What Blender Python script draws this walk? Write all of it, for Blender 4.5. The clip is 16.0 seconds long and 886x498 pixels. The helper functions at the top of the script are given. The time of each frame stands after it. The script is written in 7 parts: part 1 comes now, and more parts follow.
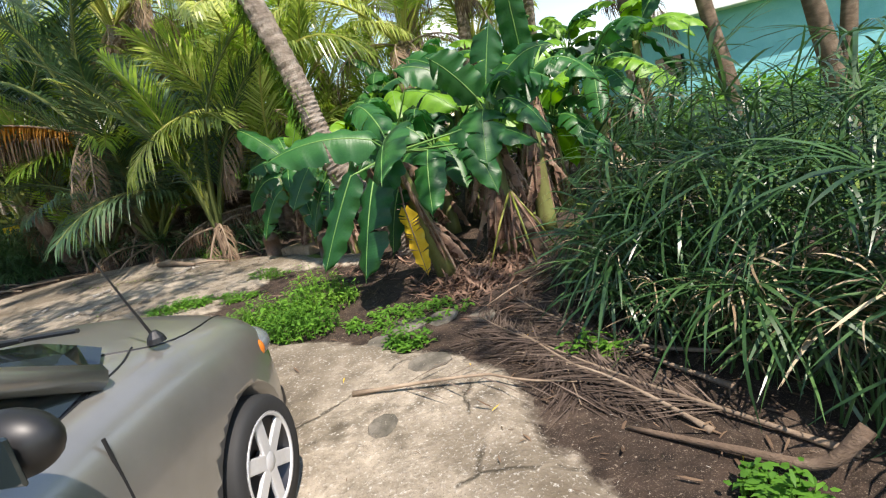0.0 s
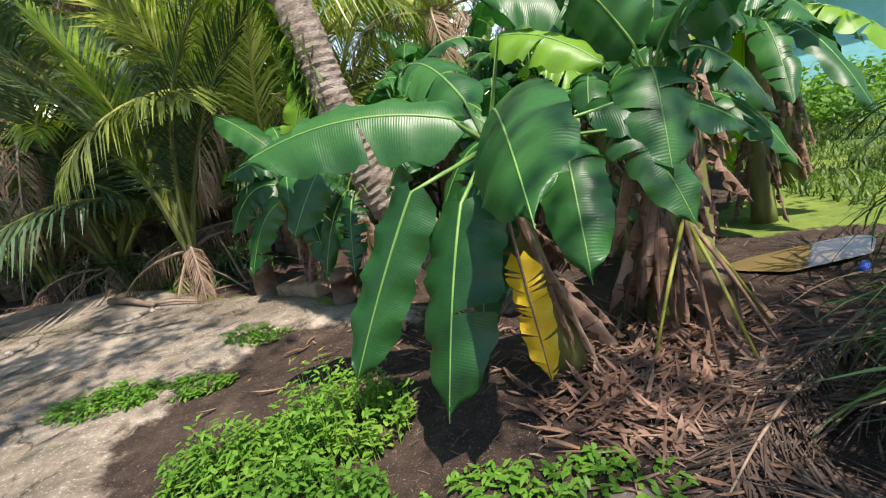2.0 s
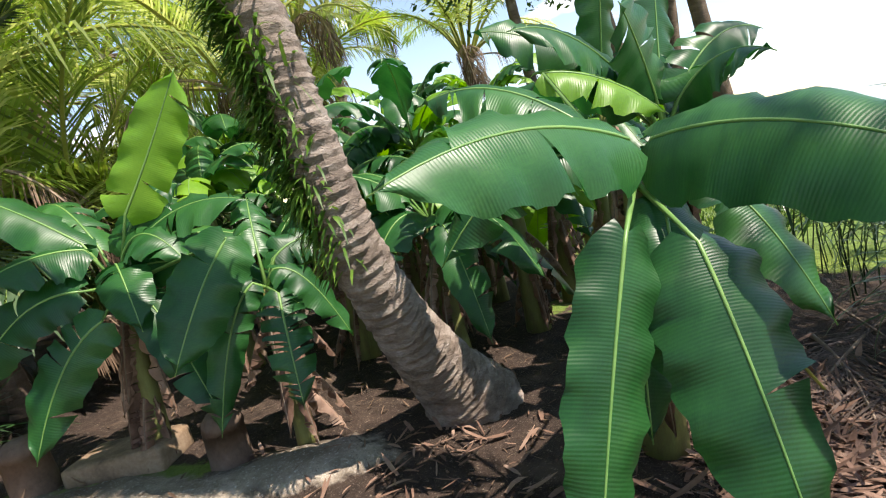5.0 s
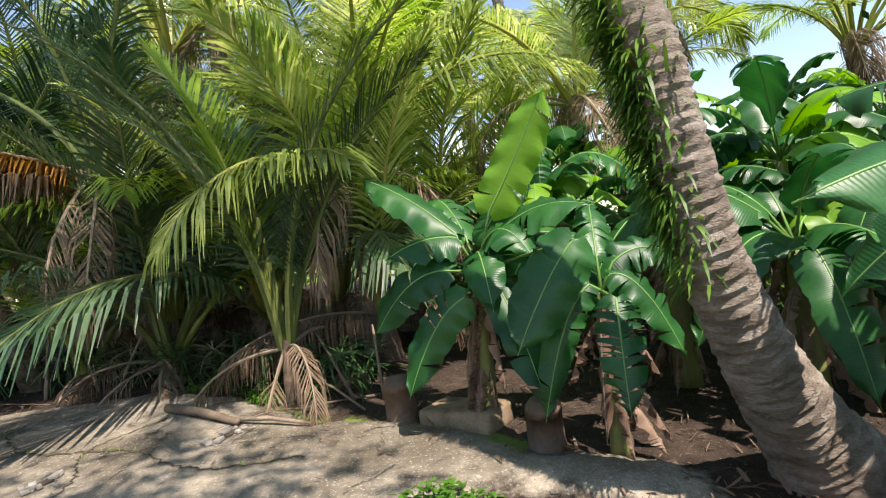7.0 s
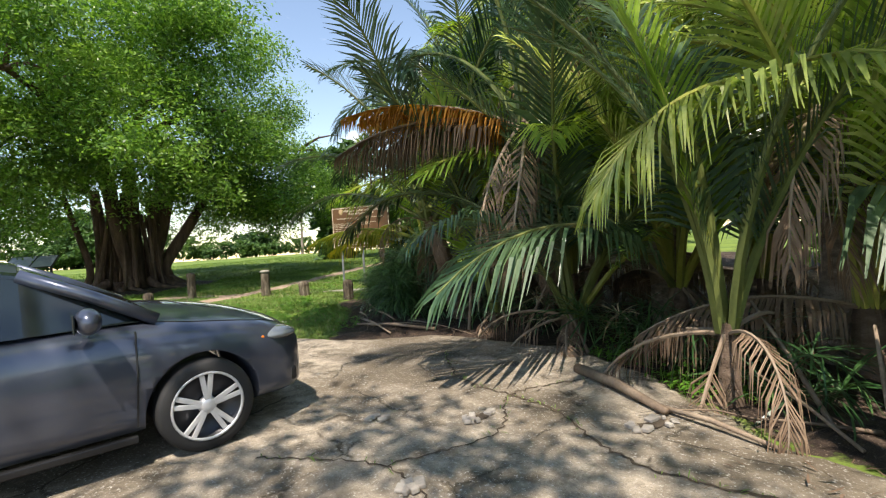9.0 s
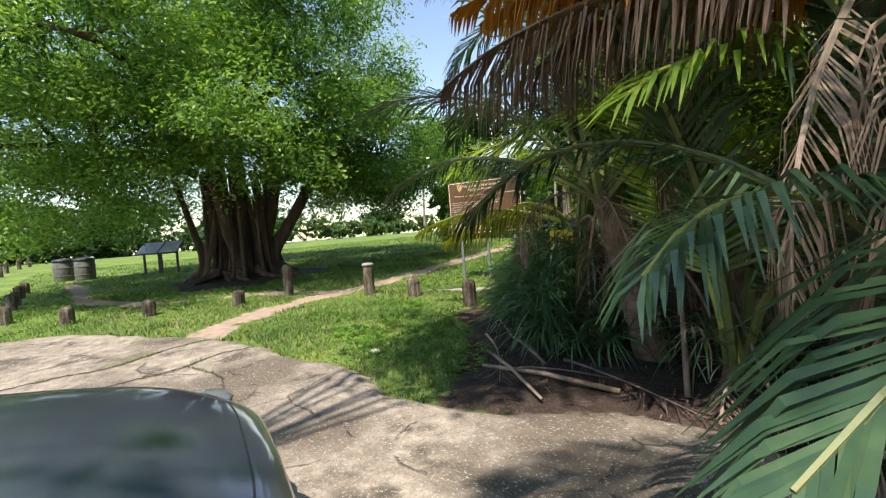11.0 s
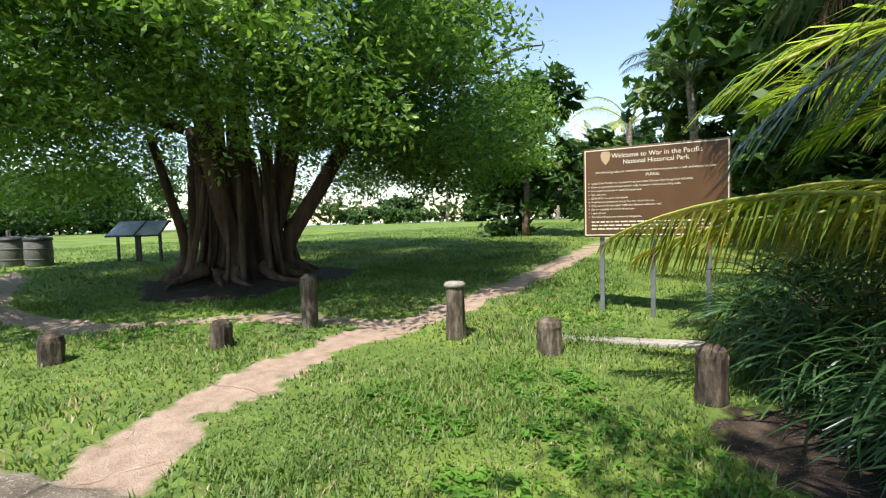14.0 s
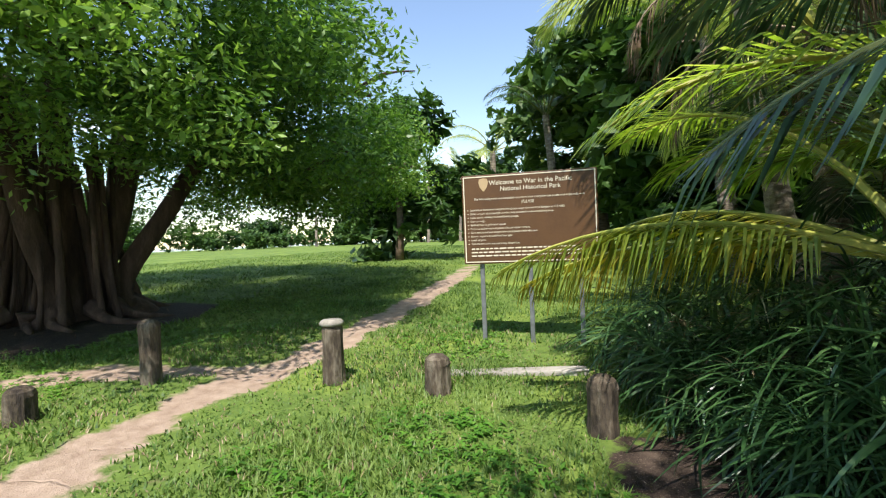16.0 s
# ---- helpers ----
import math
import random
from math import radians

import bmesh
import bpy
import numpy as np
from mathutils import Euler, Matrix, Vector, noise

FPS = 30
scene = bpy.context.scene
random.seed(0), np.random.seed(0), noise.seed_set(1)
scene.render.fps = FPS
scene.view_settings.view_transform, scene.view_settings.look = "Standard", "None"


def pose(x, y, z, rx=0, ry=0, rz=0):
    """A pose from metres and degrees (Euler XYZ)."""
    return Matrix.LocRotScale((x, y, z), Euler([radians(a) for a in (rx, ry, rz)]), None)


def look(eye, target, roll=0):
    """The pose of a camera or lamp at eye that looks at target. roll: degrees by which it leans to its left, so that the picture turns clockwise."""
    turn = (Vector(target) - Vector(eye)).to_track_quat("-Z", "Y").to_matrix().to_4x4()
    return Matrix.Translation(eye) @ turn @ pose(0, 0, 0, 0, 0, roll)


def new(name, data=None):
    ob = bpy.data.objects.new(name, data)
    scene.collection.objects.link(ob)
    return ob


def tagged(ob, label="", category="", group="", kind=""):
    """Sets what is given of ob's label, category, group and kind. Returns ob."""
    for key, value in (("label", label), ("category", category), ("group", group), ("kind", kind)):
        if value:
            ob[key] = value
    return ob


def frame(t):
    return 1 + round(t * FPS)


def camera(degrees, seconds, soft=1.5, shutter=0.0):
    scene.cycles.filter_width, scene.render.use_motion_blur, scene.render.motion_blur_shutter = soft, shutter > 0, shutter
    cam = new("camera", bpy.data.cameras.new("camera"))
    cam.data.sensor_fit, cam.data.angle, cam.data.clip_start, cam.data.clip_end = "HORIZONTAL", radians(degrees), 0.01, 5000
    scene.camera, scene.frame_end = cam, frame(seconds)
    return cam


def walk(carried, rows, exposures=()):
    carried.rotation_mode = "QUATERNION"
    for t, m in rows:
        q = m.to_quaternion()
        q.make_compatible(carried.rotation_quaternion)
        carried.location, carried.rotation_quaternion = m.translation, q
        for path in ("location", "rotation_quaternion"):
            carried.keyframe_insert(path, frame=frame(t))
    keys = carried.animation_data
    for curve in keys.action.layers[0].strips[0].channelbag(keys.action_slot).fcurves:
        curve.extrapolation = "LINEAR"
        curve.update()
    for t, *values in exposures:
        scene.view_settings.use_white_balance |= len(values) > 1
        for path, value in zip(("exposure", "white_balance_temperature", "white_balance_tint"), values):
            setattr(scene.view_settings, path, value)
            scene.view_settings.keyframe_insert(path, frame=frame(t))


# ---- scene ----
from mathutils.bvhtree import BVHTree

cam = camera(84.6, 16.0, 1.2)
PATH = [
    (0.0, -0.000, -0.000, 1.617, 76.10, 13.45, -2.26),
    (0.5, -0.085, 0.696, 1.575, 76.62, 13.16, -1.46),
    (1.0, -0.345, 1.382, 1.585, 76.93, 12.94, -0.71),
    (1.5, -0.609, 1.927, 1.608, 76.85, 12.81, -0.45),
    (2.0, -0.671, 2.478, 1.631, 76.33, 13.00, -2.16),
    (2.5, -0.947, 3.086, 1.611, 76.53, 12.76, -9.41),
    (3.0, -1.333, 3.412, 1.669, 75.59, 13.10, -21.05),
    (3.2, -1.470, 3.553, 1.694, 75.14, 13.24, -26.63),
    (3.9, -1.800, 3.740, 1.700, 76.60, 13.10, -38.00),
    (4.6, -2.080, 3.850, 1.705, 79.50, 12.70, -39.50),
    (5.3, -2.245, 3.899, 1.709, 82.93, 12.35, -32.41),
    (5.5, -2.259, 3.914, 1.716, 84.10, 12.05, -29.25),
    (6.0, -2.327, 3.915, 1.720, 87.07, 10.66, -20.29),
    (6.5, -2.383, 3.907, 1.724, 88.35, 9.58, -11.62),
    (7.0, -2.450, 3.903, 1.720, 89.21, 8.49, -1.37),
    (7.5, -2.490, 3.878, 1.732, 89.29, 7.25, 10.82),
    (8.0, -2.608, 3.856, 1.825, 88.28, 6.39, 22.95),
    (8.5, -2.944, 4.302, 1.767, 88.70, 4.97, 32.82),
    (9.0, -3.337, 4.558, 1.734, 89.42, 3.82, 39.46),
    (9.2, -3.464, 4.822, 1.789, 89.08, 4.36, 41.95),
    (10.2, -4.700, 5.900, 1.870, 88.20, 4.50, 50.00),
    (11.3, -5.995, 6.750, 1.959, 87.44, 4.59, 55.94),
    (11.5, -6.269, 6.915, 1.939, 87.41, 4.55, 57.75),
    (12.0, -7.078, 7.232, 1.974, 87.37, 4.05, 60.88),
    (12.5, -7.852, 7.482, 2.007, 86.96, 3.62, 63.26),
    (13.0, -8.592, 7.628, 2.021, 86.70, 3.49, 63.31),
    (13.5, -9.489, 7.759, 2.063, 86.43, 2.56, 59.67),
    (14.0, -9.983, 7.813, 2.069, 86.49, 1.68, 55.04),
    (14.5, -10.087, 7.877, 2.069, 86.91, 1.80, 52.47),
    (15.0, -10.200, 7.959, 2.108, 87.14, 1.87, 49.17),
    (15.5, -10.275, 7.981, 2.136, 87.75, 2.05, 44.72),
    (16.0, -10.348, 8.013, 2.141, 88.62, 2.39, 39.92),
]
walk(cam, [(t, pose(*row)) for t, *row in PATH], [(0.0, 0.76, 6950, 15), (2.5, 0.78, 6950, 18), (6.0, 0.84, 6950, 17), (9.0, 0.74, 7050, 14), (11.5, 0.8, 6700, 16), (16.0, 0.7, 6500, 13)])

# ---- daylight: sun from the south, high, and a blue sky with thin cloud ----
SUN_EL, SUN_AZ = 60.0, 148.0  # azimuth from +y, clockwise
world = bpy.data.worlds.new("sky")
scene.world = world
world.use_nodes = True
wn, wl = world.node_tree.nodes, world.node_tree.links
wn.clear()
sky = wn.new("ShaderNodeTexSky")
sky.sky_type, sky.sun_disc = "NISHITA", False
sky.sun_elevation, sky.sun_rotation = radians(SUN_EL), radians(SUN_AZ)
sky.air_density, sky.dust_density, sky.ozone_density = 1.15, 0.0, 0.7
wco = wn.new("ShaderNodeTexCoord")
wmap = wn.new("ShaderNodeMapping")
wmap.inputs["Scale"].default_value = (2.2, 2.2, 6.0)
wnoise = wn.new("ShaderNodeTexNoise")
wnoise.inputs["Scale"].default_value, wnoise.inputs["Detail"].default_value = 2.0, 6.0
wramp = wn.new("ShaderNodeValToRGB")
wramp.color_ramp.elements[0].position, wramp.color_ramp.elements[1].position = 0.62, 0.76
wmix = wn.new("ShaderNodeMixRGB")
wmix.inputs[2].default_value = (8.6, 8.6, 8.5, 1)
wbg, wout = wn.new("ShaderNodeBackground"), wn.new("ShaderNodeOutputWorld")
wbg.inputs["Strength"].default_value = 0.15
wl.new(wco.outputs["Generated"], wmap.inputs[0])
wl.new(wmap.outputs[0], wnoise.inputs["Vector"])
wl.new(wnoise.outputs["Fac"], wramp.inputs[0])
wl.new(wramp.outputs[0], wmix.inputs[0])
wl.new(sky.outputs[0], wmix.inputs[1])
wl.new(wmix.outputs[0], wbg.inputs[0])
wl.new(wbg.outputs[0], wout.inputs[0])
sun = new("sun", bpy.data.lights.new("sun", "SUN"))
sun.data.energy, sun.data.angle, sun.data.color = 5.0, radians(0.6), (1.0, 0.955, 0.88)
_a, _e = radians(SUN_AZ), radians(SUN_EL)
sun.matrix_world = look((20 * math.sin(_a) * math.cos(_e), 20 * math.cos(_a) * math.cos(_e), 20 * math.sin(_e)), (0, 0, 0))

# ---- materials ----
def nodes_of(name):
    m = bpy.data.materials.new(name)
    m.use_nodes = True
    t = m.node_tree
    return m, t.nodes, t.links, t.nodes["Principled BSDF"], t.nodes["Material Output"]


def ramp(n, stops):
    r = n.new("ShaderNodeValToRGB")
    el = r.color_ramp.elements
    while len(el) < len(stops):
        el.new(0.5)
    for e, (p, c) in zip(el, stops):
        e.position, e.color = p, (*c, 1)
    return r


def noise_node(n, l, co, scale, detail=4.0, rough=0.55):
    t = n.new("ShaderNodeTexNoise")
    t.inputs["Scale"].default_value, t.inputs["Detail"].default_value, t.inputs["Roughness"].default_value = scale, detail, rough
    l.new(co, t.inputs["Vector"])
    return t.outputs["Fac"]


def surface(name, stops, scale=4.0, fine=40.0, rough=0.75, bump=0.3, dist=0.01, metal=0.0, spec=0.4, rand=0.0, stretch=(1, 1, 1), through_light=0.0, coat=0.0, space="Object"):
    """Noise-mottled surface at two scales with relief; rand varies value per object and per island."""
    m, n, l, b, out = nodes_of(name)
    co = n.new("ShaderNodeTexCoord")
    mp = n.new("ShaderNodeMapping")
    mp.inputs["Scale"].default_value = stretch
    l.new(co.outputs[space], mp.inputs[0])
    big, small = noise_node(n, l, mp.outputs[0], scale), noise_node(n, l, mp.outputs[0], fine, 6.0, 0.65)
    add = n.new("ShaderNodeMath")
    add.operation = "MULTIPLY_ADD"
    l.new(small, add.inputs[0])
    add.inputs[1].default_value = 0.45
    half = n.new("ShaderNodeMath")
    half.operation = "MULTIPLY_ADD"
    l.new(big, half.inputs[0])
    half.inputs[1].default_value, half.inputs[2].default_value = 1.1, -0.27
    l.new(half.outputs[0], add.inputs[2])
    fac = add.outputs[0]
    if rand:
        oi, ge = n.new("ShaderNodeObjectInfo"), n.new("ShaderNodeNewGeometry")
        s = n.new("ShaderNodeMath")
        s.operation = "ADD"
        l.new(oi.outputs["Random"], s.inputs[0])
        l.new(ge.outputs["Random Per Island"], s.inputs[1])
        s2 = n.new("ShaderNodeMath")
        s2.operation = "MULTIPLY_ADD"
        l.new(s.outputs[0], s2.inputs[0])
        s2.inputs[1].default_value = rand
        s3 = n.new("ShaderNodeMath")
        s3.operation = "SUBTRACT"
        l.new(fac, s3.inputs[0])
        s3.inputs[1].default_value = rand
        l.new(s3.outputs[0], s2.inputs[2])
        fac = s2.outputs[0]
    r = ramp(n, stops)
    l.new(fac, r.inputs[0])
    l.new(r.outputs[0], b.inputs["Base Color"])
    b.inputs["Roughness"].default_value, b.inputs["Metallic"].default_value = rough, metal
    b.inputs["Specular IOR Level"].default_value = spec
    b.inputs["Coat Weight"].default_value = coat
    b.inputs["Coat Roughness"].default_value = 0.06
    if bump:
        bp = n.new("ShaderNodeBump")
        bp.inputs["Strength"].default_value, bp.inputs["Distance"].default_value = bump, dist
        l.new(small, bp.inputs["Height"])
        l.new(bp.outputs[0], b.inputs["Normal"])
    if through_light:
        tr, mx = n.new("ShaderNodeBsdfTranslucent"), n.new("ShaderNodeMixShader")
        hs = n.new("ShaderNodeHueSaturation")
        hs.inputs["Value"].default_value, hs.inputs["Saturation"].default_value = 1.5, 1.1
        l.new(r.outputs[0], hs.inputs["Color"])
        l.new(hs.outputs[0], tr.inputs["Color"])
        mx.inputs[0].default_value = through_light
        l.new(b.outputs[0], mx.inputs[1])
        l.new(tr.outputs[0], mx.inputs[2])
        l.new(mx.outputs[0], out.inputs["Surface"])
    return m


def veined(m, spacing=0.013):
    """Fine cross veins along a blade, from its own 'along' coordinate in metres."""
    n, l = m.node_tree.nodes, m.node_tree.links
    b = n["Principled BSDF"]
    a = n.new("ShaderNodeAttribute")
    a.attribute_name = "along"
    w = n.new("ShaderNodeMath")
    w.operation, w.inputs[1].default_value = "MULTIPLY", 6.283 / spacing
    l.new(a.outputs["Fac"], w.inputs[0])
    s = n.new("ShaderNodeMath")
    s.operation = "SINE"
    l.new(w.outputs[0], s.inputs[0])
    w2 = n.new("ShaderNodeMath")
    w2.operation, w2.inputs[1].default_value = "MULTIPLY", 6.283 / (spacing * 4.3)
    l.new(a.outputs["Fac"], w2.inputs[0])
    s2 = n.new("ShaderNodeMath")
    s2.operation = "SINE"
    l.new(w2.outputs[0], s2.inputs[0])
    t = n.new("ShaderNodeMath")
    t.operation = "ADD"
    l.new(s.outputs[0], t.inputs[0])
    l.new(s2.outputs[0], t.inputs[1])
    bp = n.new("ShaderNodeBump")
    bp.inputs["Strength"].default_value, bp.inputs["Distance"].default_value = 0.13, 0.003
    l.new(t.outputs[0], bp.inputs["Height"])
    l.new(bp.outputs[0], b.inputs["Normal"])
    return m


def plain(name, c, rough=0.5, metal=0.0, spec=0.5, coat=0.0):
    c = tuple(c)
    return surface(name, [(0.3, tuple(x * 0.88 for x in c)), (0.7, tuple(min(1, x * 1.1) for x in c))], 3.0, 60.0, rough, 0.05, 0.002, metal, spec, 0.0, (1, 1, 1), 0.0, coat)


def glass(name, tint, rough=0.03):
    m, n, l, b, out = nodes_of(name)
    b.inputs["Base Color"].default_value = (*tint, 1)
    b.inputs["Roughness"].default_value = rough
    b.inputs["Transmission Weight"].default_value = 0.55
    b.inputs["IOR"].default_value = 1.45
    return m


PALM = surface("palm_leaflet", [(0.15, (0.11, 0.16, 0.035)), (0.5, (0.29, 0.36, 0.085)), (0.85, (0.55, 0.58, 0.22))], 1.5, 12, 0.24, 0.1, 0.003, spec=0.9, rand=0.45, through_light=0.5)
# copy of the palm leaflet with shade put into its darker colour
PALM_SHADED = surface("shaded_palm_leaflet", [(0.15, (0.016, 0.04, 0.018)), (0.5, (0.04, 0.085, 0.036)), (0.85, (0.1, 0.16, 0.07))], 1.5, 12, 0.28, 0.1, 0.003, spec=0.65, rand=0.4, through_light=0.18)
PALM_YOUNG = surface("young_palm_leaflet", [(0.15, (0.12, 0.21, 0.025)), (0.5, (0.24, 0.36, 0.05)), (0.85, (0.42, 0.5, 0.1))], 1.5, 12, 0.32, 0.1, 0.003, spec=0.65, rand=0.3, through_light=0.48)
PALM_DRY = surface("dry_palm_leaflet", [(0.1, (0.075, 0.045, 0.028)), (0.5, (0.17, 0.11, 0.068)), (0.9, (0.3, 0.21, 0.14))], 1.5, 20, 0.8, 0.2, 0.004, rand=0.35, through_light=0.1)
PALM_ORANGE = surface("orange_palm_leaflet", [(0.1, (0.3, 0.12, 0.02)), (0.5, (0.5, 0.22, 0.03)), (0.9, (0.55, 0.36, 0.06))], 1.5, 20, 0.7, 0.1, 0.004, rand=0.3, through_light=0.25)
PALM_YELLOW = surface("yellowing_palm_leaflet", [(0.1, (0.09, 0.15, 0.02)), (0.45, (0.22, 0.25, 0.03)), (0.8, (0.5, 0.36, 0.05))], 1.2, 9, 0.45, 0.1, 0.004, rand=0.3, through_light=0.3)
RACHIS = surface("palm_rachis", [(0.2, (0.16, 0.2, 0.03)), (0.6, (0.3, 0.3, 0.06)), (0.9, (0.42, 0.34, 0.1))], 2, 30, 0.45, 0.1, 0.004, rand=0.2)
# rachis copy darkened in colour to go with the shaded leaflets
RACHIS_SHADED = surface("shaded_palm_rachis", [(0.2, (0.06, 0.085, 0.02)), (0.6, (0.13, 0.15, 0.04)), (0.9, (0.24, 0.2, 0.08))], 2, 30, 0.5, 0.1, 0.004, rand=0.2)
RACHIS_DRY = surface("dry_palm_rachis", [(0.2, (0.15, 0.1, 0.06)), (0.8, (0.34, 0.26, 0.19))], 2, 30, 0.75, 0.3, 0.004, rand=0.2)
BARK_PALM = surface("palm_bark", [(0.15, (0.07, 0.05, 0.036)), (0.5, (0.24, 0.19, 0.148)), (0.85, (0.46, 0.4, 0.34))], 6, 45, 0.88, 0.9, 0.025, stretch=(1, 1, 2.2))
BARK_DARK = surface("dark_palm_bark", [(0.15, (0.05, 0.035, 0.025)), (0.5, (0.14, 0.095, 0.065)), (0.85, (0.26, 0.19, 0.14))], 5, 45, 0.9, 0.7, 0.02, stretch=(1, 1, 2.2))
BARK_TREE = surface("fig_bark", [(0.15, (0.025, 0.016, 0.011)), (0.5, (0.085, 0.053, 0.036)), (0.85, (0.19, 0.125, 0.09))], 2.5, 22, 0.9, 0.8, 0.03, stretch=(2.5, 2.5, 0.5))
BANANA = surface("banana_blade", [(0.15, (0.007, 0.046, 0.011)), (0.5, (0.016, 0.092, 0.02)), (0.85, (0.042, 0.16, 0.034))], 2.2, 90, 0.38, 0.2, 0.003, spec=0.42, rand=0.25, stretch=(0.4, 3.0, 1), through_light=0.24)
BANANA_LIGHT = surface("young_banana_blade", [(0.15, (0.1, 0.24, 0.02)), (0.5, (0.17, 0.36, 0.03)), (0.85, (0.26, 0.46, 0.05))], 2.2, 90, 0.4, 0.2, 0.004, spec=0.45, rand=0.15, stretch=(0.4, 3.0, 1), through_light=0.4)
BANANA_RIB = surface("banana_midrib", [(0.2, (0.09, 0.22, 0.05)), (0.8, (0.2, 0.34, 0.09))], 3, 40, 0.4, 0.1, 0.003)
BANANA_YELLOW = surface("yellow_banana_blade", [(0.1, (0.6, 0.33, 0.02)), (0.6, (0.82, 0.55, 0.04)), (0.9, (0.5, 0.45, 0.06))], 2.2, 60, 0.5, 0.2, 0.004, stretch=(0.4, 3.0, 1), through_light=0.25)
BANANA_DRY = surface("dry_banana_blade", [(0.1, (0.08, 0.043, 0.027)), (0.5, (0.22, 0.13, 0.088)), (0.9, (0.42, 0.29, 0.21))], 3, 30, 0.85, 0.5, 0.01, rand=0.35, through_light=0.1)
BANANA_STEM = surface("banana_stem", [(0.15, (0.1, 0.07, 0.035)), (0.5, (0.16, 0.17, 0.05)), (0.85, (0.24, 0.27, 0.09))], 3, 30, 0.6, 0.3, 0.006, stretch=(3, 3, 0.6))
for m_ in (BANANA, BANANA_LIGHT, BANANA_YELLOW):
    veined(m_)
FERN = surface("strap_fern", [(0.15, (0.025, 0.07, 0.01)), (0.5, (0.06, 0.14, 0.018)), (0.85, (0.15, 0.26, 0.035))], 3, 20, 0.45, 0.1, 0.003, rand=0.35, through_light=0.25)
SEDGE = surface("sedge_blade", [(0.15, (0.013, 0.042, 0.014)), (0.5, (0.036, 0.095, 0.028)), (0.85, (0.1, 0.19, 0.06))], 2, 20, 0.33, 0.1, 0.003, spec=0.6, rand=0.35, through_light=0.2)
SEDGE_DRY = surface("dry_sedge_blade", [(0.15, (0.16, 0.11, 0.06)), (0.5, (0.32, 0.24, 0.14)), (0.85, (0.5, 0.42, 0.28))], 2, 20, 0.7, 0.1, 0.003, rand=0.35, through_light=0.1)
LEAF = surface("fig_leaf", [(0.15, (0.045, 0.11, 0.022)), (0.5, (0.145, 0.27, 0.045)), (0.85, (0.31, 0.45, 0.095))], 0.35, 6, 0.36, 0.0, 0.003, spec=0.5, rand=0.4, through_light=0.42)
LEAF_FAR = surface("far_leaf", [(0.15, (0.02, 0.05, 0.012)), (0.5, (0.05, 0.11, 0.02)), (0.85, (0.11, 0.19, 0.04))], 0.3, 4, 0.5, 0.0, 0.003, rand=0.3, through_light=0.25)
WEED = surface("weed_leaf", [(0.15, (0.045, 0.13, 0.015)), (0.5, (0.095, 0.23, 0.025)), (0.85, (0.18, 0.34, 0.045))], 2, 15, 0.5, 0.1, 0.003, rand=0.3, through_light=0.3)
GRASS = surface("grass_blade", [(0.15, (0.045, 0.095, 0.018)), (0.5, (0.105, 0.185, 0.034)), (0.85, (0.22, 0.3, 0.075))], 0.9, 9, 0.5, 0.0, 0.003, rand=0.4, through_light=0.3)
WOOD_POST = surface("weathered_post", [(0.25, (0.022, 0.016, 0.011)), (0.5, (0.09, 0.068, 0.045)), (0.8, (0.26, 0.22, 0.16))], 7, 30, 0.9, 0.9, 0.02, rand=0.15, stretch=(1.5, 1.5, 0.5))
POST_TOP = surface("pale_post_top", [(0.2, (0.14, 0.125, 0.1)), (0.8, (0.4, 0.37, 0.31))], 9, 50, 0.9, 0.5, 0.01)
BROWN_CONC = surface("brown_concrete", [(0.15, (0.07, 0.045, 0.03)), (0.5, (0.15, 0.1, 0.07)), (0.85, (0.22, 0.16, 0.115))], 6, 50, 0.85, 0.4, 0.008)
CONC = surface("grey_concrete", [(0.15, (0.16, 0.145, 0.12)), (0.5, (0.32, 0.29, 0.25)), (0.85, (0.46, 0.43, 0.37))], 3, 40, 0.9, 0.5, 0.01)
STONE = surface("mossy_stone", [(0.2, (0.05, 0.048, 0.034)), (0.5, (0.13, 0.115, 0.09)), (0.85, (0.28, 0.25, 0.205))], 6, 60, 0.92, 0.8, 0.02)
STEM_DRY = surface("dry_stem", [(0.15, (0.09, 0.06, 0.04)), (0.5, (0.2, 0.145, 0.1)), (0.85, (0.36, 0.28, 0.2))], 4, 40, 0.8, 0.5, 0.01, rand=0.2)

# ---- helpers for meshes ----
def gz(x, y):
    """Height of the ground: it climbs gently towards the park and levels out there; the shore falls off far away."""
    z = -0.0439 * x + 0.0191 * y
    k = 0.35
    z = -k * np.logaddexp(-z / k, -1.72 / k)
    r = np.hypot(np.asarray(x, float) + 8, np.asarray(y, float) - 8)
    return z - 9.0 * np.clip((r - 95.0) / 40.0, 0, 1) ** 1.5


def seg_dist(x, y, pts):
    d = np.full(np.shape(x), 1e9)
    for (ax, ay), (bx, by) in zip(pts[:-1], pts[1:]):
        vx, vy = bx - ax, by - ay
        s = np.clip(((x - ax) * vx + (y - ay) * vy) / (vx * vx + vy * vy), 0, 1)
        d = np.minimum(d, np.hypot(x - ax - s * vx, y - ay - s * vy))
    return d


def inside(x, y, poly):
    """Signed distance, positive inside a polygon."""
    c = np.zeros(np.shape(x), bool)
    for (ax, ay), (bx, by) in zip(poly, poly[1:] + poly[:1]):
        hit = ((ay > y) != (by > y)) & (x < (bx - ax) * (y - ay) / ((by - ay) if by != ay else 1e-9) + ax)
        c ^= hit
    d = seg_dist(x, y, poly + poly[:1])
    return np.where(c, d, -d)


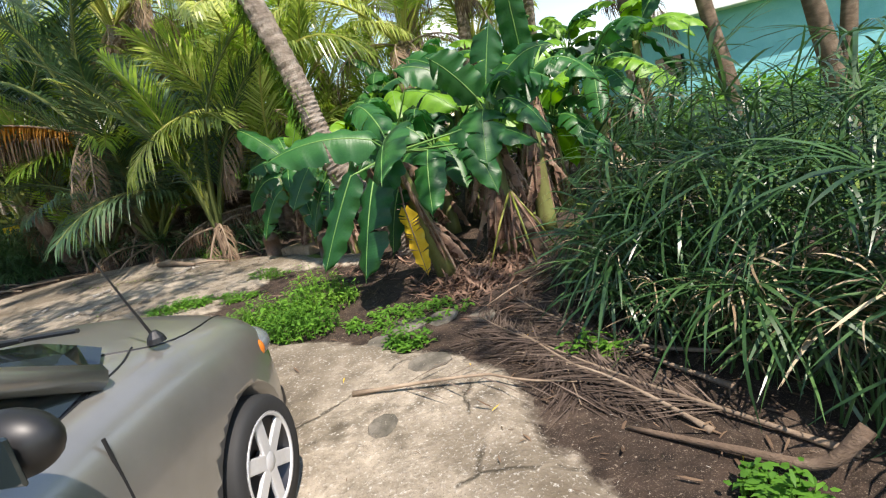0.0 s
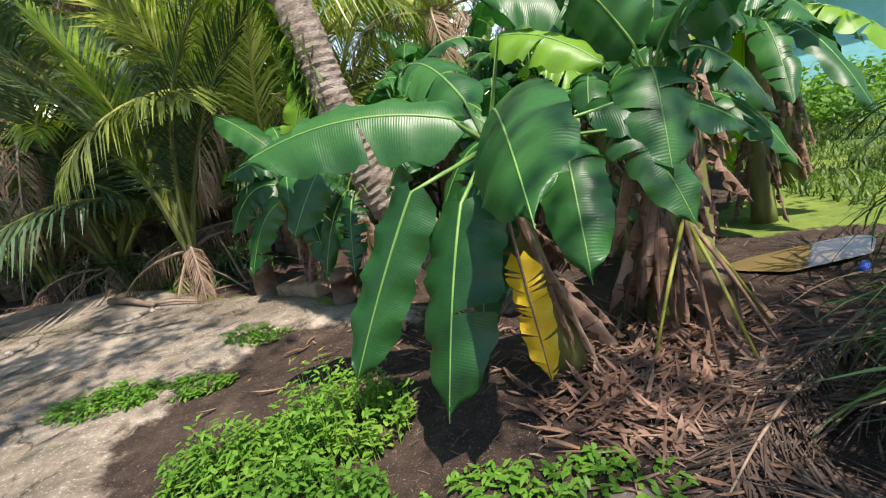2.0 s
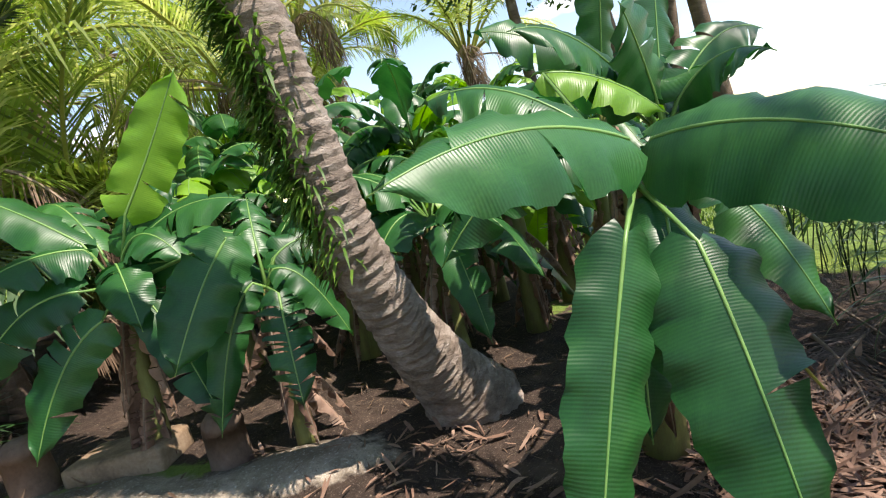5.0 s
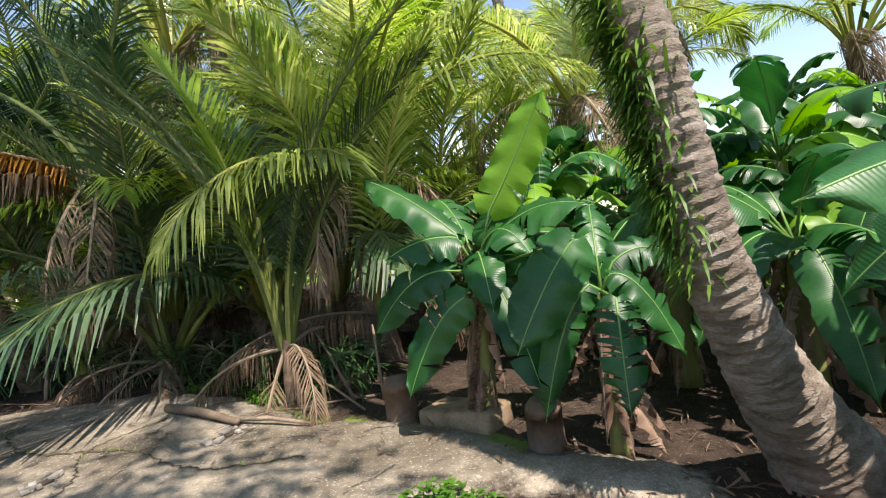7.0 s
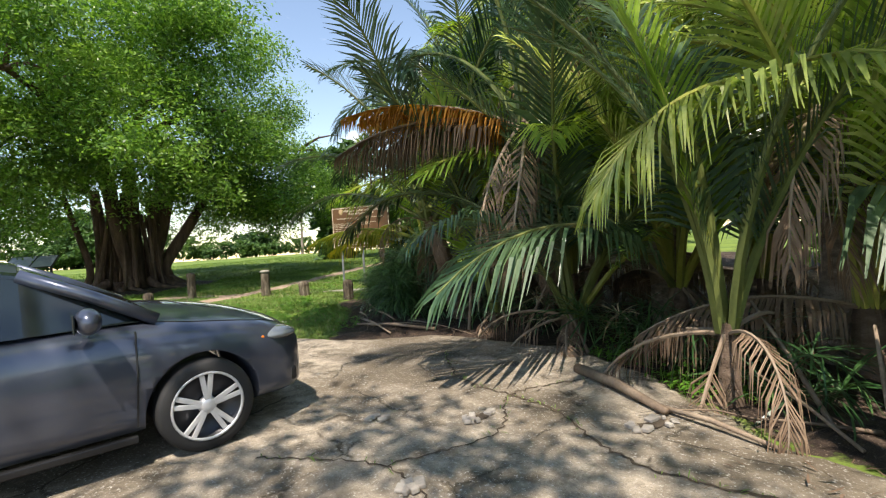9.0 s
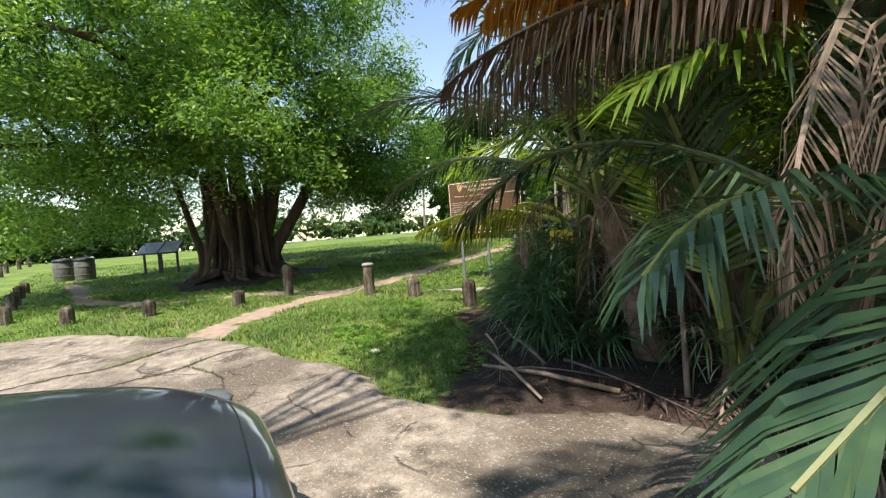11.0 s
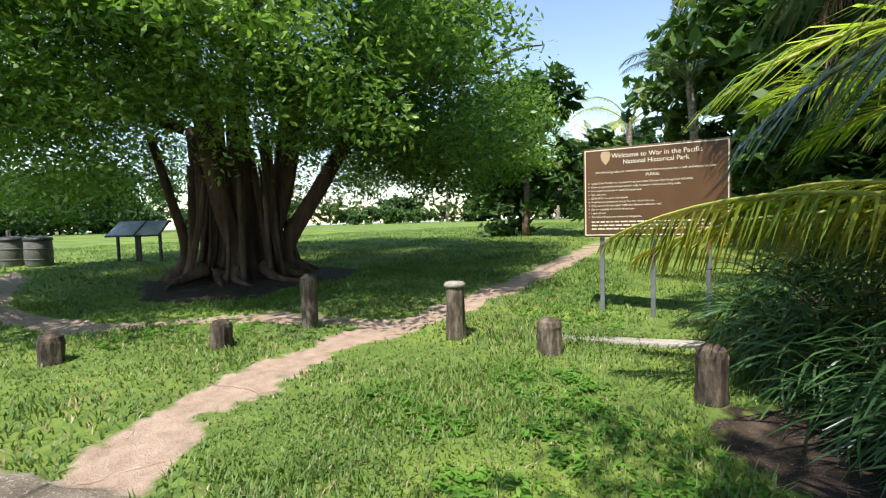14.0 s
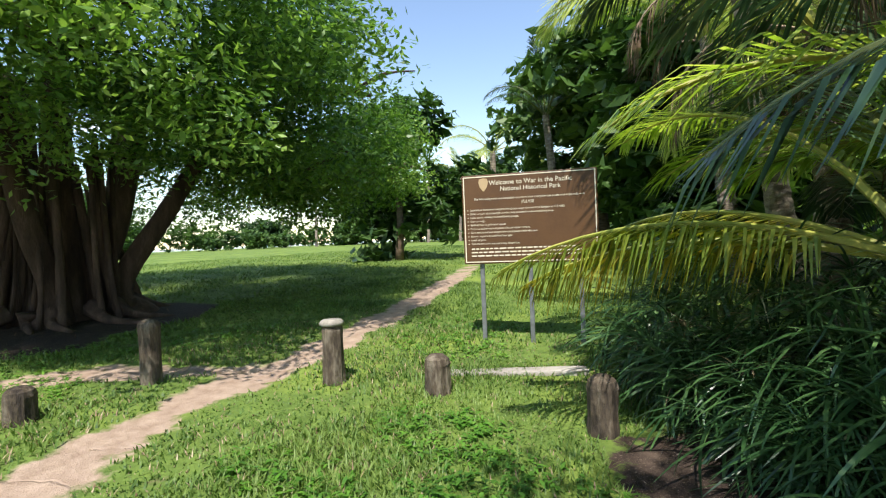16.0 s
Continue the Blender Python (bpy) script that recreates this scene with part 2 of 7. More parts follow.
def wob(x, y, s=1.0):
    """A smooth uneven field made of sines, about -1 to 1."""
    return (np.sin(1.7 * s * x + 0.9 * s * y + 1.3) + np.sin(-1.1 * s * x + 2.3 * s * y) + np.sin(3.9 * s * x - 3.1 * s * y + 0.4) * 0.6 + np.sin(6.3 * s * x + 5.2 * s * y) * 0.4) / 3.0


def data_from(name, v, f, mats, mi=None, smooth=False):
    me = bpy.data.meshes.new(name)
    v = np.asarray(v, np.float32)
    if isinstance(f, np.ndarray):
        me.vertices.add(len(v))
        me.vertices.foreach_set("co", v.ravel())
        k = f.shape[1]
        me.loops.add(f.size)
        me.loops.foreach_set("vertex_index", f.ravel().astype(np.int32))
        me.polygons.add(len(f))
        me.polygons.foreach_set("loop_start", np.arange(0, f.size, k, dtype=np.int32))
        me.polygons.foreach_set("loop_total", np.full(len(f), k, np.int32))
        me.update(calc_edges=True)
    else:
        me.from_pydata([tuple(map(float, p)) for p in v], [], [tuple(map(int, q)) for q in f])
    for m in mats:
        me.materials.append(m)
    if mi is not None:
        me.polygons.foreach_set("material_index", np.asarray(mi, np.int32))
    if smooth:
        me.polygons.foreach_set("use_smooth", np.ones(len(me.polygons), bool))
    me.update()
    return me


def mesh(name, v, f, mats, parent=None, label="", mi=None, smooth=False):
    ob = new(name, data_from(name, v, f, mats if isinstance(mats, (list, tuple)) else [mats], mi, smooth))
    if parent is not None:
        ob.parent = parent
    return tagged(ob, label) if label else ob


def part(name, bm, material, parent, label="", smooth=False):
    me = bpy.data.meshes.new(name)
    bm.to_mesh(me)
    bm.free()
    me.materials.append(material)
    if smooth:
        me.polygons.foreach_set("use_smooth", np.ones(len(me.polygons), bool))
    ob = new(name, me)
    ob.parent = parent
    return tagged(ob, label) if label else ob


def thing(name, x, y, z, label, category, group="", rz=0.0, kind=""):
    ob = new(name)
    ob.empty_display_size = 0.1
    ob.matrix_world = pose(x, y, z, 0, 0, rz)
    return tagged(ob, label, category, group, kind)


def tube(pts, rad, seg=8, ridge=0.0, rnd=None):
    """Tube along points; ridge swells alternate rings."""
    pts = [Vector(p) for p in pts]
    v, f = [], []
    side = None
    for i, p in enumerate(pts):
        d = (pts[min(i + 1, len(pts) - 1)] - pts[max(i - 1, 0)]).normalized()
        if side is None:
            side = d.cross(Vector((0.3, 1, 0.2))).normalized()
        side = (side - d * side.dot(d)).normalized()
        up = d.cross(side)
        r = rad[i] if hasattr(rad, "__len__") else rad
        r *= 1 + (ridge if i % 2 else -ridge)
        for k in range(seg):
            a = 2 * math.pi * k / seg
            q = r * (1 + (rnd.uniform(-0.05, 0.05) if rnd else 0))
            v.append(p + side * (q * math.cos(a)) + up * (q * math.sin(a)))
    for i in range(len(pts) - 1):
        for k in range(seg):
            a, b = i * seg + k, i * seg + (k + 1) % seg
            f.append((a, b, b + seg, a + seg))
    n = len(v)
    f.append(tuple(range(seg - 1, -1, -1)))
    f.append(tuple(range(n - seg, n)))
    return v, f


def curve_pts(ctrl, n):
    """Smooth points through control points (Catmull-Rom)."""
    c = [np.array(p, float) for p in ctrl]
    c = [2 * c[0] - c[1]] + c + [2 * c[-1] - c[-2]]
    out = []
    for t in np.linspace(0, len(c) - 3 - 1e-6, n):
        i = int(t)
        u = t - i
        p0, p1, p2, p3 = c[i], c[i + 1], c[i + 2], c[i + 3]
        out.append(0.5 * (2 * p1 + (p2 - p0) * u + (2 * p0 - 5 * p1 + 4 * p2 - p3) * u * u + (3 * p1 - p0 - 3 * p2 + p3) * u ** 3))
    return out


def box_bm(x0, y0, z0, x1, y1, z1, bevel=0.0, segs=2):
    bm = bmesh.new()
    bmesh.ops.create_cube(bm, size=1.0, matrix=Matrix.LocRotScale(((x0 + x1) / 2, (y0 + y1) / 2, (z0 + z1) / 2), None, (abs(x1 - x0), abs(y1 - y0), abs(z1 - z0))))
    if bevel:
        bmesh.ops.bevel(bm, geom=bm.edges[:], offset=bevel, segments=segs, affect="EDGES", profile=0.6)
    return bm


def lathe_bm(profile, seg=20, axis="Z", cap=True):
    """Solid of revolution from (radius, height) pairs."""
    bm = bmesh.new()
    rings = []
    for r, h in profile:
        ring = []
        for k in range(seg):
            a = 2 * math.pi * k / seg
            p = (r * math.cos(a), r * math.sin(a), h)
            if axis == "Y":
                p = (p[0], h, p[1])
            elif axis == "X":
                p = (h, p[0], p[1])
            ring.append(bm.verts.new(p))
        rings.append(ring)
    for a, b in zip(rings[:-1], rings[1:]):
        for k in range(seg):
            bm.faces.new((a[k], a[(k + 1) % seg], b[(k + 1) % seg], b[k]))
    if cap:
        for ring in (rings[0], rings[-1]):
            bm.faces.new(ring)
    bmesh.ops.recalc_face_normals(bm, faces=bm.faces[:])
    return bm


# ---- ground: one sheet, with concrete drive, soil beds, lawn and trodden path ----
DRIVE = [(0.8, -6), (0.62, 1.4), (0.36, 2.1), (0.2, 2.7), (-0.1, 3.35), (-0.9, 3.85), (-1.6, 4.0), (-2.5, 4.5), (-3.2, 5.3), (-2.7, 6.2), (-2.3, 6.75), (-1.6, 6.55), (-1.1, 6.45), (-1.05, 6.95), (-2.0, 7.35), (-2.95, 8.2), (-3.6, 8.3), (-4.3, 8.75), (-5.1, 9.5), (-5.9, 9.95), (-7.6, 9.6), (-8.4, 8.95),
         (-9.3, 8.5), (-10.4, 8.55), (-11.9, 8.2), (-13.2, 7.8), (-14.1, 7.0), (-15.2, 6.2), (-15.9, 4.6), (-17.2, 4.1), (-20.5, 4.35), (-25, 4.0), (-30, 3.2), (-42, 2.5), (-42, -9), (-20, -9), (-6, -9)]
PATHS = [[(-13.2, 7.7), (-14.0, 8.2), (-14.4, 8.75), (-14.8, 9.5), (-15.1, 10.2), (-15.25, 11.2), (-15.75, 12.4), (-16.6, 14.4), (-18.7, 18.7), (-22.0, 24.5), (-30, 36)],
         [(-15.4, 10.6), (-16.7, 9.6), (-17.5, 7.6), (-19.5, 6.4), (-23, 6.2), (-25.5, 6.0)]]
BARE = [(-0.7, 3.2), (-0.7, -9), (4.6, -9), (3.9, 5.0), (3.0, 6.6), (1.2, 7.6), (-1.0, 7.7), (-2.6, 7.2), (-3.7, 5.9), (-3.4, 4.6), (-1.6, 3.6)]
VERGE = [(-9.7, 9.6), (-9.0, 8.5), (-7.6, 9.2), (-5.8, 9.9), (-4.2, 8.7), (-3.1, 8.2), (-1.8, 7.2), (-0.8, 7.0), (1.5, 7.5), (4, 9), (3, 24), (-8, 26), (-11, 14.2), (-11.6, 12.2), (-11.0, 10.6)]


def zones(x, y):
    drive = inside(x, y, DRIVE) + 0.14 * wob(x, y, 1.3) + 0.05 * wob(x, y, 5.0)
    path = 0.27 - np.minimum(seg_dist(x, y, PATHS[0]), seg_dist(x, y, PATHS[1]) + 0.05) + 0.15 * wob(x, y, 1.6) + 0.09 * wob(x, y, 6.0)
    bare = np.maximum(inside(x, y, BARE), inside(x, y, VERGE)) + 0.2 * wob(x, y, 1.2)
    bare = np.maximum(bare, 1.9 - np.hypot(x + 20.3, y - 10.1) + 0.7 * wob(x, y, 0.8))
    bare = np.maximum(bare, 0.62 - np.hypot((x + 10.75) * 0.8, y - 11.2) + 0.15 * wob(x, y, 2.0))
    return drive, path, bare


def spread(a, b, fine, far):
    inner = np.arange(a, b + 1e-6, fine)
    g, left, right = fine, [], []
    p = a
    while p > -far:
        g *= 1.13
        p -= g
        left.append(p)
    p, g = b, fine
    while p < far:
        g *= 1.13
        p += g
        right.append(p)
    return np.array(left[::-1] + list(inner) + right)


gx, gy = spread(-17, 3, 0.085, 900), spread(0, 14, 0.085, 900)
GX, GY = np.meshgrid(gx, gy, indexing="ij")
z_drive, z_path, z_bare = zones(GX, GY)
sm = np.clip(z_drive / 0.12, 0, 1)
GZ = gz(GX, GY) - 0.045 + 0.055 * sm + 0.012 * wob(GX, GY, 2.1) * (1 - 0.6 * sm) + 0.03 * wob(GX, GY, 0.7) * (1 - sm) * np.clip(z_bare, 0, 1)
GZ -= 0.02 * np.clip((z_path + 0.2) / 0.3, 0, 1) * (1 - sm)
ni, nj = GX.shape
idx = np.arange(ni * nj).reshape(ni, nj)
quads = np.stack([idx[:-1, :-1], idx[1:, :-1], idx[1:, 1:], idx[:-1, 1:]], -1).reshape(-1, 4)


def ground_material():
    m, n, l, b, out = nodes_of("ground")
    geo = n.new("ShaderNodeNewGeometry")
    P = geo.outputs["Position"]
    n1, n2, n3, n4 = noise_node(n, l, P, 0.8, 5), noise_node(n, l, P, 7, 6, 0.65), noise_node(n, l, P, 45, 5, 0.7), noise_node(n, l, P, 2.4, 5, 0.6)

    def mixrgb(fac, a, c, kind="MIX"):
        x = n.new("ShaderNodeMixRGB")
        x.blend_type = kind
        for s, val in ((0, fac), (1, a), (2, c)):
            if hasattr(val, "is_linked"):
                l.new(val, x.inputs[s])
            elif s == 0:
                x.inputs[0].default_value = val
            else:
                x.inputs[s].default_value = (*val, 1)
        return x.outputs[0]

    def scaled(val, lo, hi):
        x = n.new("ShaderNodeMapRange")
        l.new(val, x.inputs[0])
        x.inputs[1].default_value, x.inputs[2].default_value = lo, hi
        return x.outputs[0]

    def r(val, stops):
        q = ramp(n, stops)
        l.new(val, q.inputs[0])
        return q.outputs[0]

    # concrete: pale buff slab with stains, pits and a crazed crack web
    conc = mixrgb(scaled(n2, 0.3, 0.75), (0.165, 0.138, 0.102), (0.48, 0.41, 0.318))
    conc = mixrgb(scaled(n1, 0.46, 0.62), conc, (0.14, 0.113, 0.08))
    conc = mixrgb(scaled(n4, 0.54, 0.66), conc, (0.1, 0.083, 0.06))
    vor = n.new("ShaderNodeTexVoronoi")
    vor.feature = "DISTANCE_TO_EDGE"
    vor.inputs["Scale"].default_value = 0.85
    warp = n.new("ShaderNodeMixRGB")
    warp.blend_type, warp.inputs[0].default_value = "ADD", 0.35
    nz = n.new("ShaderNodeTexNoise")
    nz.inputs["Scale"].default_value, nz.inputs["Detail"].default_value = 2.5, 5
    l.new(P, nz.inputs["Vector"])
    l.new(P, warp.inputs[1])
    l.new(nz.outputs["Color"], warp.inputs[2])
    l.new(warp.outputs[0], vor.inputs["Vector"])
    crack = scaled(vor.outputs["Distance"], 0.017, 0.0)
    gate = n.new("ShaderNodeMath")
    gate.operation = "MULTIPLY"
    l.new(crack, gate.inputs[0])
    l.new(scaled(n4, 0.46, 0.54), gate.inputs[1])
    conc = mixrgb(gate.outputs[0], conc, (0.06, 0.05, 0.035))
    n5 = noise_node(n, l, P, 130, 3, 0.7)
    conc = mixrgb(scaled(n3, 0.56, 0.7), conc, (0.55, 0.52, 0.46))
    conc = mixrgb(scaled(n5, 0.58, 0.7), conc, (0.1, 0.085, 0.063))
    conc = mixrgb(scaled(n3, 0.42, 0.32), conc, (0.17, 0.14, 0.105))
    # soil: dark humus with pale grit
    soil = mixrgb(scaled(n2, 0.3, 0.7), (0.016, 0.011, 0.008), (0.06, 0.04, 0.029))
    soil = mixrgb(scaled(n4, 0.56, 0.76), soil, (0.11, 0.078, 0.056))
    soil = mixrgb(scaled(n3, 0.6, 0.68), soil, (0.24, 0.19, 0.145))
    soil = mixrgb(scaled(n5, 0.58, 0.68), soil, (0.17, 0.13, 0.095))
    turf = mixrgb(scaled(n2, 0.3, 0.7), (0.07, 0.12, 0.022), (0.15, 0.225, 0.042))
    turf = mixrgb(scaled(n1, 0.45, 0.75), turf, (0.22, 0.29, 0.05))
    turf = mixrgb(scaled(n4, 0.64, 0.74), turf, (0.19, 0.145, 0.085))
    trod = mixrgb(scaled(n2, 0.3, 0.7), (0.27, 0.19, 0.135), (0.43, 0.325, 0.245))

    def mask(attr, spreadw):
        a = n.new("ShaderNodeAttribute")
        a.attribute_name = attr
        j = n.new("ShaderNodeMath")
        j.operation = "MULTIPLY_ADD"
        l.new(n2, j.inputs[0])
        j.inputs[1].default_value = spreadw
        s = n.new("ShaderNodeMath")
        s.operation = "SUBTRACT"
        l.new(a.outputs["Fac"], s.inputs[0])
        s.inputs[1].default_value = spreadw * 0.5
        l.new(s.outputs[0], j.inputs[2])
        return scaled(j.outputs[0], -0.03, 0.06)

    col = mixrgb(mask("bare", 0.7), turf, soil)
    col = mixrgb(mask("path", 0.35), col, trod)
    col = mixrgb(mask("drive", 0.28), col, conc)
    l.new(col, b.inputs["Base Color"])
    b.inputs["Roughness"].default_value, b.inputs["Specular IOR Level"].default_value = 0.9, 0.25
    h = n.new("ShaderNodeMath")
    h.operation = "MULTIPLY_ADD"
    l.new(n3, h.inputs[0])
    h.inputs[1].default_value = 0.5
    g2 = n.new("ShaderNodeMath")
    g2.operation = "MULTIPLY_ADD"
    l.new(gate.outputs[0], g2.inputs[0])
    g2.inputs[1].default_value = -0.5
    l.new(n2, g2.inputs[2])
    l.new(g2.outputs[0], h.inputs[2])
    bp = n.new("ShaderNodeBump")
    bp.inputs["Strength"].default_value, bp.inputs["Distance"].default_value = 0.8, 0.035
    l.new(h.outputs[0], bp.inputs["Height"])
    l.new(bp.outputs[0], b.inputs["Normal"])
    return m


ground = mesh("ground", np.stack([GX, GY, GZ], -1).reshape(-1, 3), quads, ground_material(), smooth=True)
for nm, arr in (("drive", z_drive), ("path", z_path), ("bare", z_bare)):
    at_ = ground.data.attributes.new(nm, "FLOAT", "POINT")
    at_.data.foreach_set("value", np.clip(arr, -2, 2).astype(np.float32).ravel())
tagged(ground, "gently sloping ground with cracked concrete drive, soil and lawn", "ground", kind="structure")
_gx, _gy, _GZ = gx, gy, GZ


def gh(x, y):
    """Top of the ground sheet at a place."""
    i = int(np.clip(np.searchsorted(_gx, x) - 1, 0, len(_gx) - 2))
    j = int(np.clip(np.searchsorted(_gy, y) - 1, 0, len(_gy) - 2))
    u, w = (x - _gx[i]) / (_gx[i + 1] - _gx[i]), (y - _gy[j]) / (_gy[j + 1] - _gy[j])
    return float((1 - u) * (1 - w) * _GZ[i, j] + u * (1 - w) * _GZ[i + 1, j] + (1 - u) * w * _GZ[i, j + 1] + u * w * _GZ[i + 1, j + 1])


def ghv(x, y):
    i = np.clip(np.searchsorted(_gx, x) - 1, 0, len(_gx) - 2)
    j = np.clip(np.searchsorted(_gy, y) - 1, 0, len(_gy) - 2)
    u, w = (x - _gx[i]) / (_gx[i + 1] - _gx[i]), (y - _gy[j]) / (_gy[j + 1] - _gy[j])
    return (1 - u) * (1 - w) * _GZ[i, j] + u * (1 - w) * _GZ[i + 1, j] + (1 - u) * w * _GZ[i, j + 1] + u * w * _GZ[i + 1, j + 1]


WATER = surface("sea_water", [(0.3, (0.02, 0.12, 0.22)), (0.7, (0.05, 0.2, 0.32))], 0.02, 0.3, 0.15, 0.3, 0.2)
wv, wf = [], []
for k in range(48):
    a = 2 * math.pi * k / 48
    wv += [(110 * math.cos(a) - 8, 110 * math.sin(a) + 8, -2.6), (4500 * math.cos(a), 4500 * math.sin(a), -2.6)]
    wf.append((2 * k, 2 * k + 1, (2 * k + 3) % 96, (2 * k + 2) % 96))
tagged(mesh("water", wv, wf, WATER), "blue sea beyond the park", "sea", kind="structure")

# ---- palms ----
def frond_data(name, length, e0, bend, n, ll, hang, mats, seed, width=0.027, start=0.2, ragged=0.0):
    """Feathered frond along +y from the origin: start elevation e0 and total bend in degrees; gravity is -z."""
    rnd = random.Random(seed)
    N = 26
    pos, tan = [np.zeros(3)], []
    sway = rnd.uniform(-0.12, 0.12)
    for i in range(N):
        s = (i + 0.5) / N
        e = radians(e0 - bend * s ** 1.35)
        t = np.array([sway * s, math.cos(e), math.sin(e)])
        t /= np.linalg.norm(t)
        tan.append(t)
        pos.append(pos[-1] + t * length / N)
    tan.append(tan[-1])
    pos, tan = np.array(pos), np.array(tan)
    v, f = tube(pos[::2], [0.034 * (1 - 0.88 * (i / 13)) * length / 3.2 + 0.004 for i in range(len(pos[::2]))], 5)
    v, f = [tuple(p) for p in v], [tuple(q) for q in f]
    mi = [1] * len(f)
    for k in range(n):
        s = start + (1 - start) * (k + 0.5) / n
        q = s * N
        i = min(int(q), N - 1)
        p0 = pos[i] + (pos[i + 1] - pos[i]) * (q - i)
        t = tan[i]
        side = np.array([1.0, 0, 0]) - t * t[0]
        side /= np.linalg.norm(side)
        nor = np.cross(side, t)
        prof = (0.45 + 0.55 * math.sin(math.pi * min(1, (s - start) / (1 - start) * 0.62 + 0.2))) * (1 - 0.62 * max(0, s - 0.72) / 0.28)
        for sg in (-1, 1):
            if rnd.random() < ragged:
                continue
            le = ll * prof * rnd.uniform(0.85, 1.1)
            a = radians(28 + 38 * s + rnd.uniform(-6, 6))
            d = side * sg * math.cos(a) + t * math.sin(a) + nor * (0.28 * (1 - hang) + rnd.uniform(-0.1, 0.1))
            d /= np.linalg.norm(d)
            h = hang * rnd.uniform(0.8, 1.25)
            p1 = p0 + d * le * 0.5 + np.array([0, 0, -0.14 * h * le])
            p2 = p0 + d * le * (0.96 - 0.25 * h) + np.array([0, 0, -0.62 * h * le])
            w = np.cross(d, nor)
            w = w / np.linalg.norm(w) * width * 0.5 * rnd.uniform(0.8, 1.2)
            b = len(v)
            for p, ws in ((p0, 0.6), (p1, 1.0), (p2, 0.12)):
                v += [tuple(p - w * ws), tuple(p + w * ws)]
            f += [(b, b + 1, b + 3, b + 2), (b + 2, b + 3, b + 5, b + 4)]
            mi += [0, 0]
    return data_from(name, v, f, mats, mi)


FR = {}
for key, args in {
    "up": (3.3, 84, 55, 62, 0.85, 0.35, PALM), "arch": (3.3, 68, 105, 62, 0.9, 0.6, PALM), "mid": (3.2, 46, 95, 62, 0.9, 0.65, PALM), "low": (3.0, 16, 75, 60, 0.85, 0.75, PALM),
    # d keys: same fronds, with shade painted into leaflets and rachis
    "dup": (3.3, 84, 55, 62, 0.85, 0.35, PALM_SHADED), "darch": (3.3, 68, 105, 62, 0.9, 0.6, PALM_SHADED), "dmid": (3.2, 46, 95, 62, 0.9, 0.65, PALM_SHADED),
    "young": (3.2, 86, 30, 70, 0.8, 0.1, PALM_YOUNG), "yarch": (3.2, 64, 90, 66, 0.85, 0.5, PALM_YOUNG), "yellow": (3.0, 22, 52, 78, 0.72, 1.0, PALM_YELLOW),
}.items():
    FR[key] = [frond_data("frond", args[0], args[1] + ds, args[2] * k, args[3], args[4], args[5], [args[6], RACHIS_SHADED if args[6] is PALM_SHADED else RACHIS], sd + 7 * len(key)) for ds, k, sd in ((0, 1, 1), (-7, 0.85, 2), (5, 1.15, 3))]
FR["dry"] = [frond_data("frond", 2.3, e, b, 70, 0.55, 1.35, [PALM_DRY, RACHIS_DRY], s, 0.016, 0.2, 0.45) for e, b, s in ((0, 95, 4), (-45, 45, 5), (20, 125, 6))]
FR["orange"] = [frond_data("frond", 2.2, 26, 40, 80, 0.5, 1.2, [PALM_ORANGE, RACHIS_DRY], 9, 0.03, 0.05)]
FR["brown"] = [frond_data("frond", 2.6, 16, 45, 90, 0.75, 1.25, [PALM_DRY, RACHIS_DRY], 10, 0.03, 0.1)]


def ring_trunk(pts, radii, seg=14, ring=0.07, name="trunk", mat=None, parent=None, rnd=None):
    """Trunk with leaf-scar rings."""
    L = sum((Vector(b) - Vector(a)).length for a, b in zip(pts[:-1], pts[1:]))
    n = max(6, int(L / ring))
    P = curve_pts(pts, n)
    R = np.interp(np.linspace(0, 1, n), np.linspace(0, 1, len(radii)), radii)
    v, f = tube(P, list(R), seg, 0.035, rnd)
    return mesh(name, v, f, mat, parent, smooth=False)


def palm(name, x, y, crown, fronds, label, r0=0.16, r1=0.12, mat=None, group="", base_z=None, roots=True, mid=None):
    rnd = random.Random(int(abs(x * 97 + y * 31)))
    z0 = gh(x, y) - 0.05
    t = thing(name, x, y, z0, label, "palm tree", group)
    c = Vector(crown) - Vector((x, y, z0))
    pts = [(0, 0, 0)] + ([tuple(Vector(mid) - Vector((x, y, z0)))] if mid else [tuple(c * 0.5)]) + [tuple(c)]
    ring_trunk(pts, [r0 * 1.35, r0, r1], parent=t, mat=mat or BARK_DARK, rnd=rnd)
    for key, az, sc in fronds:
        me = FR[key][rnd.randrange(len(FR[key]))]
        o = new("frond", me)
        o.parent = t
        off = Vector((-math.sin(radians(az)), math.cos(radians(az)), 0)) * r1 * 0.7
        o.matrix_local = Matrix.LocRotScale(c + off - Vector((0, 0, 0.08)), Euler((0, radians(rnd.uniform(-12, 12)), radians(az))), (sc, sc, sc))
        if key in ("dry", "brown"):
            tagged(o, "dead brown hanging frond")
        elif key == "orange":
            tagged(o, "dying orange frond")
        elif key == "yellow":
            tagged(o, "yellowing green frond")
    return t


YOUNG = "young palms along the drive"
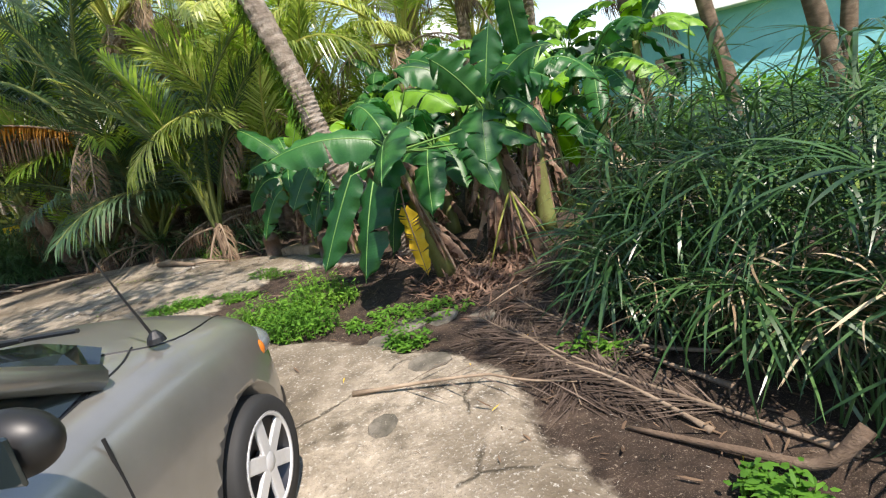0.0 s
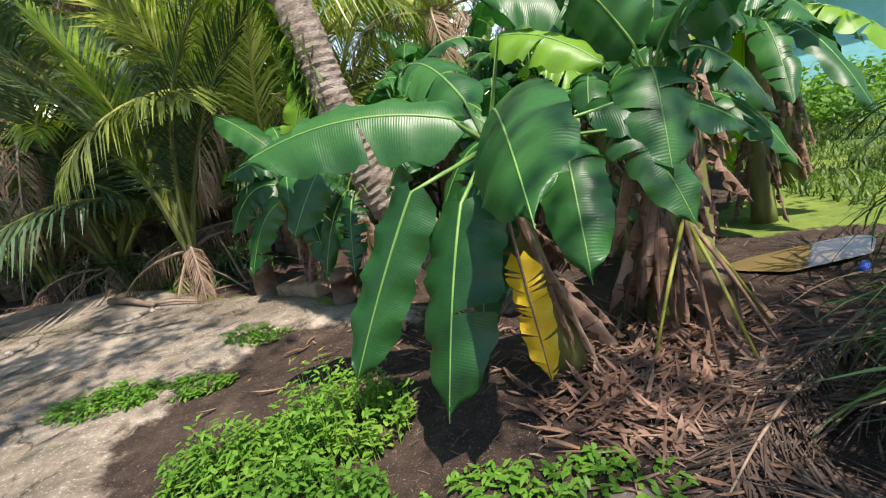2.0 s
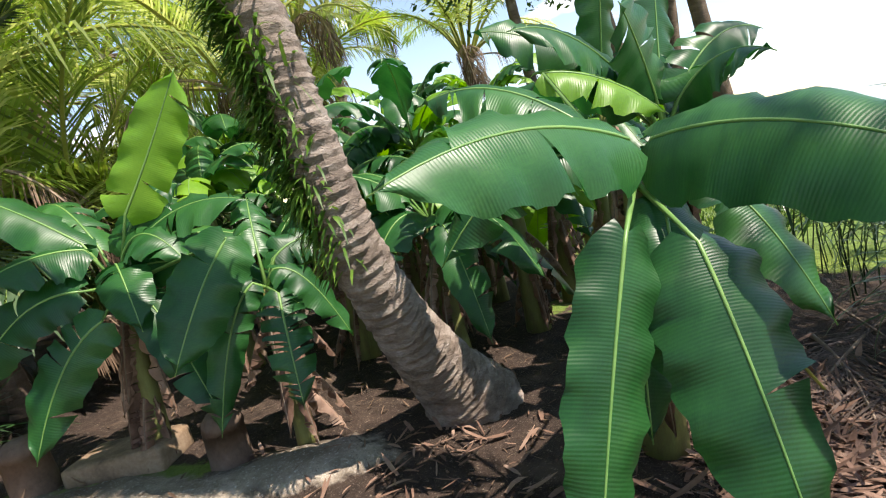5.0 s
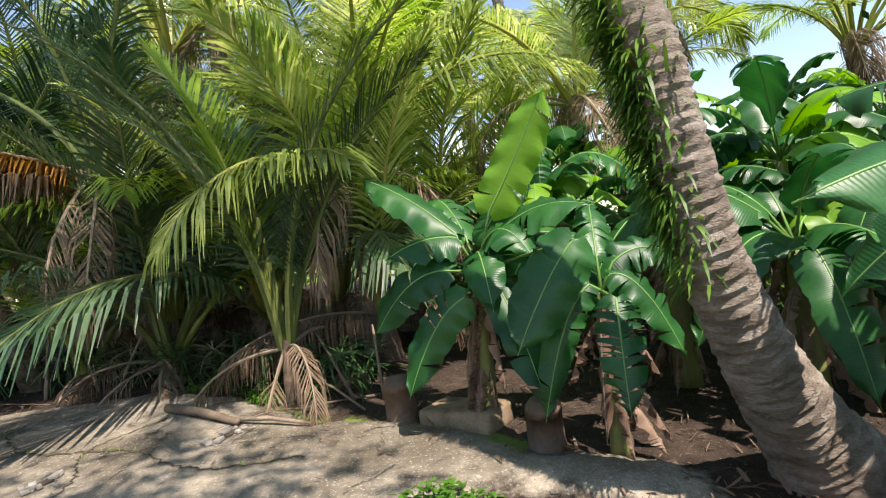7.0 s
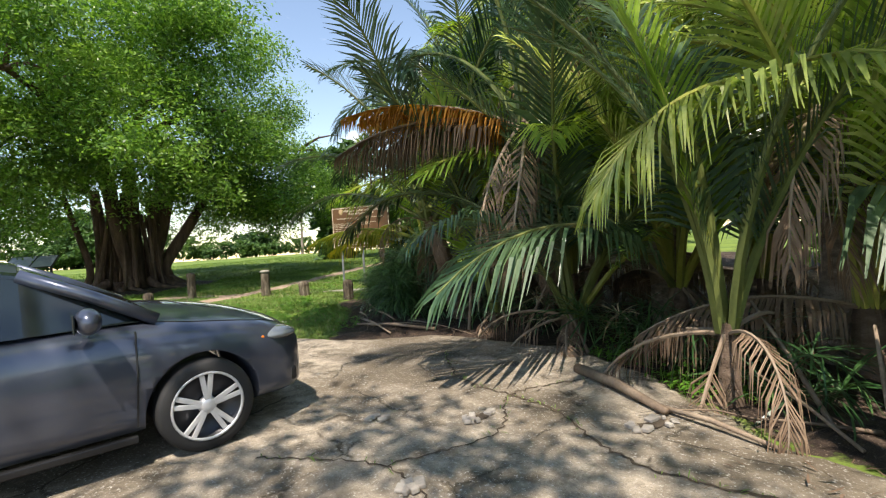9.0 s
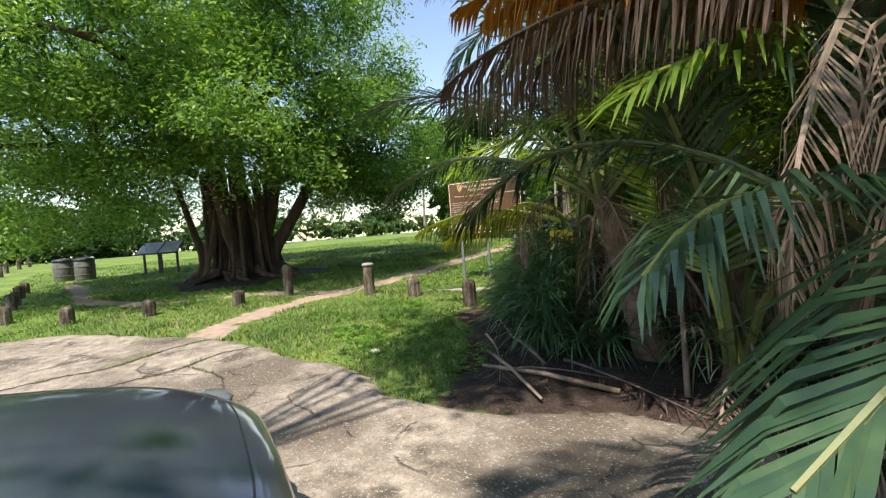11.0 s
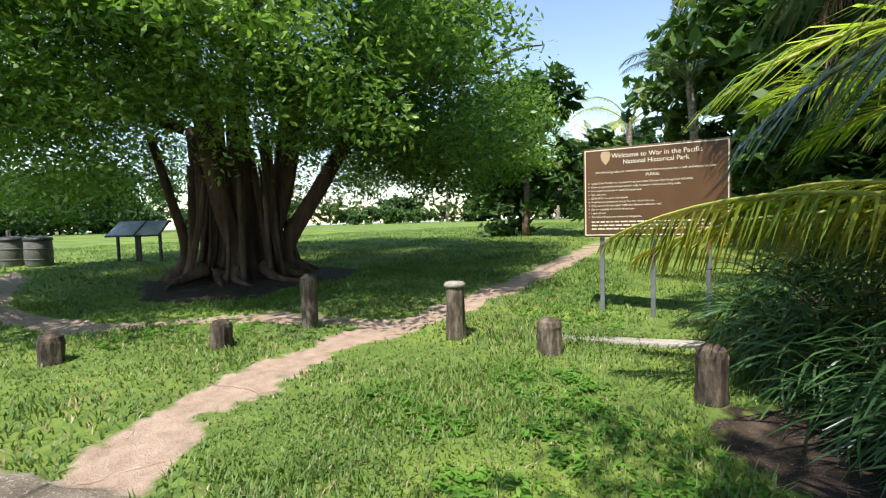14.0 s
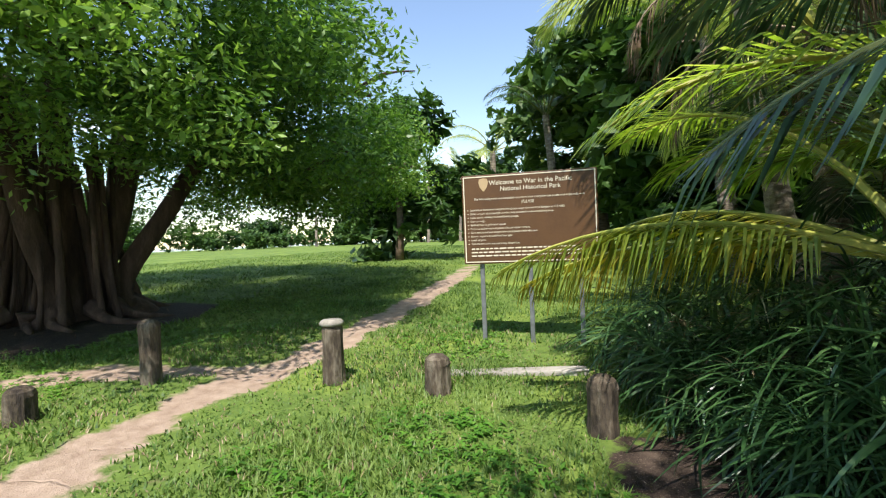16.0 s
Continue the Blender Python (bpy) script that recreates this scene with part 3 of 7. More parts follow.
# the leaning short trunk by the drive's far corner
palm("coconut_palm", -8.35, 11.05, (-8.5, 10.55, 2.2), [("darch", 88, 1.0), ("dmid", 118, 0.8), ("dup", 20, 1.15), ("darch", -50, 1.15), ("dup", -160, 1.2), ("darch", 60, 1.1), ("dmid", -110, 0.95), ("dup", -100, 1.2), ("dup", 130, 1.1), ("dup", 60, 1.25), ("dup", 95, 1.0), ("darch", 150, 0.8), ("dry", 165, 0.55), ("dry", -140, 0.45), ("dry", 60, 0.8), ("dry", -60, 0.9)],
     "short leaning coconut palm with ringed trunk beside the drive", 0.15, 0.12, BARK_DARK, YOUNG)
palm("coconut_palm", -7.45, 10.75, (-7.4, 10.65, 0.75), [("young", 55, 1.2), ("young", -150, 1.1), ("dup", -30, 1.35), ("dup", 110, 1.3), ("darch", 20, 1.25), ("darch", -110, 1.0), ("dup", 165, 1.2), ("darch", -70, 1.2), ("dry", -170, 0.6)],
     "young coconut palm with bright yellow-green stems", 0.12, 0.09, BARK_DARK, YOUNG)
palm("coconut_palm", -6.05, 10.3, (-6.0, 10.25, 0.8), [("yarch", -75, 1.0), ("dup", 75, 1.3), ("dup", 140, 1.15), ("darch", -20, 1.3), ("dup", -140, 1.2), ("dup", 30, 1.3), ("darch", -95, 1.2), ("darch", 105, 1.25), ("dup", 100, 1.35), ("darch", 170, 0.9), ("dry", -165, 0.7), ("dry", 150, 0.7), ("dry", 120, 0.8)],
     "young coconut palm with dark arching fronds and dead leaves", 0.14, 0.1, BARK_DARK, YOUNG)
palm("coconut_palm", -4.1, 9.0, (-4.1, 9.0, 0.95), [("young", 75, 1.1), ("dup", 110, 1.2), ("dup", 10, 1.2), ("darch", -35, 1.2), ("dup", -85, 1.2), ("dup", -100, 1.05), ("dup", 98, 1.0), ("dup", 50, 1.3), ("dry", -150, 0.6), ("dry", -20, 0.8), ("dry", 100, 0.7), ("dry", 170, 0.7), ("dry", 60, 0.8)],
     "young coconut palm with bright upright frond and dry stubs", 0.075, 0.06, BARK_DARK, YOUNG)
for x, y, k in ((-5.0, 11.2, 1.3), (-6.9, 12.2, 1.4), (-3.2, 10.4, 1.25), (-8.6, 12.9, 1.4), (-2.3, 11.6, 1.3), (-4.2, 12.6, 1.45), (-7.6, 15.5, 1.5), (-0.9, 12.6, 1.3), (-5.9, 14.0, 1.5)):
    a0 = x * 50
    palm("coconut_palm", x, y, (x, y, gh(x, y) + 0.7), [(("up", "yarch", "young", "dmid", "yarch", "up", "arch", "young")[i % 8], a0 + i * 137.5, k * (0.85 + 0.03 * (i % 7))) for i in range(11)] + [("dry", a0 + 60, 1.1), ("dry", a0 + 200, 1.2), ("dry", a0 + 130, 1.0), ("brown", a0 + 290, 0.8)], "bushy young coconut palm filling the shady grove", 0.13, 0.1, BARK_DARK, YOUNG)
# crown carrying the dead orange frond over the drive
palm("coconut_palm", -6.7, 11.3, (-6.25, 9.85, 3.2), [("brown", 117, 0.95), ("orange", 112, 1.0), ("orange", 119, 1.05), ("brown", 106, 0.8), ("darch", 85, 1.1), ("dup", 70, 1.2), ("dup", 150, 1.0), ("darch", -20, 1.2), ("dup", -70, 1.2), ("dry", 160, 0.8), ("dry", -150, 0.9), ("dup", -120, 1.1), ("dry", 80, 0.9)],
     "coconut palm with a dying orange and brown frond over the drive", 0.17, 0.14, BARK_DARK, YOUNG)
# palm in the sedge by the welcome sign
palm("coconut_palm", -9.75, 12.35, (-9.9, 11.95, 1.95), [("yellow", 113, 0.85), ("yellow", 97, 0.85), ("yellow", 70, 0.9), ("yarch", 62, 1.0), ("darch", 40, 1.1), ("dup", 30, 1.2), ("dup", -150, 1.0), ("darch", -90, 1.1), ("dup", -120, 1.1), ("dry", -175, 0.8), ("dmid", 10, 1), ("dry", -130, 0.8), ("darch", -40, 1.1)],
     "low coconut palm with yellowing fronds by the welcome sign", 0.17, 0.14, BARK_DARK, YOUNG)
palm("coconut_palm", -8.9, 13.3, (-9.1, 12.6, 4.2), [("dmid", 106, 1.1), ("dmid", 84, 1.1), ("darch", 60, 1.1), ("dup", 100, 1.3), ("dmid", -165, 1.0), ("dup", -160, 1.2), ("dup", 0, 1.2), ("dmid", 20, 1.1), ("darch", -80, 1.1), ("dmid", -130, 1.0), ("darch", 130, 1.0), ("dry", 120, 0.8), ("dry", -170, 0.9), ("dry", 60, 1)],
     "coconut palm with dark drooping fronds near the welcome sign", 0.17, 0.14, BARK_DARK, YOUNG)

TALL = "tall palms of the grove"
rg = random.Random(5)
for x, y, h, lean in ((-5.3, 11.9, 5.6, (-0.2, 0.2)), (-3.0, 12.4, 3.0, (0.3, 0)), (-1.9, 14.0, 4.0, (-0.5, 0)), (-4.6, 14.5, 4.6, (0.2, 0)), (-7.7, 14.3, 4.2, (0, -0.3)), (-10.5, 15.0, 3.6, (0, 0)), (-1.0, 16.5, 5.5, (0, 0)), (1.9, 14.5, 3.4, (0, 0)), (5.2, 12.4, 4.2, (0.3, 0)), (0.75, 17.5, 10.5, (-0.5, 0)), (1.2, 12.5, 4.6, (0.4, 0)), (-0.2, 10.9, 3.4, (0.2, 0.3)), (-11.0, 17.5, 5.0, (-0.6, -0.6)), (-12.3, 20.5, 5.6, (-0.5, 0)), (3.6, 15.8, 6.2, (0.5, 0)), (-6.8, 12.7, 5.2, (0.4, -0.3)), (-8.2, 17.5, 7.5, (0, 0)), (-3.4, 10.8, 2.6, (0.1, -0.1))):
    z = gh(x, y)
    fr = []
    a0 = rg.uniform(0, 360)
    for i in range(12):
        fr.append((("up", "arch", "yarch", "arch", "mid", "yarch", "low")[i % 7], a0 + i * 137.5, rg.uniform(0.95, 1.2)))
    for i in range(6):
        fr.append(("dry", rg.uniform(0, 360), rg.uniform(0.8, 1.1)))
    palm("coconut_palm", x, y, (x + lean[0], y + lean[1], z + h), fr, "coconut palm of the dense grove with dead hanging fronds", 0.17, 0.13, BARK_PALM, TALL)

# ---- leaning ringed trunk with ferns ----
lt = thing("leaning_coconut_palm", -0.42, 6.6, gh(-0.42, 6.6) - 0.1, "tall leaning coconut palm with ringed trunk and strap ferns", "palm tree")
lo = Vector(lt.location)
LEAN = [(-0.3, 6.62, 0.0), (-0.6, 6.5, 0.44), (-0.91, 6.31, 0.92), (-1.15, 6.19, 1.46), (-1.27, 6.15, 2.06), (-1.37, 6.17, 2.7), (-1.75, 6.3, 4.2), (-2.25, 6.5, 6.4), (-2.5, 6.6, 8.6)]
ring_trunk([tuple(Vector(p) - lo) for p in LEAN], [0.34, 0.23, 0.175, 0.15, 0.14, 0.135, 0.13, 0.125, 0.11], 22, 0.055, parent=lt, mat=BARK_PALM, rnd=random.Random(3))
for i in range(11):
    k = ("arch", "mid", "up", "low", "arch")[i % 5]
    o = new("frond", FR[k][i % 3])
    o.parent = lt
    o.matrix_local = Matrix.LocRotScale(Vector(LEAN[-1]) - lo, Euler((0, 0, radians(i * 137.5))), (1.25, 1.25, 1.25))


def strap(v, f, base, d, up, L, w, droop, n=3):
    """One strap leaf appended to v and f as quads."""
    d, up = np.array(d, float), np.array(up, float)
    d /= np.linalg.norm(d)
    s = np.cross(d, up)
    s /= np.linalg.norm(s) + 1e-9
    b = len(v)
    for i in range(n + 1):
        u = i / n
        p = np.array(base) + d * L * u * (1 - 0.2 * droop * u) + np.array([0, 0, -droop * L * u * u * 0.75])
        ww = w * (0.5 + 1.6 * u) * (1 - u) ** 0.6 * 1.1 if u < 1 else w * 0.06
        v += [tuple(p - s * ww), tuple(p + s * ww)]
    for i in range(n):
        f.append((b + 2 * i, b + 2 * i + 1, b + 2 * i + 3, b + 2 * i + 2))


fp = np.array(curve_pts(LEAN, 120))
for clump in range(9):
    rnd = random.Random(40 + clump)
    v, f = [], []
    lo_i, hi_i = 42 + clump * 5, 54 + clump * 6
    for i in range(300):
        p = fp[rnd.randint(lo_i, hi_i)]
        a = rnd.gauss(172, 30)
        o = np.array([math.cos(radians(a)), math.sin(radians(a)), 0])
        base = p + o * 0.13
        d = o * rnd.uniform(0.5, 1.0) + np.array([rnd.uniform(-0.5, 0.5), rnd.uniform(-0.5, 0.5), rnd.uniform(-0.5, 0.7)])
        strap(v, f, base - np.array(lo), d, (0, 0, 1), rnd.uniform(0.07, 0.19), rnd.uniform(0.005, 0.01), rnd.uniform(0.2, 0.9))
    tagged(mesh("fern", v, np.array(f), FERN, lt, "small green strap ferns growing on the trunk"), kind="stuff")

# ---- bananas ----
def banana_leaf(parent, base, tip, width, sag, face=(0, 0, 1), mat=None, torn=0.25, seed=0, origin=(0, 0, 0), stalk=None, fold=0.25, rib=BANANA_RIB):
    """Paddle blade with a raised midrib, drooping wings, wavy margin and tears; sag bows the spine upward, face is the way its upper side looks."""
    rnd = random.Random(seed)
    base, tip = Vector(base) - Vector(origin), Vector(tip) - Vector(origin)
    mid = (base + tip) / 2 + Vector((0, 0, sag))
    n, m = 26, 6
    sp = [base * (1 - u) ** 2 + mid * 2 * u * (1 - u) + tip * u * u for u in [i / n for i in range(n + 1)]]
    face = Vector(face).normalized()
    v, f, along = [], [], []
    length = (tip - base).length
    hw = [width * 0.5 * (min(1.0, (i / n / 0.16 + 0.1) ** 0.5) if i / n < 0.16 else 1.0) * (1 - max(0.0, (i / n - 0.55) / 0.45) ** 2.6) ** 0.62 for i in range(n + 1)]
    ph, twist = rnd.uniform(0, 6), rnd.uniform(-0.22, 0.22)
    for sg in (-1, 1):
        skew, droop = rnd.uniform(0.85, 1.08), fold * rnd.uniform(0.8, 1.5)
        cuts = [0] + sorted(i for i in range(2, n - 1) if rnd.random() < torn * 0.75) + [n]
        for c0, c1 in zip(cuts[:-1], cuts[1:]):
            tilt = rnd.uniform(-0.2, 0.1) * (1 if torn > 0 else 0)
            reach = rnd.uniform(0.9, 1.03)
            grid = []
            for i in range(c0, c1 + 1):
                t = (sp[min(i + 1, n)] - sp[max(i - 1, 0)]).normalized()
                s = t.cross(face).normalized()
                nn = s.cross(t)
                lean = twist * (i / n - 0.4)
                s, nn = s * math.cos(lean) + nn * math.sin(lean), nn * math.cos(lean) - s * math.sin(lean)
                row = []
                for k in range(m):
                    q = k / (m - 1)
                    shrink = 0.0
                    if q > 0.15 and c0 and i == c0:
                        shrink = 0.2 * q
                    if q > 0.15 and c1 < n and i == c1:
                        shrink = -0.2 * q
                    edge = 1 + (0.035 * math.sin(i * 2.1 + ph) + rnd.uniform(-0.02, 0.02)) * q
                    p = sp[i] + s * (sg * q * hw[i] * skew * reach * edge) + t * ((shrink * 0.25 - 0.16 * q) * width)
                    p += nn * (hw[i] * (droop * (0.5 * q - 1.1 * q * q) + q * tilt) + 0.022 * q * q * math.sin(i * 1.05 + ph + 2 * sg) + 0.006 * q * math.sin(i * 2.7 + sg))
                    p += Vector((0, 0, -0.3 * q * q * hw[i] * max(0.0, nn.z)))
                    row.append(len(v))
                    v.append(p)
                    along.append(i / n * length - 0.35 * q * hw[i])
                grid.append(row)
            for a, b in zip(grid[:-1], grid[1:]):
                for k in range(m - 1):
                    f.append((a[k], a[k + 1], b[k + 1], b[k]) if sg > 0 else (b[k], b[k + 1], a[k + 1], a[k]))
    leaf = mesh("leaf", v, f, mat or BANANA, parent, smooth=True)
    leaf.data.attributes.new("along", "FLOAT", "POINT").data.foreach_set("value", np.array(along, np.float32))
    pts = ([Vector(stalk) - Vector(origin)] if stalk is not None else []) + sp[::2]
    k = len(pts)
    tv, tf = tube(pts, [(0.016 if stalk is not None and i == 0 else 0.0075 * (1 - 0.8 * i / (k - 1)) + 0.0015) for i in range(k)], 6)
    mesh("midrib", tv, tf, rib, leaf, smooth=True)
    return leaf


def banana(x, y, crown, leaves, label, r=0.09, dry=(), group="banana plants", shoots=True):
    z0 = gh(x, y) - 0.04
    t = thing("banana_plant", x, y, z0, label, "banana plant", group)
    o = (x, y, z0)
    c = Vector(crown)
    pts = curve_pts([(0, 0, 0), tuple((c - Vector(o)) * 0.5), tuple(c - Vector(o))], 9)
    v, f = tube(pts, [r * (1.25 - 0.75 * i / 8) for i in range(9)], 12, 0, random.Random(2))
    mesh("pseudostem", v, f, BANANA_STEM, t, "fibrous green-brown banana stem", smooth=True)
    for i, lf in enumerate(leaves):
        tip, w, sag, face, kind, torn = lf[:6]
        b = lf[6] if len(lf) > 6 else tuple(c + (Vector(tip) - c) * 0.16 + Vector((0, 0, 0.12 + 0.2 * sag)))
        m = {"g": BANANA, "l": BANANA_LIGHT, "y": BANANA_YELLOW, "d": BANANA_DRY}[kind]
        ob = banana_leaf(t, b, tip, w, sag, face, m, torn, int(abs(x * 100)) + i * 7, o, c, rib=BANANA_RIB if kind in "gl" else STEM_DRY)
        tagged(ob, {"g": "", "l": "sunlit yellow-green leaf", "y": "dying yellow leaf", "d": "dead brown leaf"}[kind])
    rnd = random.Random(int(abs(x * 71)) + 1)
    for i in range(dry[0] if dry else 0):
        a = rnd.uniform(0, 2 * math.pi)
        h = rnd.uniform(0.35, 0.95) * (c.z - z0)
        e = rnd.uniform(0.12, 0.42)
        b = Vector(o) + (c - Vector(o)) * (h / max(0.1, c.z - z0)) + Vector((math.cos(a), math.sin(a), 0)) * r * 0.8
        tp = Vector((x + math.cos(a) * e, y + math.sin(a) * e, max(z0 + 0.06, b.z - rnd.uniform(0.4, 0.9))))
        tagged(banana_leaf(t, b, tp, rnd.uniform(0.04, 0.12), 0.1, (math.cos(a), math.sin(a), 0.4), BANANA_DRY, 0.5, i + int(abs(x * 33)), o, None, 1.4, STEM_DRY), "dead brown leaf")
    return t


# the plant in front, hanging leaves towards the drive
cA = (-0.36, 5.06, 1.5)
banana(-0.1, 5.3, cA, [
    ((-1.62, 5.0, 1.69), 0.44, 0.2, (0.0, -0.72, 0.7), "g", 0.08, (-0.53, 4.95, 1.68)),
    ((-0.42, 3.86, 1.3), 0.52, 0.26, (-0.55, -0.25, 0.8), "g", 0.03, (-0.32, 4.98, 1.66)),
    ((-1.3, 4.76, 0.5), 0.34, 0.06, (-0.5, -0.85, 0.12), "g", 0.05, (-0.8, 4.84, 1.38)),
    ((-0.85, 4.36, 0.42), 0.44, 0.12, (-0.55, -0.8, 0.2), "g", 0.04, (-0.58, 4.72, 1.29)),
    ((-0.82, 4.66, 0.8), 0.34, 0.1, (-0.6, -0.75, 0.25), "g", 0.06, (-0.36, 4.95, 1.42)),
    ((-0.1, 4.5, 0.84), 0.38, 0.2, (-0.2, -0.9, 0.35), "g", 0.05, (0.0, 4.95, 1.45)),
    ((0.6, 4.9, 0.85), 0.32, 0.25, (0.1, -0.9, 0.3), "g", 0.12, (0.4, 5.25, 1.42)),
    ((1.18, 5.24, 1.22), 0.38, 0.25, (0.15, -0.6, 0.8), "g", 0.12, (0.3, 5.3, 1.55)),
    ((-0.62, 5.0, 0.45), 0.3, 0.15, (-0.6, -0.7, 0.2), "g", 0.2, (-0.38, 5.1, 1.15)),
    ((-0.3, 4.86, 0.2), 0.2, 0.02, (-0.3, -0.95, 0.05), "y", 0.4, (-0.36, 4.78, 0.95)),
    ((0.42, 5.3, 1.75), 0.36, 0.15, (-0.1, -0.7, 0.7), "l", 0.06, (-0.1, 5.65, 2.1)),
    ((-0.75, 5.9, 2.05), 0.34, 0.25, (-0.1, -0.6, 0.8), "g", 0.2),
    ((-1.0, 5.65, 1.3), 0.3, 0.3, (-0.4, -0.6, 0.6), "g", 0.3),
], "lush banana plant with broad dark leaves hanging over the drive", 0.1, (22,))
# its neighbours with dead skirts
banana(0.68, 5.6, (0.72, 5.5, 1.6), [
    ((0.55, 5.0, 1.1), 0.44, 0.35, (0, -0.8, 0.6), "g", 0.1), ((1.35, 5.3, 1.25), 0.4, 0.4, (0.4, -0.6, 0.7), "g", 0.1), ((0.2, 5.35, 2.35), 0.4, 0.1, (-0.3, -0.9, 0.2), "g", 0.05), ((0.95, 5.55, 2.6), 0.38, 0.05, (-0.2, -0.95, 0.1), "g", 0.05),
    ((1.7, 5.9, 1.75), 0.4, 0.4, (0.2, -0.4, 0.9), "g", 0.2), ((0.3, 6.5, 2.1), 0.4, 0.3, (0, 0.5, 0.8), "g", 0.2), ((-0.2, 5.75, 2.35), 0.4, 0.3, (-0.3, -0.6, 0.7), "g", 0.12),
    ((0.95, 4.95, 1.95), 0.42, 0.25, (0.1, -0.7, 0.7), "g", 0.1), ((1.5, 5.2, 2.15), 0.4, 0.3, (0.2, -0.8, 0.6), "g", 0.15), ((-0.05, 6.2, 2.5), 0.38, 0.25, (-0.5, -0.5, 0.6), "g", 0.15),
], "banana plant with upright leaves and a skirt of dead leaves", 0.11, (34,))
banana(1.3, 6.3, (1.4, 6.35, 1.9), [
    ((1.2, 5.6, 1.6), 0.4, 0.4, (0, -0.7, 0.7), "g", 0.2), ((2.2, 6.0, 1.7), 0.42, 0.4, (0.4, -0.5, 0.7), "g", 0.2), ((1.3, 6.1, 3.1), 0.36, 0.05, (-0.2, -0.95, 0.1), "g", 0.1), ((0.7, 6.6, 2.4), 0.36, 0.3, (0, -0.4, 0.9), "l", 0.2), ((2.1, 6.9, 2.3), 0.36, 0.3, (0, -0.4, 0.9), "l", 0.2),
], "banana plant with torn upper leaves and dead skirt", 0.11, (26,))
# the plant beside the small brown bollards
cB = (-2.12, 7.75, 1.45)
banana(-2.2, 7.9, cB, [
    ((-3.0, 8.35, 2.4), 0.38, 0.12, (0.2, -0.75, 0.6), "g", 0.06, (-2.25, 7.85, 1.78)), ((-2.83, 7.7, 1.64), 0.32, 0.12, (-0.1, -0.6, 0.8), "g", 0.05, (-2.25, 7.7, 1.74)), ((-3.02, 7.9, 1.02), 0.34, 0.3, (-0.55, -0.75, 0.4), "g", 0.08, (-2.35, 7.6, 1.5)),
    ((-2.78, 7.5, 0.6), 0.34, 0.25, (-0.4, -0.85, 0.3), "g", 0.12, (-2.28, 7.4, 1.3)), ((-2.04, 6.8, 0.98), 0.38, 0.1, (-0.3, -0.9, 0.3), "g", 0.04, (-1.58, 6.9, 1.62)), ((-1.3, 7.25, 1.82), 0.36, 0.25, (0.1, -0.7, 0.7), "g", 0.3),
    ((-1.5, 7.35, 2.72), 0.36, -0.05, (-0.2, -0.95, 0.05), "l", 0.02, (-1.98, 7.6, 1.9)), ((-1.85, 7.05, 0.55), 0.28, 0.3, (0, -0.95, 0.2), "g", 0.2), ((-1.55, 7.9, 2.05), 0.32, 0.25, (0, -0.6, 0.8), "g", 0.2), ((-2.4, 8.4, 2.1), 0.3, 0.25, (0, -0.3, 0.9), "g", 0.2),
    ((-2.1, 7.2, 1.2), 0.32, 0.3, (-0.1, -0.8, 0.5), "g", 0.2), ((-1.0, 7.6, 1.35), 0.3, 0.35, (0.3, -0.6, 0.7), "g", 0.3), ((-1.75, 7.3, 1.5), 0.34, 0.35, (0.1, -0.7, 0.6), "g", 0.2), ((-1.15, 7.1, 1.0), 0.3, 0.3, (0.1, -0.9, 0.3), "g", 0.3),
], "banana plant beside small brown concrete bollards", 0.08, (8,))
banana(-1.4, 7.1, (-1.4, 7.05, 1.25), [
    ((-1.52, 6.5, 0.62), 0.3, 0.15, (-0.2, -0.95, 0.2), "g", 0.55, (-1.42, 6.75, 1.24)), ((-1.0, 6.85, 0.8), 0.26, 0.3, (0.2, -0.7, 0.6), "g", 0.3), ((-1.9, 6.95, 0.5), 0.24, 0.3, (-0.2, -0.9, 0.2), "g", 0.3), ((-1.25, 7.5, 1.85), 0.28, 0.1, (0, -0.8, 0.4), "g", 0.3), ((-0.75, 7.1, 1.3), 0.28, 0.25, (0.2, -0.7, 0.6), "g", 0.3),
], "small banana sucker with ragged leaves under the leaning trunk", 0.06, (9,))
rb = random.Random(17)
for x, y, h in ((-0.35, 8.2, 1.5), (0.6, 8.0, 1.9), (1.6, 8.4, 2.0), (2.6, 7.4, 1.9), (2.9, 9.4, 2.4), (0.2, 9.9, 2.2), (3.8, 8.6, 2.3), (-1.2, 9.2, 1.6), (0.1, 7.3, 1.25), (1.0, 7.2, 1.5), (0.9, 9.1, 1.6), (1.9, 9.9, 2.3), (-0.5, 10.6, 2.4), (1.9, 7.5, 1.3)):
    lv = []
    for i in range(12):
        a, e = i * 2.4 + rb.uniform(-0.3, 0.3), rb.uniform(-1.0, 0.85)
        d = Vector((math.cos(a), math.sin(a), 0)) * rb.uniform(0.75, 1.2)
        lv.append(((x + d.x, y + d.y, max(gh(x, y) + 0.25, gh(x, y) + h + e)), rb.uniform(0.3, 0.46), 0.45, (d.x * 0.3, d.y * 0.3 - 0.3, 0.9), "l" if rb.random() < 0.25 else "g", 0.2))
    banana(x, y, (x, y, gh(x, y) + h), lv, "banana plant of the dense clump with torn leaves", 0.1, (14,))

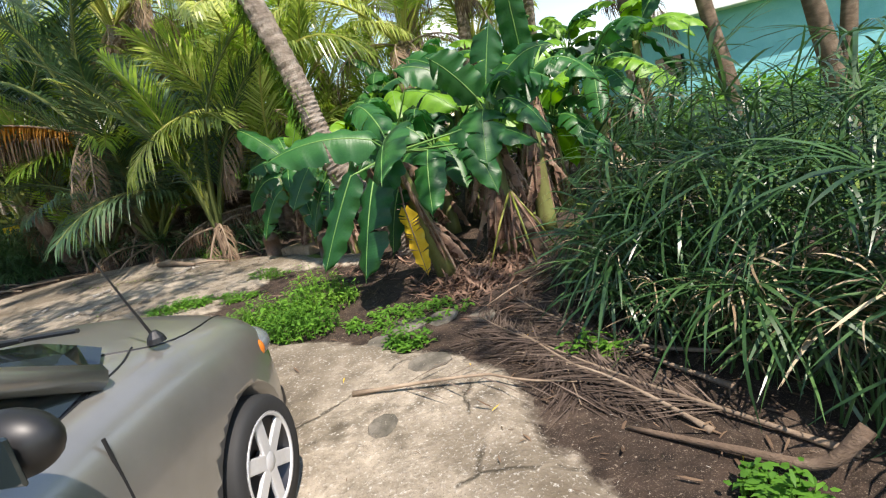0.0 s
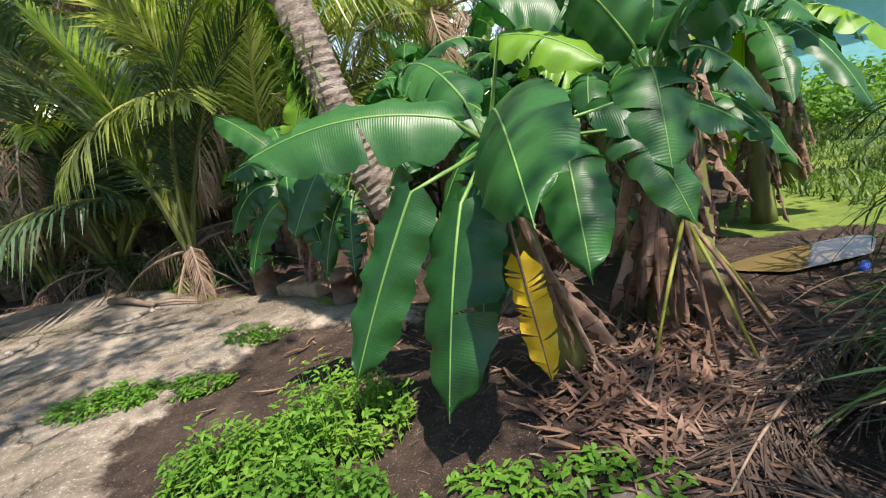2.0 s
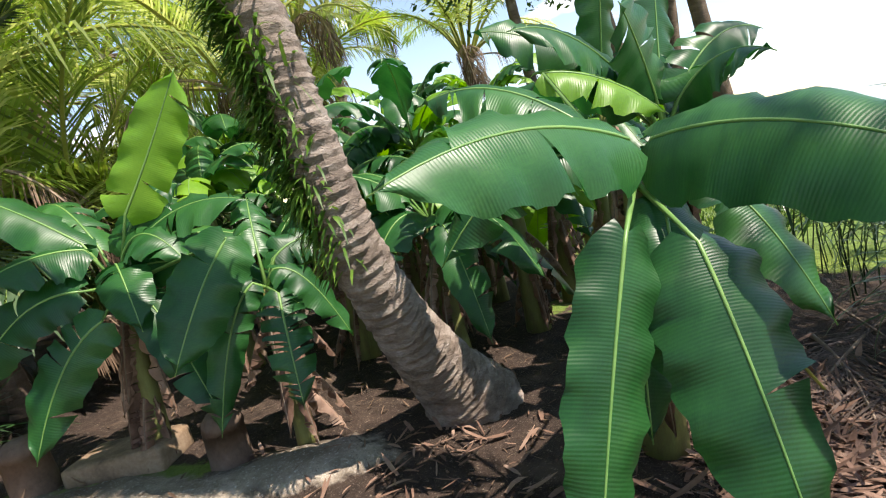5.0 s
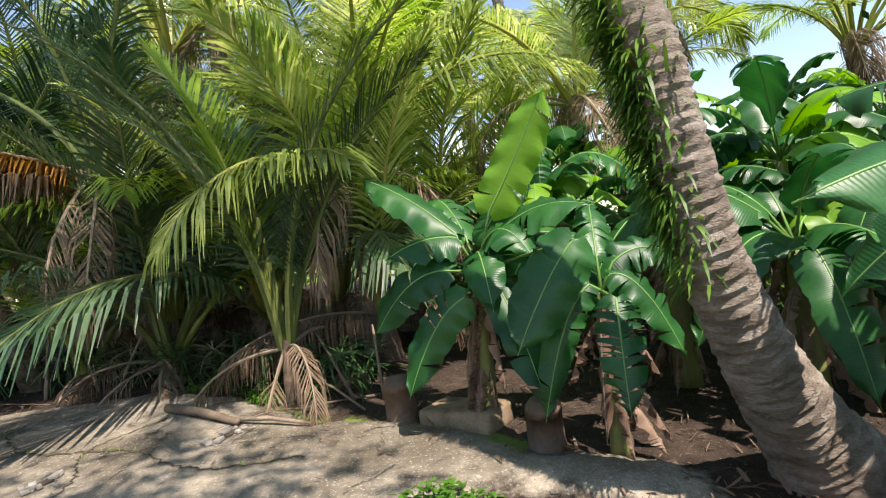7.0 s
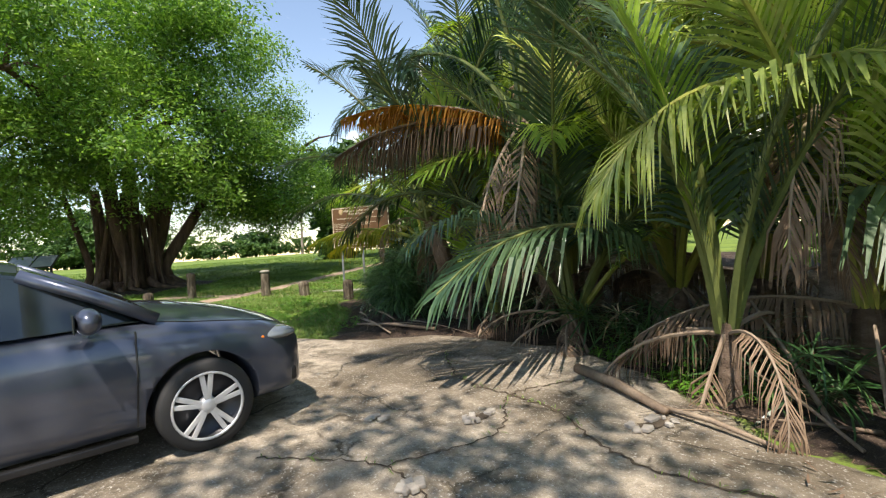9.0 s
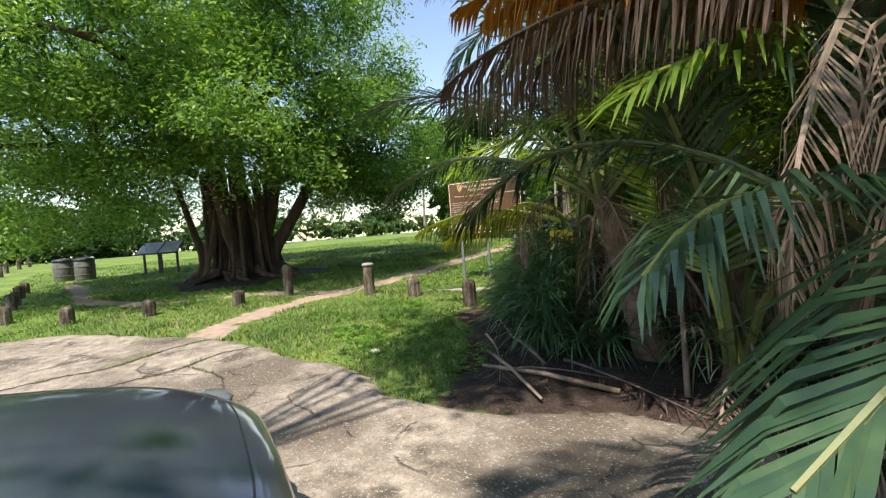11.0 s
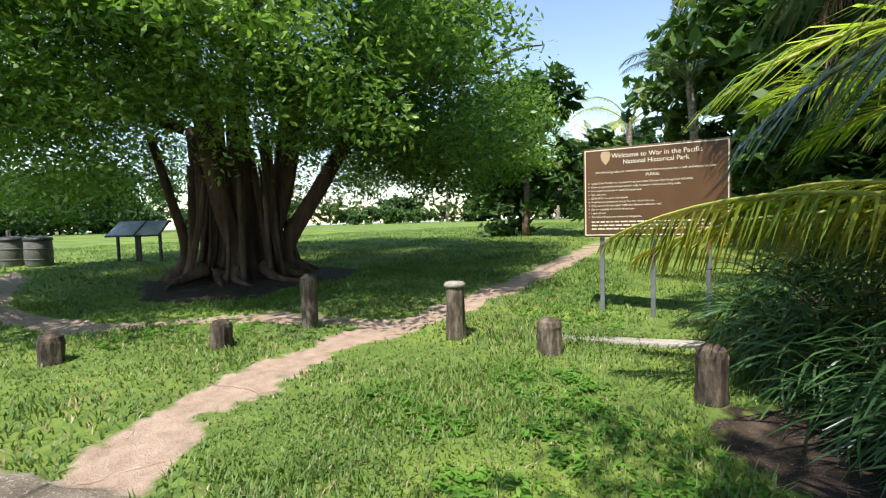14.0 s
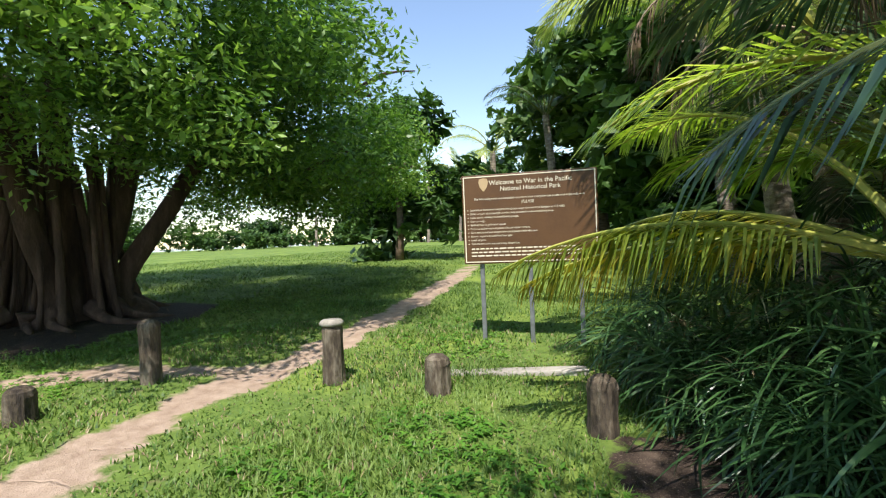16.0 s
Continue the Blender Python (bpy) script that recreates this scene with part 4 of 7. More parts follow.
# ---- leaf clouds for broadleaf trees ----
def leaf_cloud(clumps, per, size, seed, flat=0.6):
    """Many small folded leaves filling uneven clumps (x, y, z, rx, rz)."""
    rs = np.random.RandomState(seed)
    V, F, k0 = [], [], 0
    for x, y, z, rx, rz in clumps:
        n = int(per * rx * rx)
        ns = max(6, n // 14)
        u = rs.normal(size=(ns, 3))
        u /= np.linalg.norm(u, axis=1)[:, None]
        rad = rs.uniform(0.3, 1.0, ns) ** 0.6
        sp = np.array([x, y, z]) + u * np.array([rx, rx, rz]) * rad[:, None] * rs.uniform(0.75, 1.12, (ns, 1))
        c = np.repeat(sp, 14, 0) + rs.normal(size=(ns * 14, 3)) * np.array([0.19, 0.19, 0.12])
        m = len(c)
        nor = rs.normal(size=(m, 3)) * (1 - flat) + np.array([0, 0, 1.0]) * flat + np.repeat(u, 14, 0) * 0.3
        nor /= np.linalg.norm(nor, axis=1)[:, None]
        a = np.cross(nor, rs.normal(size=(m, 3)))
        a /= np.linalg.norm(a, axis=1)[:, None]
        b = np.cross(nor, a)
        s = size * rs.uniform(0.7, 1.3, (m, 1))
        q = np.stack([c - a * s, c + b * s * 0.42 - nor * s * 0.08, c + a * s, c - b * s * 0.42 - nor * s * 0.08], 1)
        V.append(q.reshape(-1, 3))
        F.append(np.arange(m * 4).reshape(-1, 4) + k0)
        k0 += m * 4
    return np.concatenate(V), np.concatenate(F)


TX, TY = -20.7, 10.3
tz = gh(TX, TY)
fig = thing("banyan_tree", TX, TY, tz - 0.1, "huge spreading banyan with many fused trunks and green crown", "tree")
fo = Vector(fig.location)
rt = random.Random(8)
STEMS = [((-0.75, -0.75), (-0.9, -0.95, 3.2), 0.34), ((-0.4, -0.35), (-0.5, -0.6, 4.2), 0.4), ((0.0, 0.0), (0.1, -0.1, 4.5), 0.42), ((0.1, 0.45), (0.5, 1.3, 3.8), 0.36), ((0.25, 0.85), (0.7, 2.6, 3.2), 0.32), ((-0.5, 0.5), (-1.2, 1.6, 4.4), 0.36), ((0.35, -0.35), (0.9, -1.2, 4.2), 0.32), ((-0.6, -1.35), (-0.8, -1.9, 3.0), 0.17)]
for (bx, by), top, r in STEMS:
    bx, by, top, r = bx * 0.82, by * 0.82, (top[0] * 0.85, top[1] * 0.85, top[2]), r * 0.9
    pts = curve_pts([(bx * 1.35, by * 1.35, -0.1), (bx, by, 0.6), ((bx + top[0]) / 2, (by + top[1]) / 2, 1.9), top], 14)
    v, f = tube(pts, [r * (1.5 - 0.25 * i) if i < 3 else r * (0.8 - 0.025 * i) for i in range(14)], 14, 0.02, rt)
    mesh("trunk", v, f, BARK_TREE, fig, smooth=True)
for i in range(46):
    a, d = rt.uniform(0, 6.28), rt.uniform(0.45, 0.95)
    x, y = d * math.cos(a) * 0.9, d * math.sin(a) * 1.15
    h = rt.uniform(1.0, 3.4)
    pts = curve_pts([(x * 1.2, y * 1.2, -0.05), (x, y, h * 0.3), (x * 0.8 + rt.uniform(-0.15, 0.15), y * 0.8 + rt.uniform(-0.15, 0.15), h)], 7)
    v, f = tube(pts, [rt.uniform(0.03, 0.075)] * 7, 6, 0.03, rt)
    mesh("aerial_root", v, f, BARK_TREE, fig, smooth=True)
for i in range(14):
    a = i / 14 * 6.28 + rt.uniform(-0.2, 0.2)
    e = rt.uniform(1.1, 1.9)
    pts = curve_pts([(0.7 * math.cos(a), 0.9 * math.sin(a), 0.3), (0.6 * e * math.cos(a), 0.75 * e * math.sin(a), 0.12), (e * math.cos(a + 0.2), e * math.sin(a + 0.2), 0.03)], 7)
    v, f = tube(pts, [0.16, 0.13, 0.1, 0.08, 0.06, 0.05, 0.03], 7, 0.0, rt)
    mesh("root", v, f, BARK_TREE, fig, smooth=True)
BOUGHS = [((0.6, 2.2, 2.9), (1.2, 4.4, 2.6), (1.6, 6.8, 3.1)), ((0.5, 1.3, 3.8), (0.9, 3.8, 4.6), (0.8, 6.4, 5.0)), ((-1.2, 1.6, 4.4), (-1.6, 4.2, 5.8), (-1.6, 6.6, 6.8)), ((0.1, -0.1, 4.5), (0.6, 0.6, 6.4), (0.8, 1.2, 8.4)), ((0.9, -1.2, 4.2), (2.2, -2.6, 5.2), (3.4, -3.6, 5.4)),
         ((-0.5, -0.6, 4.2), (-0.4, -3.0, 5.2), (-0.2, -5.6, 5.0)), ((-0.9, -0.95, 3.2), (-0.8, -3.4, 3.9), (-0.4, -6.4, 3.7)), ((-0.5, -0.6, 4.2), (-2.6, -1.8, 5.6), (-4.6, -2.6, 6.2)), ((0.1, -0.1, 4.5), (2.2, 0.8, 5.2), (4.0, 1.2, 5.0)), ((-1.2, 1.6, 4.4), (-3.4, 2.4, 5.4), (-5.4, 3.0, 5.6)), ((0.1, -0.1, 4.5), (-0.6, -1.6, 6.6), (-0.8, -3.0, 8.2))]
tips = []
for c in BOUGHS:
    pts = curve_pts(c, 9)
    v, f = tube(pts, [0.14 * (1 - 0.085 * i) for i in range(9)], 8, 0.02, rt)
    mesh("limb", v, f, BARK_TREE, fig, smooth=True)
    for k in range(5):
        p = pts[rt.randint(3, 8)]
        q = p + np.array([rt.uniform(-1.6, 1.6), rt.uniform(-1.6, 1.6), rt.uniform(-0.4, 1.4)])
        tips.append(q)
        v, f = tube(curve_pts([tuple(p), tuple((p + q) / 2 + np.array([0, 0, 0.2])), tuple(q)], 5), [0.07, 0.055, 0.04, 0.028, 0.015], 6)
        mesh("branch", v, f, BARK_TREE, fig, smooth=True)
clumps = []
for q in tips:
    clumps.append((q[0], q[1], q[2] + 0.2, rt.uniform(0.8, 1.25), rt.uniform(0.5, 0.8)))
for i in range(66):
    a = i * 2.39996
    r = 5.9 * math.sqrt((i + 0.5) / 66)
    x, y = r * math.cos(a), r * math.sin(a) * 1.05
    z = 9.0 - 0.085 * r * r + rt.uniform(-0.6, 0.6)
    clumps.append((x + rt.uniform(-0.5, 0.5), y + rt.uniform(-0.5, 0.5), z + rt.uniform(-0.5, 0.5), rt.uniform(0.7, 1.6), rt.uniform(0.5, 0.95)))
for i in range(40):
    a = i * 0.157 + rt.uniform(-0.06, 0.06)
    r = rt.uniform(5.2, 7.2)
    if 0.4 < a < 1.15:
        r += 0.6
    clumps.append((r * math.cos(a) * 0.95, r * math.sin(a), rt.uniform(2.9, 6.0), rt.uniform(0.8, 1.25), rt.uniform(0.6, 1.0)))
for i in range(58):
    a = i * 2.39996
    r = 1.5 + 4.8 * math.sqrt((i + 0.5) / 58)
    if rt.random() < 0.3:
        continue
    clumps.append((r * math.cos(a), r * math.sin(a) * 1.1, rt.uniform(2.9, 5.0) + 0.1 * r, rt.uniform(0.6, 1.3), rt.uniform(0.4, 0.9)))
for i in range(20):
    a, r = rt.uniform(-1.7, 0.75), rt.uniform(2.2, 5.6)
    clumps.append((r * math.cos(a), r * math.sin(a), rt.uniform(2.5, 3.9), rt.uniform(0.5, 0.95), rt.uniform(0.4, 0.8)))
for i in range(12):
    u = rt.random()
    clumps.append((1.0 + 0.8 * u + rt.uniform(-0.8, 0.8), 2.6 + 5.4 * u, rt.uniform(2.1, 3.2), rt.uniform(0.5, 0.9), rt.uniform(0.35, 0.6)))
for i in range(9):
    clumps.append((rt.uniform(-0.5, 1.8), rt.uniform(6.2, 8.6), rt.uniform(2.6, 5.2), rt.uniform(0.6, 1.1), rt.uniform(0.5, 0.8)))
for i in range(14):
    a = rt.uniform(3.6, 5.2)
    r = rt.uniform(4.6, 7.4)
    clumps.append((r * math.cos(a), r * math.sin(a), rt.uniform(1.5, 3.0), rt.uniform(0.6, 1.0), rt.uniform(0.6, 0.9)))
# sunlit skirt of low boughs towards the path and lawn
for i in range(34):
    a, r = rt.uniform(-1.2, 0.9), rt.uniform(2.6, 5.4)
    clumps.append((r * math.cos(a), r * math.sin(a), rt.uniform(3.3, 6.4), rt.uniform(0.6, 1.1), rt.uniform(0.5, 0.9)))
for i in range(16):
    a, r = rt.uniform(-2.0, -0.9), rt.uniform(2.6, 5.6)
    clumps.append((r * math.cos(a), r * math.sin(a), rt.uniform(1.9, 3.4), rt.uniform(0.6, 0.95), rt.uniform(0.5, 0.8)))
for i in range(20):
    a, r = rt.uniform(0.85, 1.75), rt.uniform(2.4, 6.0)
    clumps.append((r * math.cos(a), r * math.sin(a), rt.uniform(1.9, 3.4), rt.uniform(0.7, 1.1), rt.uniform(0.5, 0.8)))
for i in range(16):
    a, r = rt.uniform(1.9, 4.0), rt.uniform(4.5, 6.8)
    clumps.append((r * math.cos(a), r * math.sin(a), rt.uniform(1.8, 3.0), rt.uniform(0.7, 1.1), rt.uniform(0.5, 0.8)))
for i in range(26):
    a, r = rt.uniform(-1.5, 1.2), rt.uniform(1.1, 3.2)
    clumps.append((r * math.cos(a), r * math.sin(a), rt.uniform(2.7, 4.4), rt.uniform(0.5, 0.9), rt.uniform(0.5, 0.8)))
clumps = [c for c in clumps if 0.71 * c[0] + 0.7 * c[1] + 0.7 * c[3] < (5.3 if c[2] > 4.4 else 6.6)]
for part_i in range(4):
    v, f = leaf_cloud(clumps[part_i::4], 900, 0.062, 20 + part_i)
    mesh("crown", v, f, LEAF, fig)

# unseen trees added behind the walk; their open crowns shade and dapple the ground
def unseen_canopy_tree(x, y, top, spread_x, spread_y, n, per, seed):
    rnd = random.Random(seed)
    t = thing("unseen_canopy_tree", x, y, gh(x, y) - 0.08, "unseen broad tree added to shade the drive with its open crown", "tree", "trees overhanging the drive")
    o = np.array(t.location)
    c = np.array(top) - o
    v, f = tube(curve_pts([(0, 0, 0), tuple(c * np.array([0.12, 0.12, 0.35])), tuple(c * np.array([0.4, 0.4, 0.72])), tuple(c * np.array([0.7, 0.7, 0.95]))], 14), [0.26 - 0.0165 * i for i in range(14)], 12, 0.02, rnd)
    mesh("trunk", v, f, BARK_TREE, t, smooth=True)
    cl = []
    for i in range(n):
        a, r = i * 2.39996, math.sqrt((i + 0.5) / n)
        p = c + np.array([spread_x * r * math.cos(a), spread_y * r * math.sin(a), rnd.uniform(-0.4, 1.0)])
        cl.append((*p, rnd.uniform(0.55, 1.05), rnd.uniform(0.3, 0.55)))
        if i % 3 == 0:
            q = c * np.array([0.62, 0.62, 0.88])
            v, f = tube(curve_pts([tuple(q), tuple((q + p) / 2 + np.array([0, 0, 0.4])), tuple(p)], 7), [0.04 - 0.005 * k for k in range(7)], 6, 0.02, rnd)
            mesh("limb", v, f, BARK_TREE, t, smooth=True)
    v, f = leaf_cloud(cl, per, 0.085, seed)
    mesh("crown", v, f, LEAF, t)


unseen_canopy_tree(-6.3, -1.6, (-7.4, 6.3, 8.2), 1.7, 1.2, 20, 320, 77)
unseen_canopy_tree(-5.2, -4.2, (-2.7, 2.7, 8.4), 2.6, 1.3, 14, 240, 78)
unseen_canopy_tree(6.4, -2.6, (3.6, 0.8, 8.0), 1.8, 1.5, 10, 260, 79)

# slender trees at the lawn, seen mostly by their stems
for x, y, lean, r in ((5.2, 7.9, (-0.6, 0.5), 0.13), (6.4, 7.3, (-0.9, 0.2), 0.15), (4.4, 9.4, (-0.5, 0.0), 0.11), (7.6, 9.0, (0.3, 0.0), 0.14)):
    z = gh(x, y)
    t = thing("shade_tree", x, y, z - 0.05, "slender tree with brown trunk and open green crown", "tree", "slender trees by the lawn")
    pts = curve_pts([(0, 0, 0), (lean[0] * 0.5, lean[1] * 0.5, 2.0), (lean[0], lean[1], 4.2), (lean[0] * 1.3, lean[1] * 1.3, 6.2)], 12)
    v, f = tube(pts, [r * (1.15 - 0.06 * i) for i in range(12)], 10, 0.02, rt)
    mesh("trunk", v, f, BARK_DARK, t, smooth=True)
    cl = [(lean[0] + rt.uniform(-1.6, 1.6), lean[1] + rt.uniform(-1.6, 1.6), 5.4 + rt.uniform(-0.8, 1.6), 1.0, 0.6) for i in range(9)]
    v, f = leaf_cloud(cl, 260, 0.075, int(x * 10))
    mesh("crown", v, f, LEAF_FAR, t)


def far_tree(x, y, h, r, seed, name="park_tree", label="dense dark green tree edging the park lawn", group="trees edging the lawn", per=190, size=0.3):
    rnd = random.Random(seed)
    z = gh(x, y)
    t = thing(name, x, y, z - 0.1, label, "tree", group)
    v, f = tube(curve_pts([(0, 0, 0), (rnd.uniform(-0.3, 0.3), 0, h * 0.4), (rnd.uniform(-0.5, 0.5), 0, h * 0.75)], 8), [0.05 * h * 0.6 * (1 - 0.1 * i) for i in range(8)], 8)
    mesh("trunk", v, f, BARK_DARK, t, smooth=True)
    cl = [(rnd.uniform(-r, r) * 0.75, rnd.uniform(-r, r) * 0.75, rnd.uniform(0.14, 0.92) * h, rnd.uniform(0.35, 0.6) * r, rnd.uniform(0.28, 0.45) * r) for _ in range(16)]
    v, f = leaf_cloud(cl, per, size, seed)
    mesh("crown", v, f, LEAF_FAR, t)


def hedge(x0, y0, x1, y1, h, seed, label, mat=LEAF_FAR, per=260, size=0.24):
    rnd = random.Random(seed)
    z = gh((x0 + x1) / 2, (y0 + y1) / 2)
    t = thing("hedge", (x0 + x1) / 2, (y0 + y1) / 2, z, label, "hedge", "far hedges")
    L = math.hypot(x1 - x0, y1 - y0)
    cl = []
    for i in range(int(L / 1.6) + 1):
        u = i / max(1, int(L / 1.6)) - 0.5
        hh = h * rnd.uniform(0.65, 1.1)
        cl.append(((x1 - x0) * u, (y1 - y0) * u + rnd.uniform(-0.6, 0.6), hh * 0.5, rnd.uniform(1.2, 1.9), hh * 0.52))
    v, f = leaf_cloud(cl, per, size, seed)
    mesh("foliage", v, f, mat, t)

# ---- park edge: far trees, hedges, sea side ----
FAR = [(-58 + 0.2 * k, 48 + 2.2 * k, 6.0 + (k * 7 % 5) * 0.7, 3.6 + (k * 5 % 3) * 0.5) for k in range(3)]
FAR += [(-52 + 3.6 * k, 53.5 + 1.2 * k - 0.12 * k * k, 6.8 + (k * 7 % 5) * 0.6, 3.9 + (k * 5 % 3) * 0.4) for k in range(10)]
FAR += [(-16, 46, 8, 4), (-13.5, 38, 8, 4), (-11.5, 30, 9, 4.2), (-11.0, 24, 8.5, 3.6), (-13.0, 23.0, 7.0, 3.0), (-24.2, 21.8, 6.2, 2.6), (-18.4, 28.4, 10.5, 4.2), (-15.6, 25.6, 9.0, 3.6), (-66, 40, 3.2, 2.6), (-61, 18, 5.5, 3.5), (-64, 10, 6, 4), (-66, 2, 6, 4), (-66, -8, 6.5, 4.5), (-58, -16, 6, 4), (-48, -22, 6, 4)]
for i, (x, y, h, r) in enumerate(FAR):
    far_tree(x, y, h, r, 300 + i)
for i, (a, b, c, d, h) in enumerate(((-60, 6, -56, 22, 3.0), (-58, -14, -60, 6, 3.2), (-50, -24, -58, -14, 3.0), (-40, 55, -30, 58, 3.2), (-30, 58, -12, 50, 3.6), (-57, 45.5, -44, 56.5, 3.6), (-44, 56.5, -28, 60, 4.2), (-64, 22, -66, 34, 3.4), (-65, 33, -57.5, 45, 2.5), (-56, 22, -64, 24, 3.2))):
    hedge(a, b, c, d, h, 330 + i, "long dense green hedge bounding the lawn")
for i, (a, b, c, d, h) in enumerate(((-10, 19.5, -4, 20.5, 6.0), (-4, 20.5, 3.0, 20.0, 5.5))):
    hedge(a, b, c, d, h, 360 + i, "tall bright green thicket closing the palm grove", LEAF, 330, 0.13)
for i, (x, y) in enumerate(((-45, 47), (-43, 50), (-58, 42))):
    palm("coconut_palm", x, y, (x + 0.4, y, gh(x, y) + 7.0), [(("arch", "mid", "up")[k % 3], k * 40, 1.1) for k in range(10)], "slim coconut palm by the shore", 0.14, 0.11, BARK_PALM, "shore palms")
palm("coconut_palm", -26.2, 31.5, (-26.0, 31.5, gh(-26.2, 31.5) + 5.6), [(("arch", "mid", "low")[k % 3], k * 40, 1.1) for k in range(10)], "tall pale-trunked palm standing on the lawn", 0.2, 0.15, BARK_PALM, "shore palms")

palm("coconut_palm", -18.6, 24.8, (-18.9, 24.4, gh(-18.6, 24.8) + 5.4), [(("darch", "dmid", "dup")[k % 3], k * 40, 0.85) for k in range(11)], "drooping dark coconut palm before the park trees", 0.16, 0.12, BARK_PALM, "shore palms")
hedge(-1.5, 11.6, 3.4, 10.9, 2.2, 352, "shady green undergrowth behind the banana clump", LEAF_FAR, 260, 0.12)
hedge(4.6, 13.6, 15, 14.2, 1.35, 350, "bright yellow-green hedge before the teal house", WEED, 420, 0.1)

# ---- park furniture ----
def log_post(x, y, h, r, label, seed, cap=False, lean=0.0, mat=WOOD_POST, dome=0.5, group="old posts along the lawn", name="bollard"):
    rnd = random.Random(seed)
    t = thing(name, x, y, gh(x, y) - 0.08, label, "bollard", group, rnd.uniform(0, 360))
    h += 0.08
    prof = [(r * 1.04, 0), (r * 1.02, 0.1), (r * rnd.uniform(0.96, 1.03), h * 0.4), (r * rnd.uniform(0.95, 1.02), h * 0.75), (r, h - r * dome * 1.5), (r * 0.9, h - r * dome * 0.7), (r * 0.62, h - 0.012), (r * 0.25, h)]
    bm = lathe_bm(prof, 14 if dome > 0.5 else 9)
    for v in bm.verts:
        w = 1 + 0.05 * math.sin(5 * math.atan2(v.co.y, v.co.x) + 9 * v.co.z + seed) + rnd.uniform(-0.025, 0.025)
        v.co.x, v.co.y = v.co.x * w + lean * v.co.z, v.co.y * w
    part("post", bm, mat, t, smooth=dome > 0.5)
    if cap:
        bm = lathe_bm([(r * 1.08, h - 0.03), (r * 1.12, h - 0.005), (r * 0.95, h + 0.02), (r * 0.3, h + 0.03)], 14)
        for v in bm.verts:
            v.co.x += lean * h
            v.co.x *= 1 + rnd.uniform(-0.06, 0.06)
        part("cap", bm, POST_TOP, t, "pale chipped concrete cap", smooth=True)
    return t


log_post(-14.24, 10.92, 0.6, 0.105, "tall weathered brown post with pale cap", 1, True)
log_post(-15.74, 9.82, 0.64, 0.1, "tall grey-brown weathered post", 2, False, -0.02)
log_post(-13.25, 11.32, 0.36, 0.12, "short dark weathered stump with chipped top", 3)
log_post(-11.75, 11.42, 0.43, 0.115, "short mossy stump beside sedge", 4)
for i, (x, y, h) in enumerate(((-15.55, 8.78, 0.3), (-16.05, 7.33, 0.3), (-16.58, 6.12, 0.33), (-17.85, 5.15, 0.34), (-19.99, 5.05, 0.36), (-20.9, 5.04, 0.34), (-22.5, 4.98, 0.34), (-23.8, 5.0, 0.32))):
    log_post(x, y, h, 0.115, "short dark weathered stump by the road", 10 + i)
for i, (x, y) in enumerate(((-34, 3.4), (-38, 3.2), (-42.5, 3.3), (-46, 3.5))):
    log_post(x, y, 0.6, 0.1, "pale stump on the open lawn", 30 + i)
for i, (x, y, h) in enumerate(((-2.92, 8.12, 0.4), (-1.84, 7.33, 0.36), (0.95, 5.45, 0.42))):
    log_post(x, y, h, 0.135, "short brown-painted concrete bollard with domed top", 40 + i, mat=BROWN_CONC, dome=0.6, group="brown concrete bollards")
# worn concrete block between the brown bollards
block = thing("concrete_block", -2.38, 7.95, gh(-2.38, 7.95) - 0.05, "low pale worn concrete block beside the brown bollards", "block", rz=-35)
bm = box_bm(-0.34, -0.2, 0, 0.34, 0.2, 0.2, 0.05, 3)
for q in bm.verts:
    q.co += Vector((0.012 * math.sin(9 * q.co.y + 5 * q.co.z), 0.012 * math.sin(8 * q.co.x), 0.01 * math.sin(7 * q.co.x + 6 * q.co.y)))
part("block", bm, surface("tan_concrete", [(0.2, (0.1, 0.068, 0.04)), (0.5, (0.24, 0.165, 0.1)), (0.85, (0.36, 0.27, 0.18))], 5, 40, 0.9, 0.6, 0.01), block, smooth=True)
# low concrete strip by the sign
strip = thing("concrete_strip", -13.0, 12.2, gh(-13.0, 12.2) - 0.05, "low worn concrete strip set in the grass", "kerb", rz=37)
part("kerb", box_bm(-0.75, -0.09, 0, 0.75, 0.09, 0.085, 0.02), CONC, strip)

# welcome sign
SIGN_BROWN = surface("sign_brown", [(0.2, (0.07, 0.032, 0.01)), (0.8, (0.115, 0.055, 0.018))], 2, 40, 0.5, 0.05, 0.002)
CREAM = plain("sign_cream", (0.72, 0.66, 0.5), 0.6)
STEEL = surface("galvanised_steel", [(0.2, (0.11, 0.12, 0.12)), (0.8, (0.24, 0.25, 0.25))], 8, 60, 0.55, 0.2, 0.003, metal=0.4)
SW, SH = 1.66, 1.13
sx, sy, sz = -13.42, 13.36, 1.78
sign = thing("welcome_sign", sx, sy, gh(sx, sy) - 0.1, "brown park welcome sign with cream lettering on steel posts", "sign", rz=26.0)
sb = sz - sign.location.z
part("panel", box_bm(-SW / 2, -0.02, sb, SW / 2, 0.02, sb + SH, 0.012), SIGN_BROWN, sign)
for a in ((-SW / 2 + 0.02, sb + 0.02, SW / 2 - 0.02, sb + 0.032), (-SW / 2 + 0.02, sb + SH - 0.032, SW / 2 - 0.02, sb + SH - 0.02), (-SW / 2 + 0.02, sb + 0.032, -SW / 2 + 0.032, sb + SH - 0.032), (SW / 2 - 0.032, sb + 0.032, SW / 2 - 0.02, sb + SH - 0.032)):
    part("border", box_bm(a[0], -0.024, a[1], a[2], -0.0195, a[3]), CREAM, sign, "cream border line")
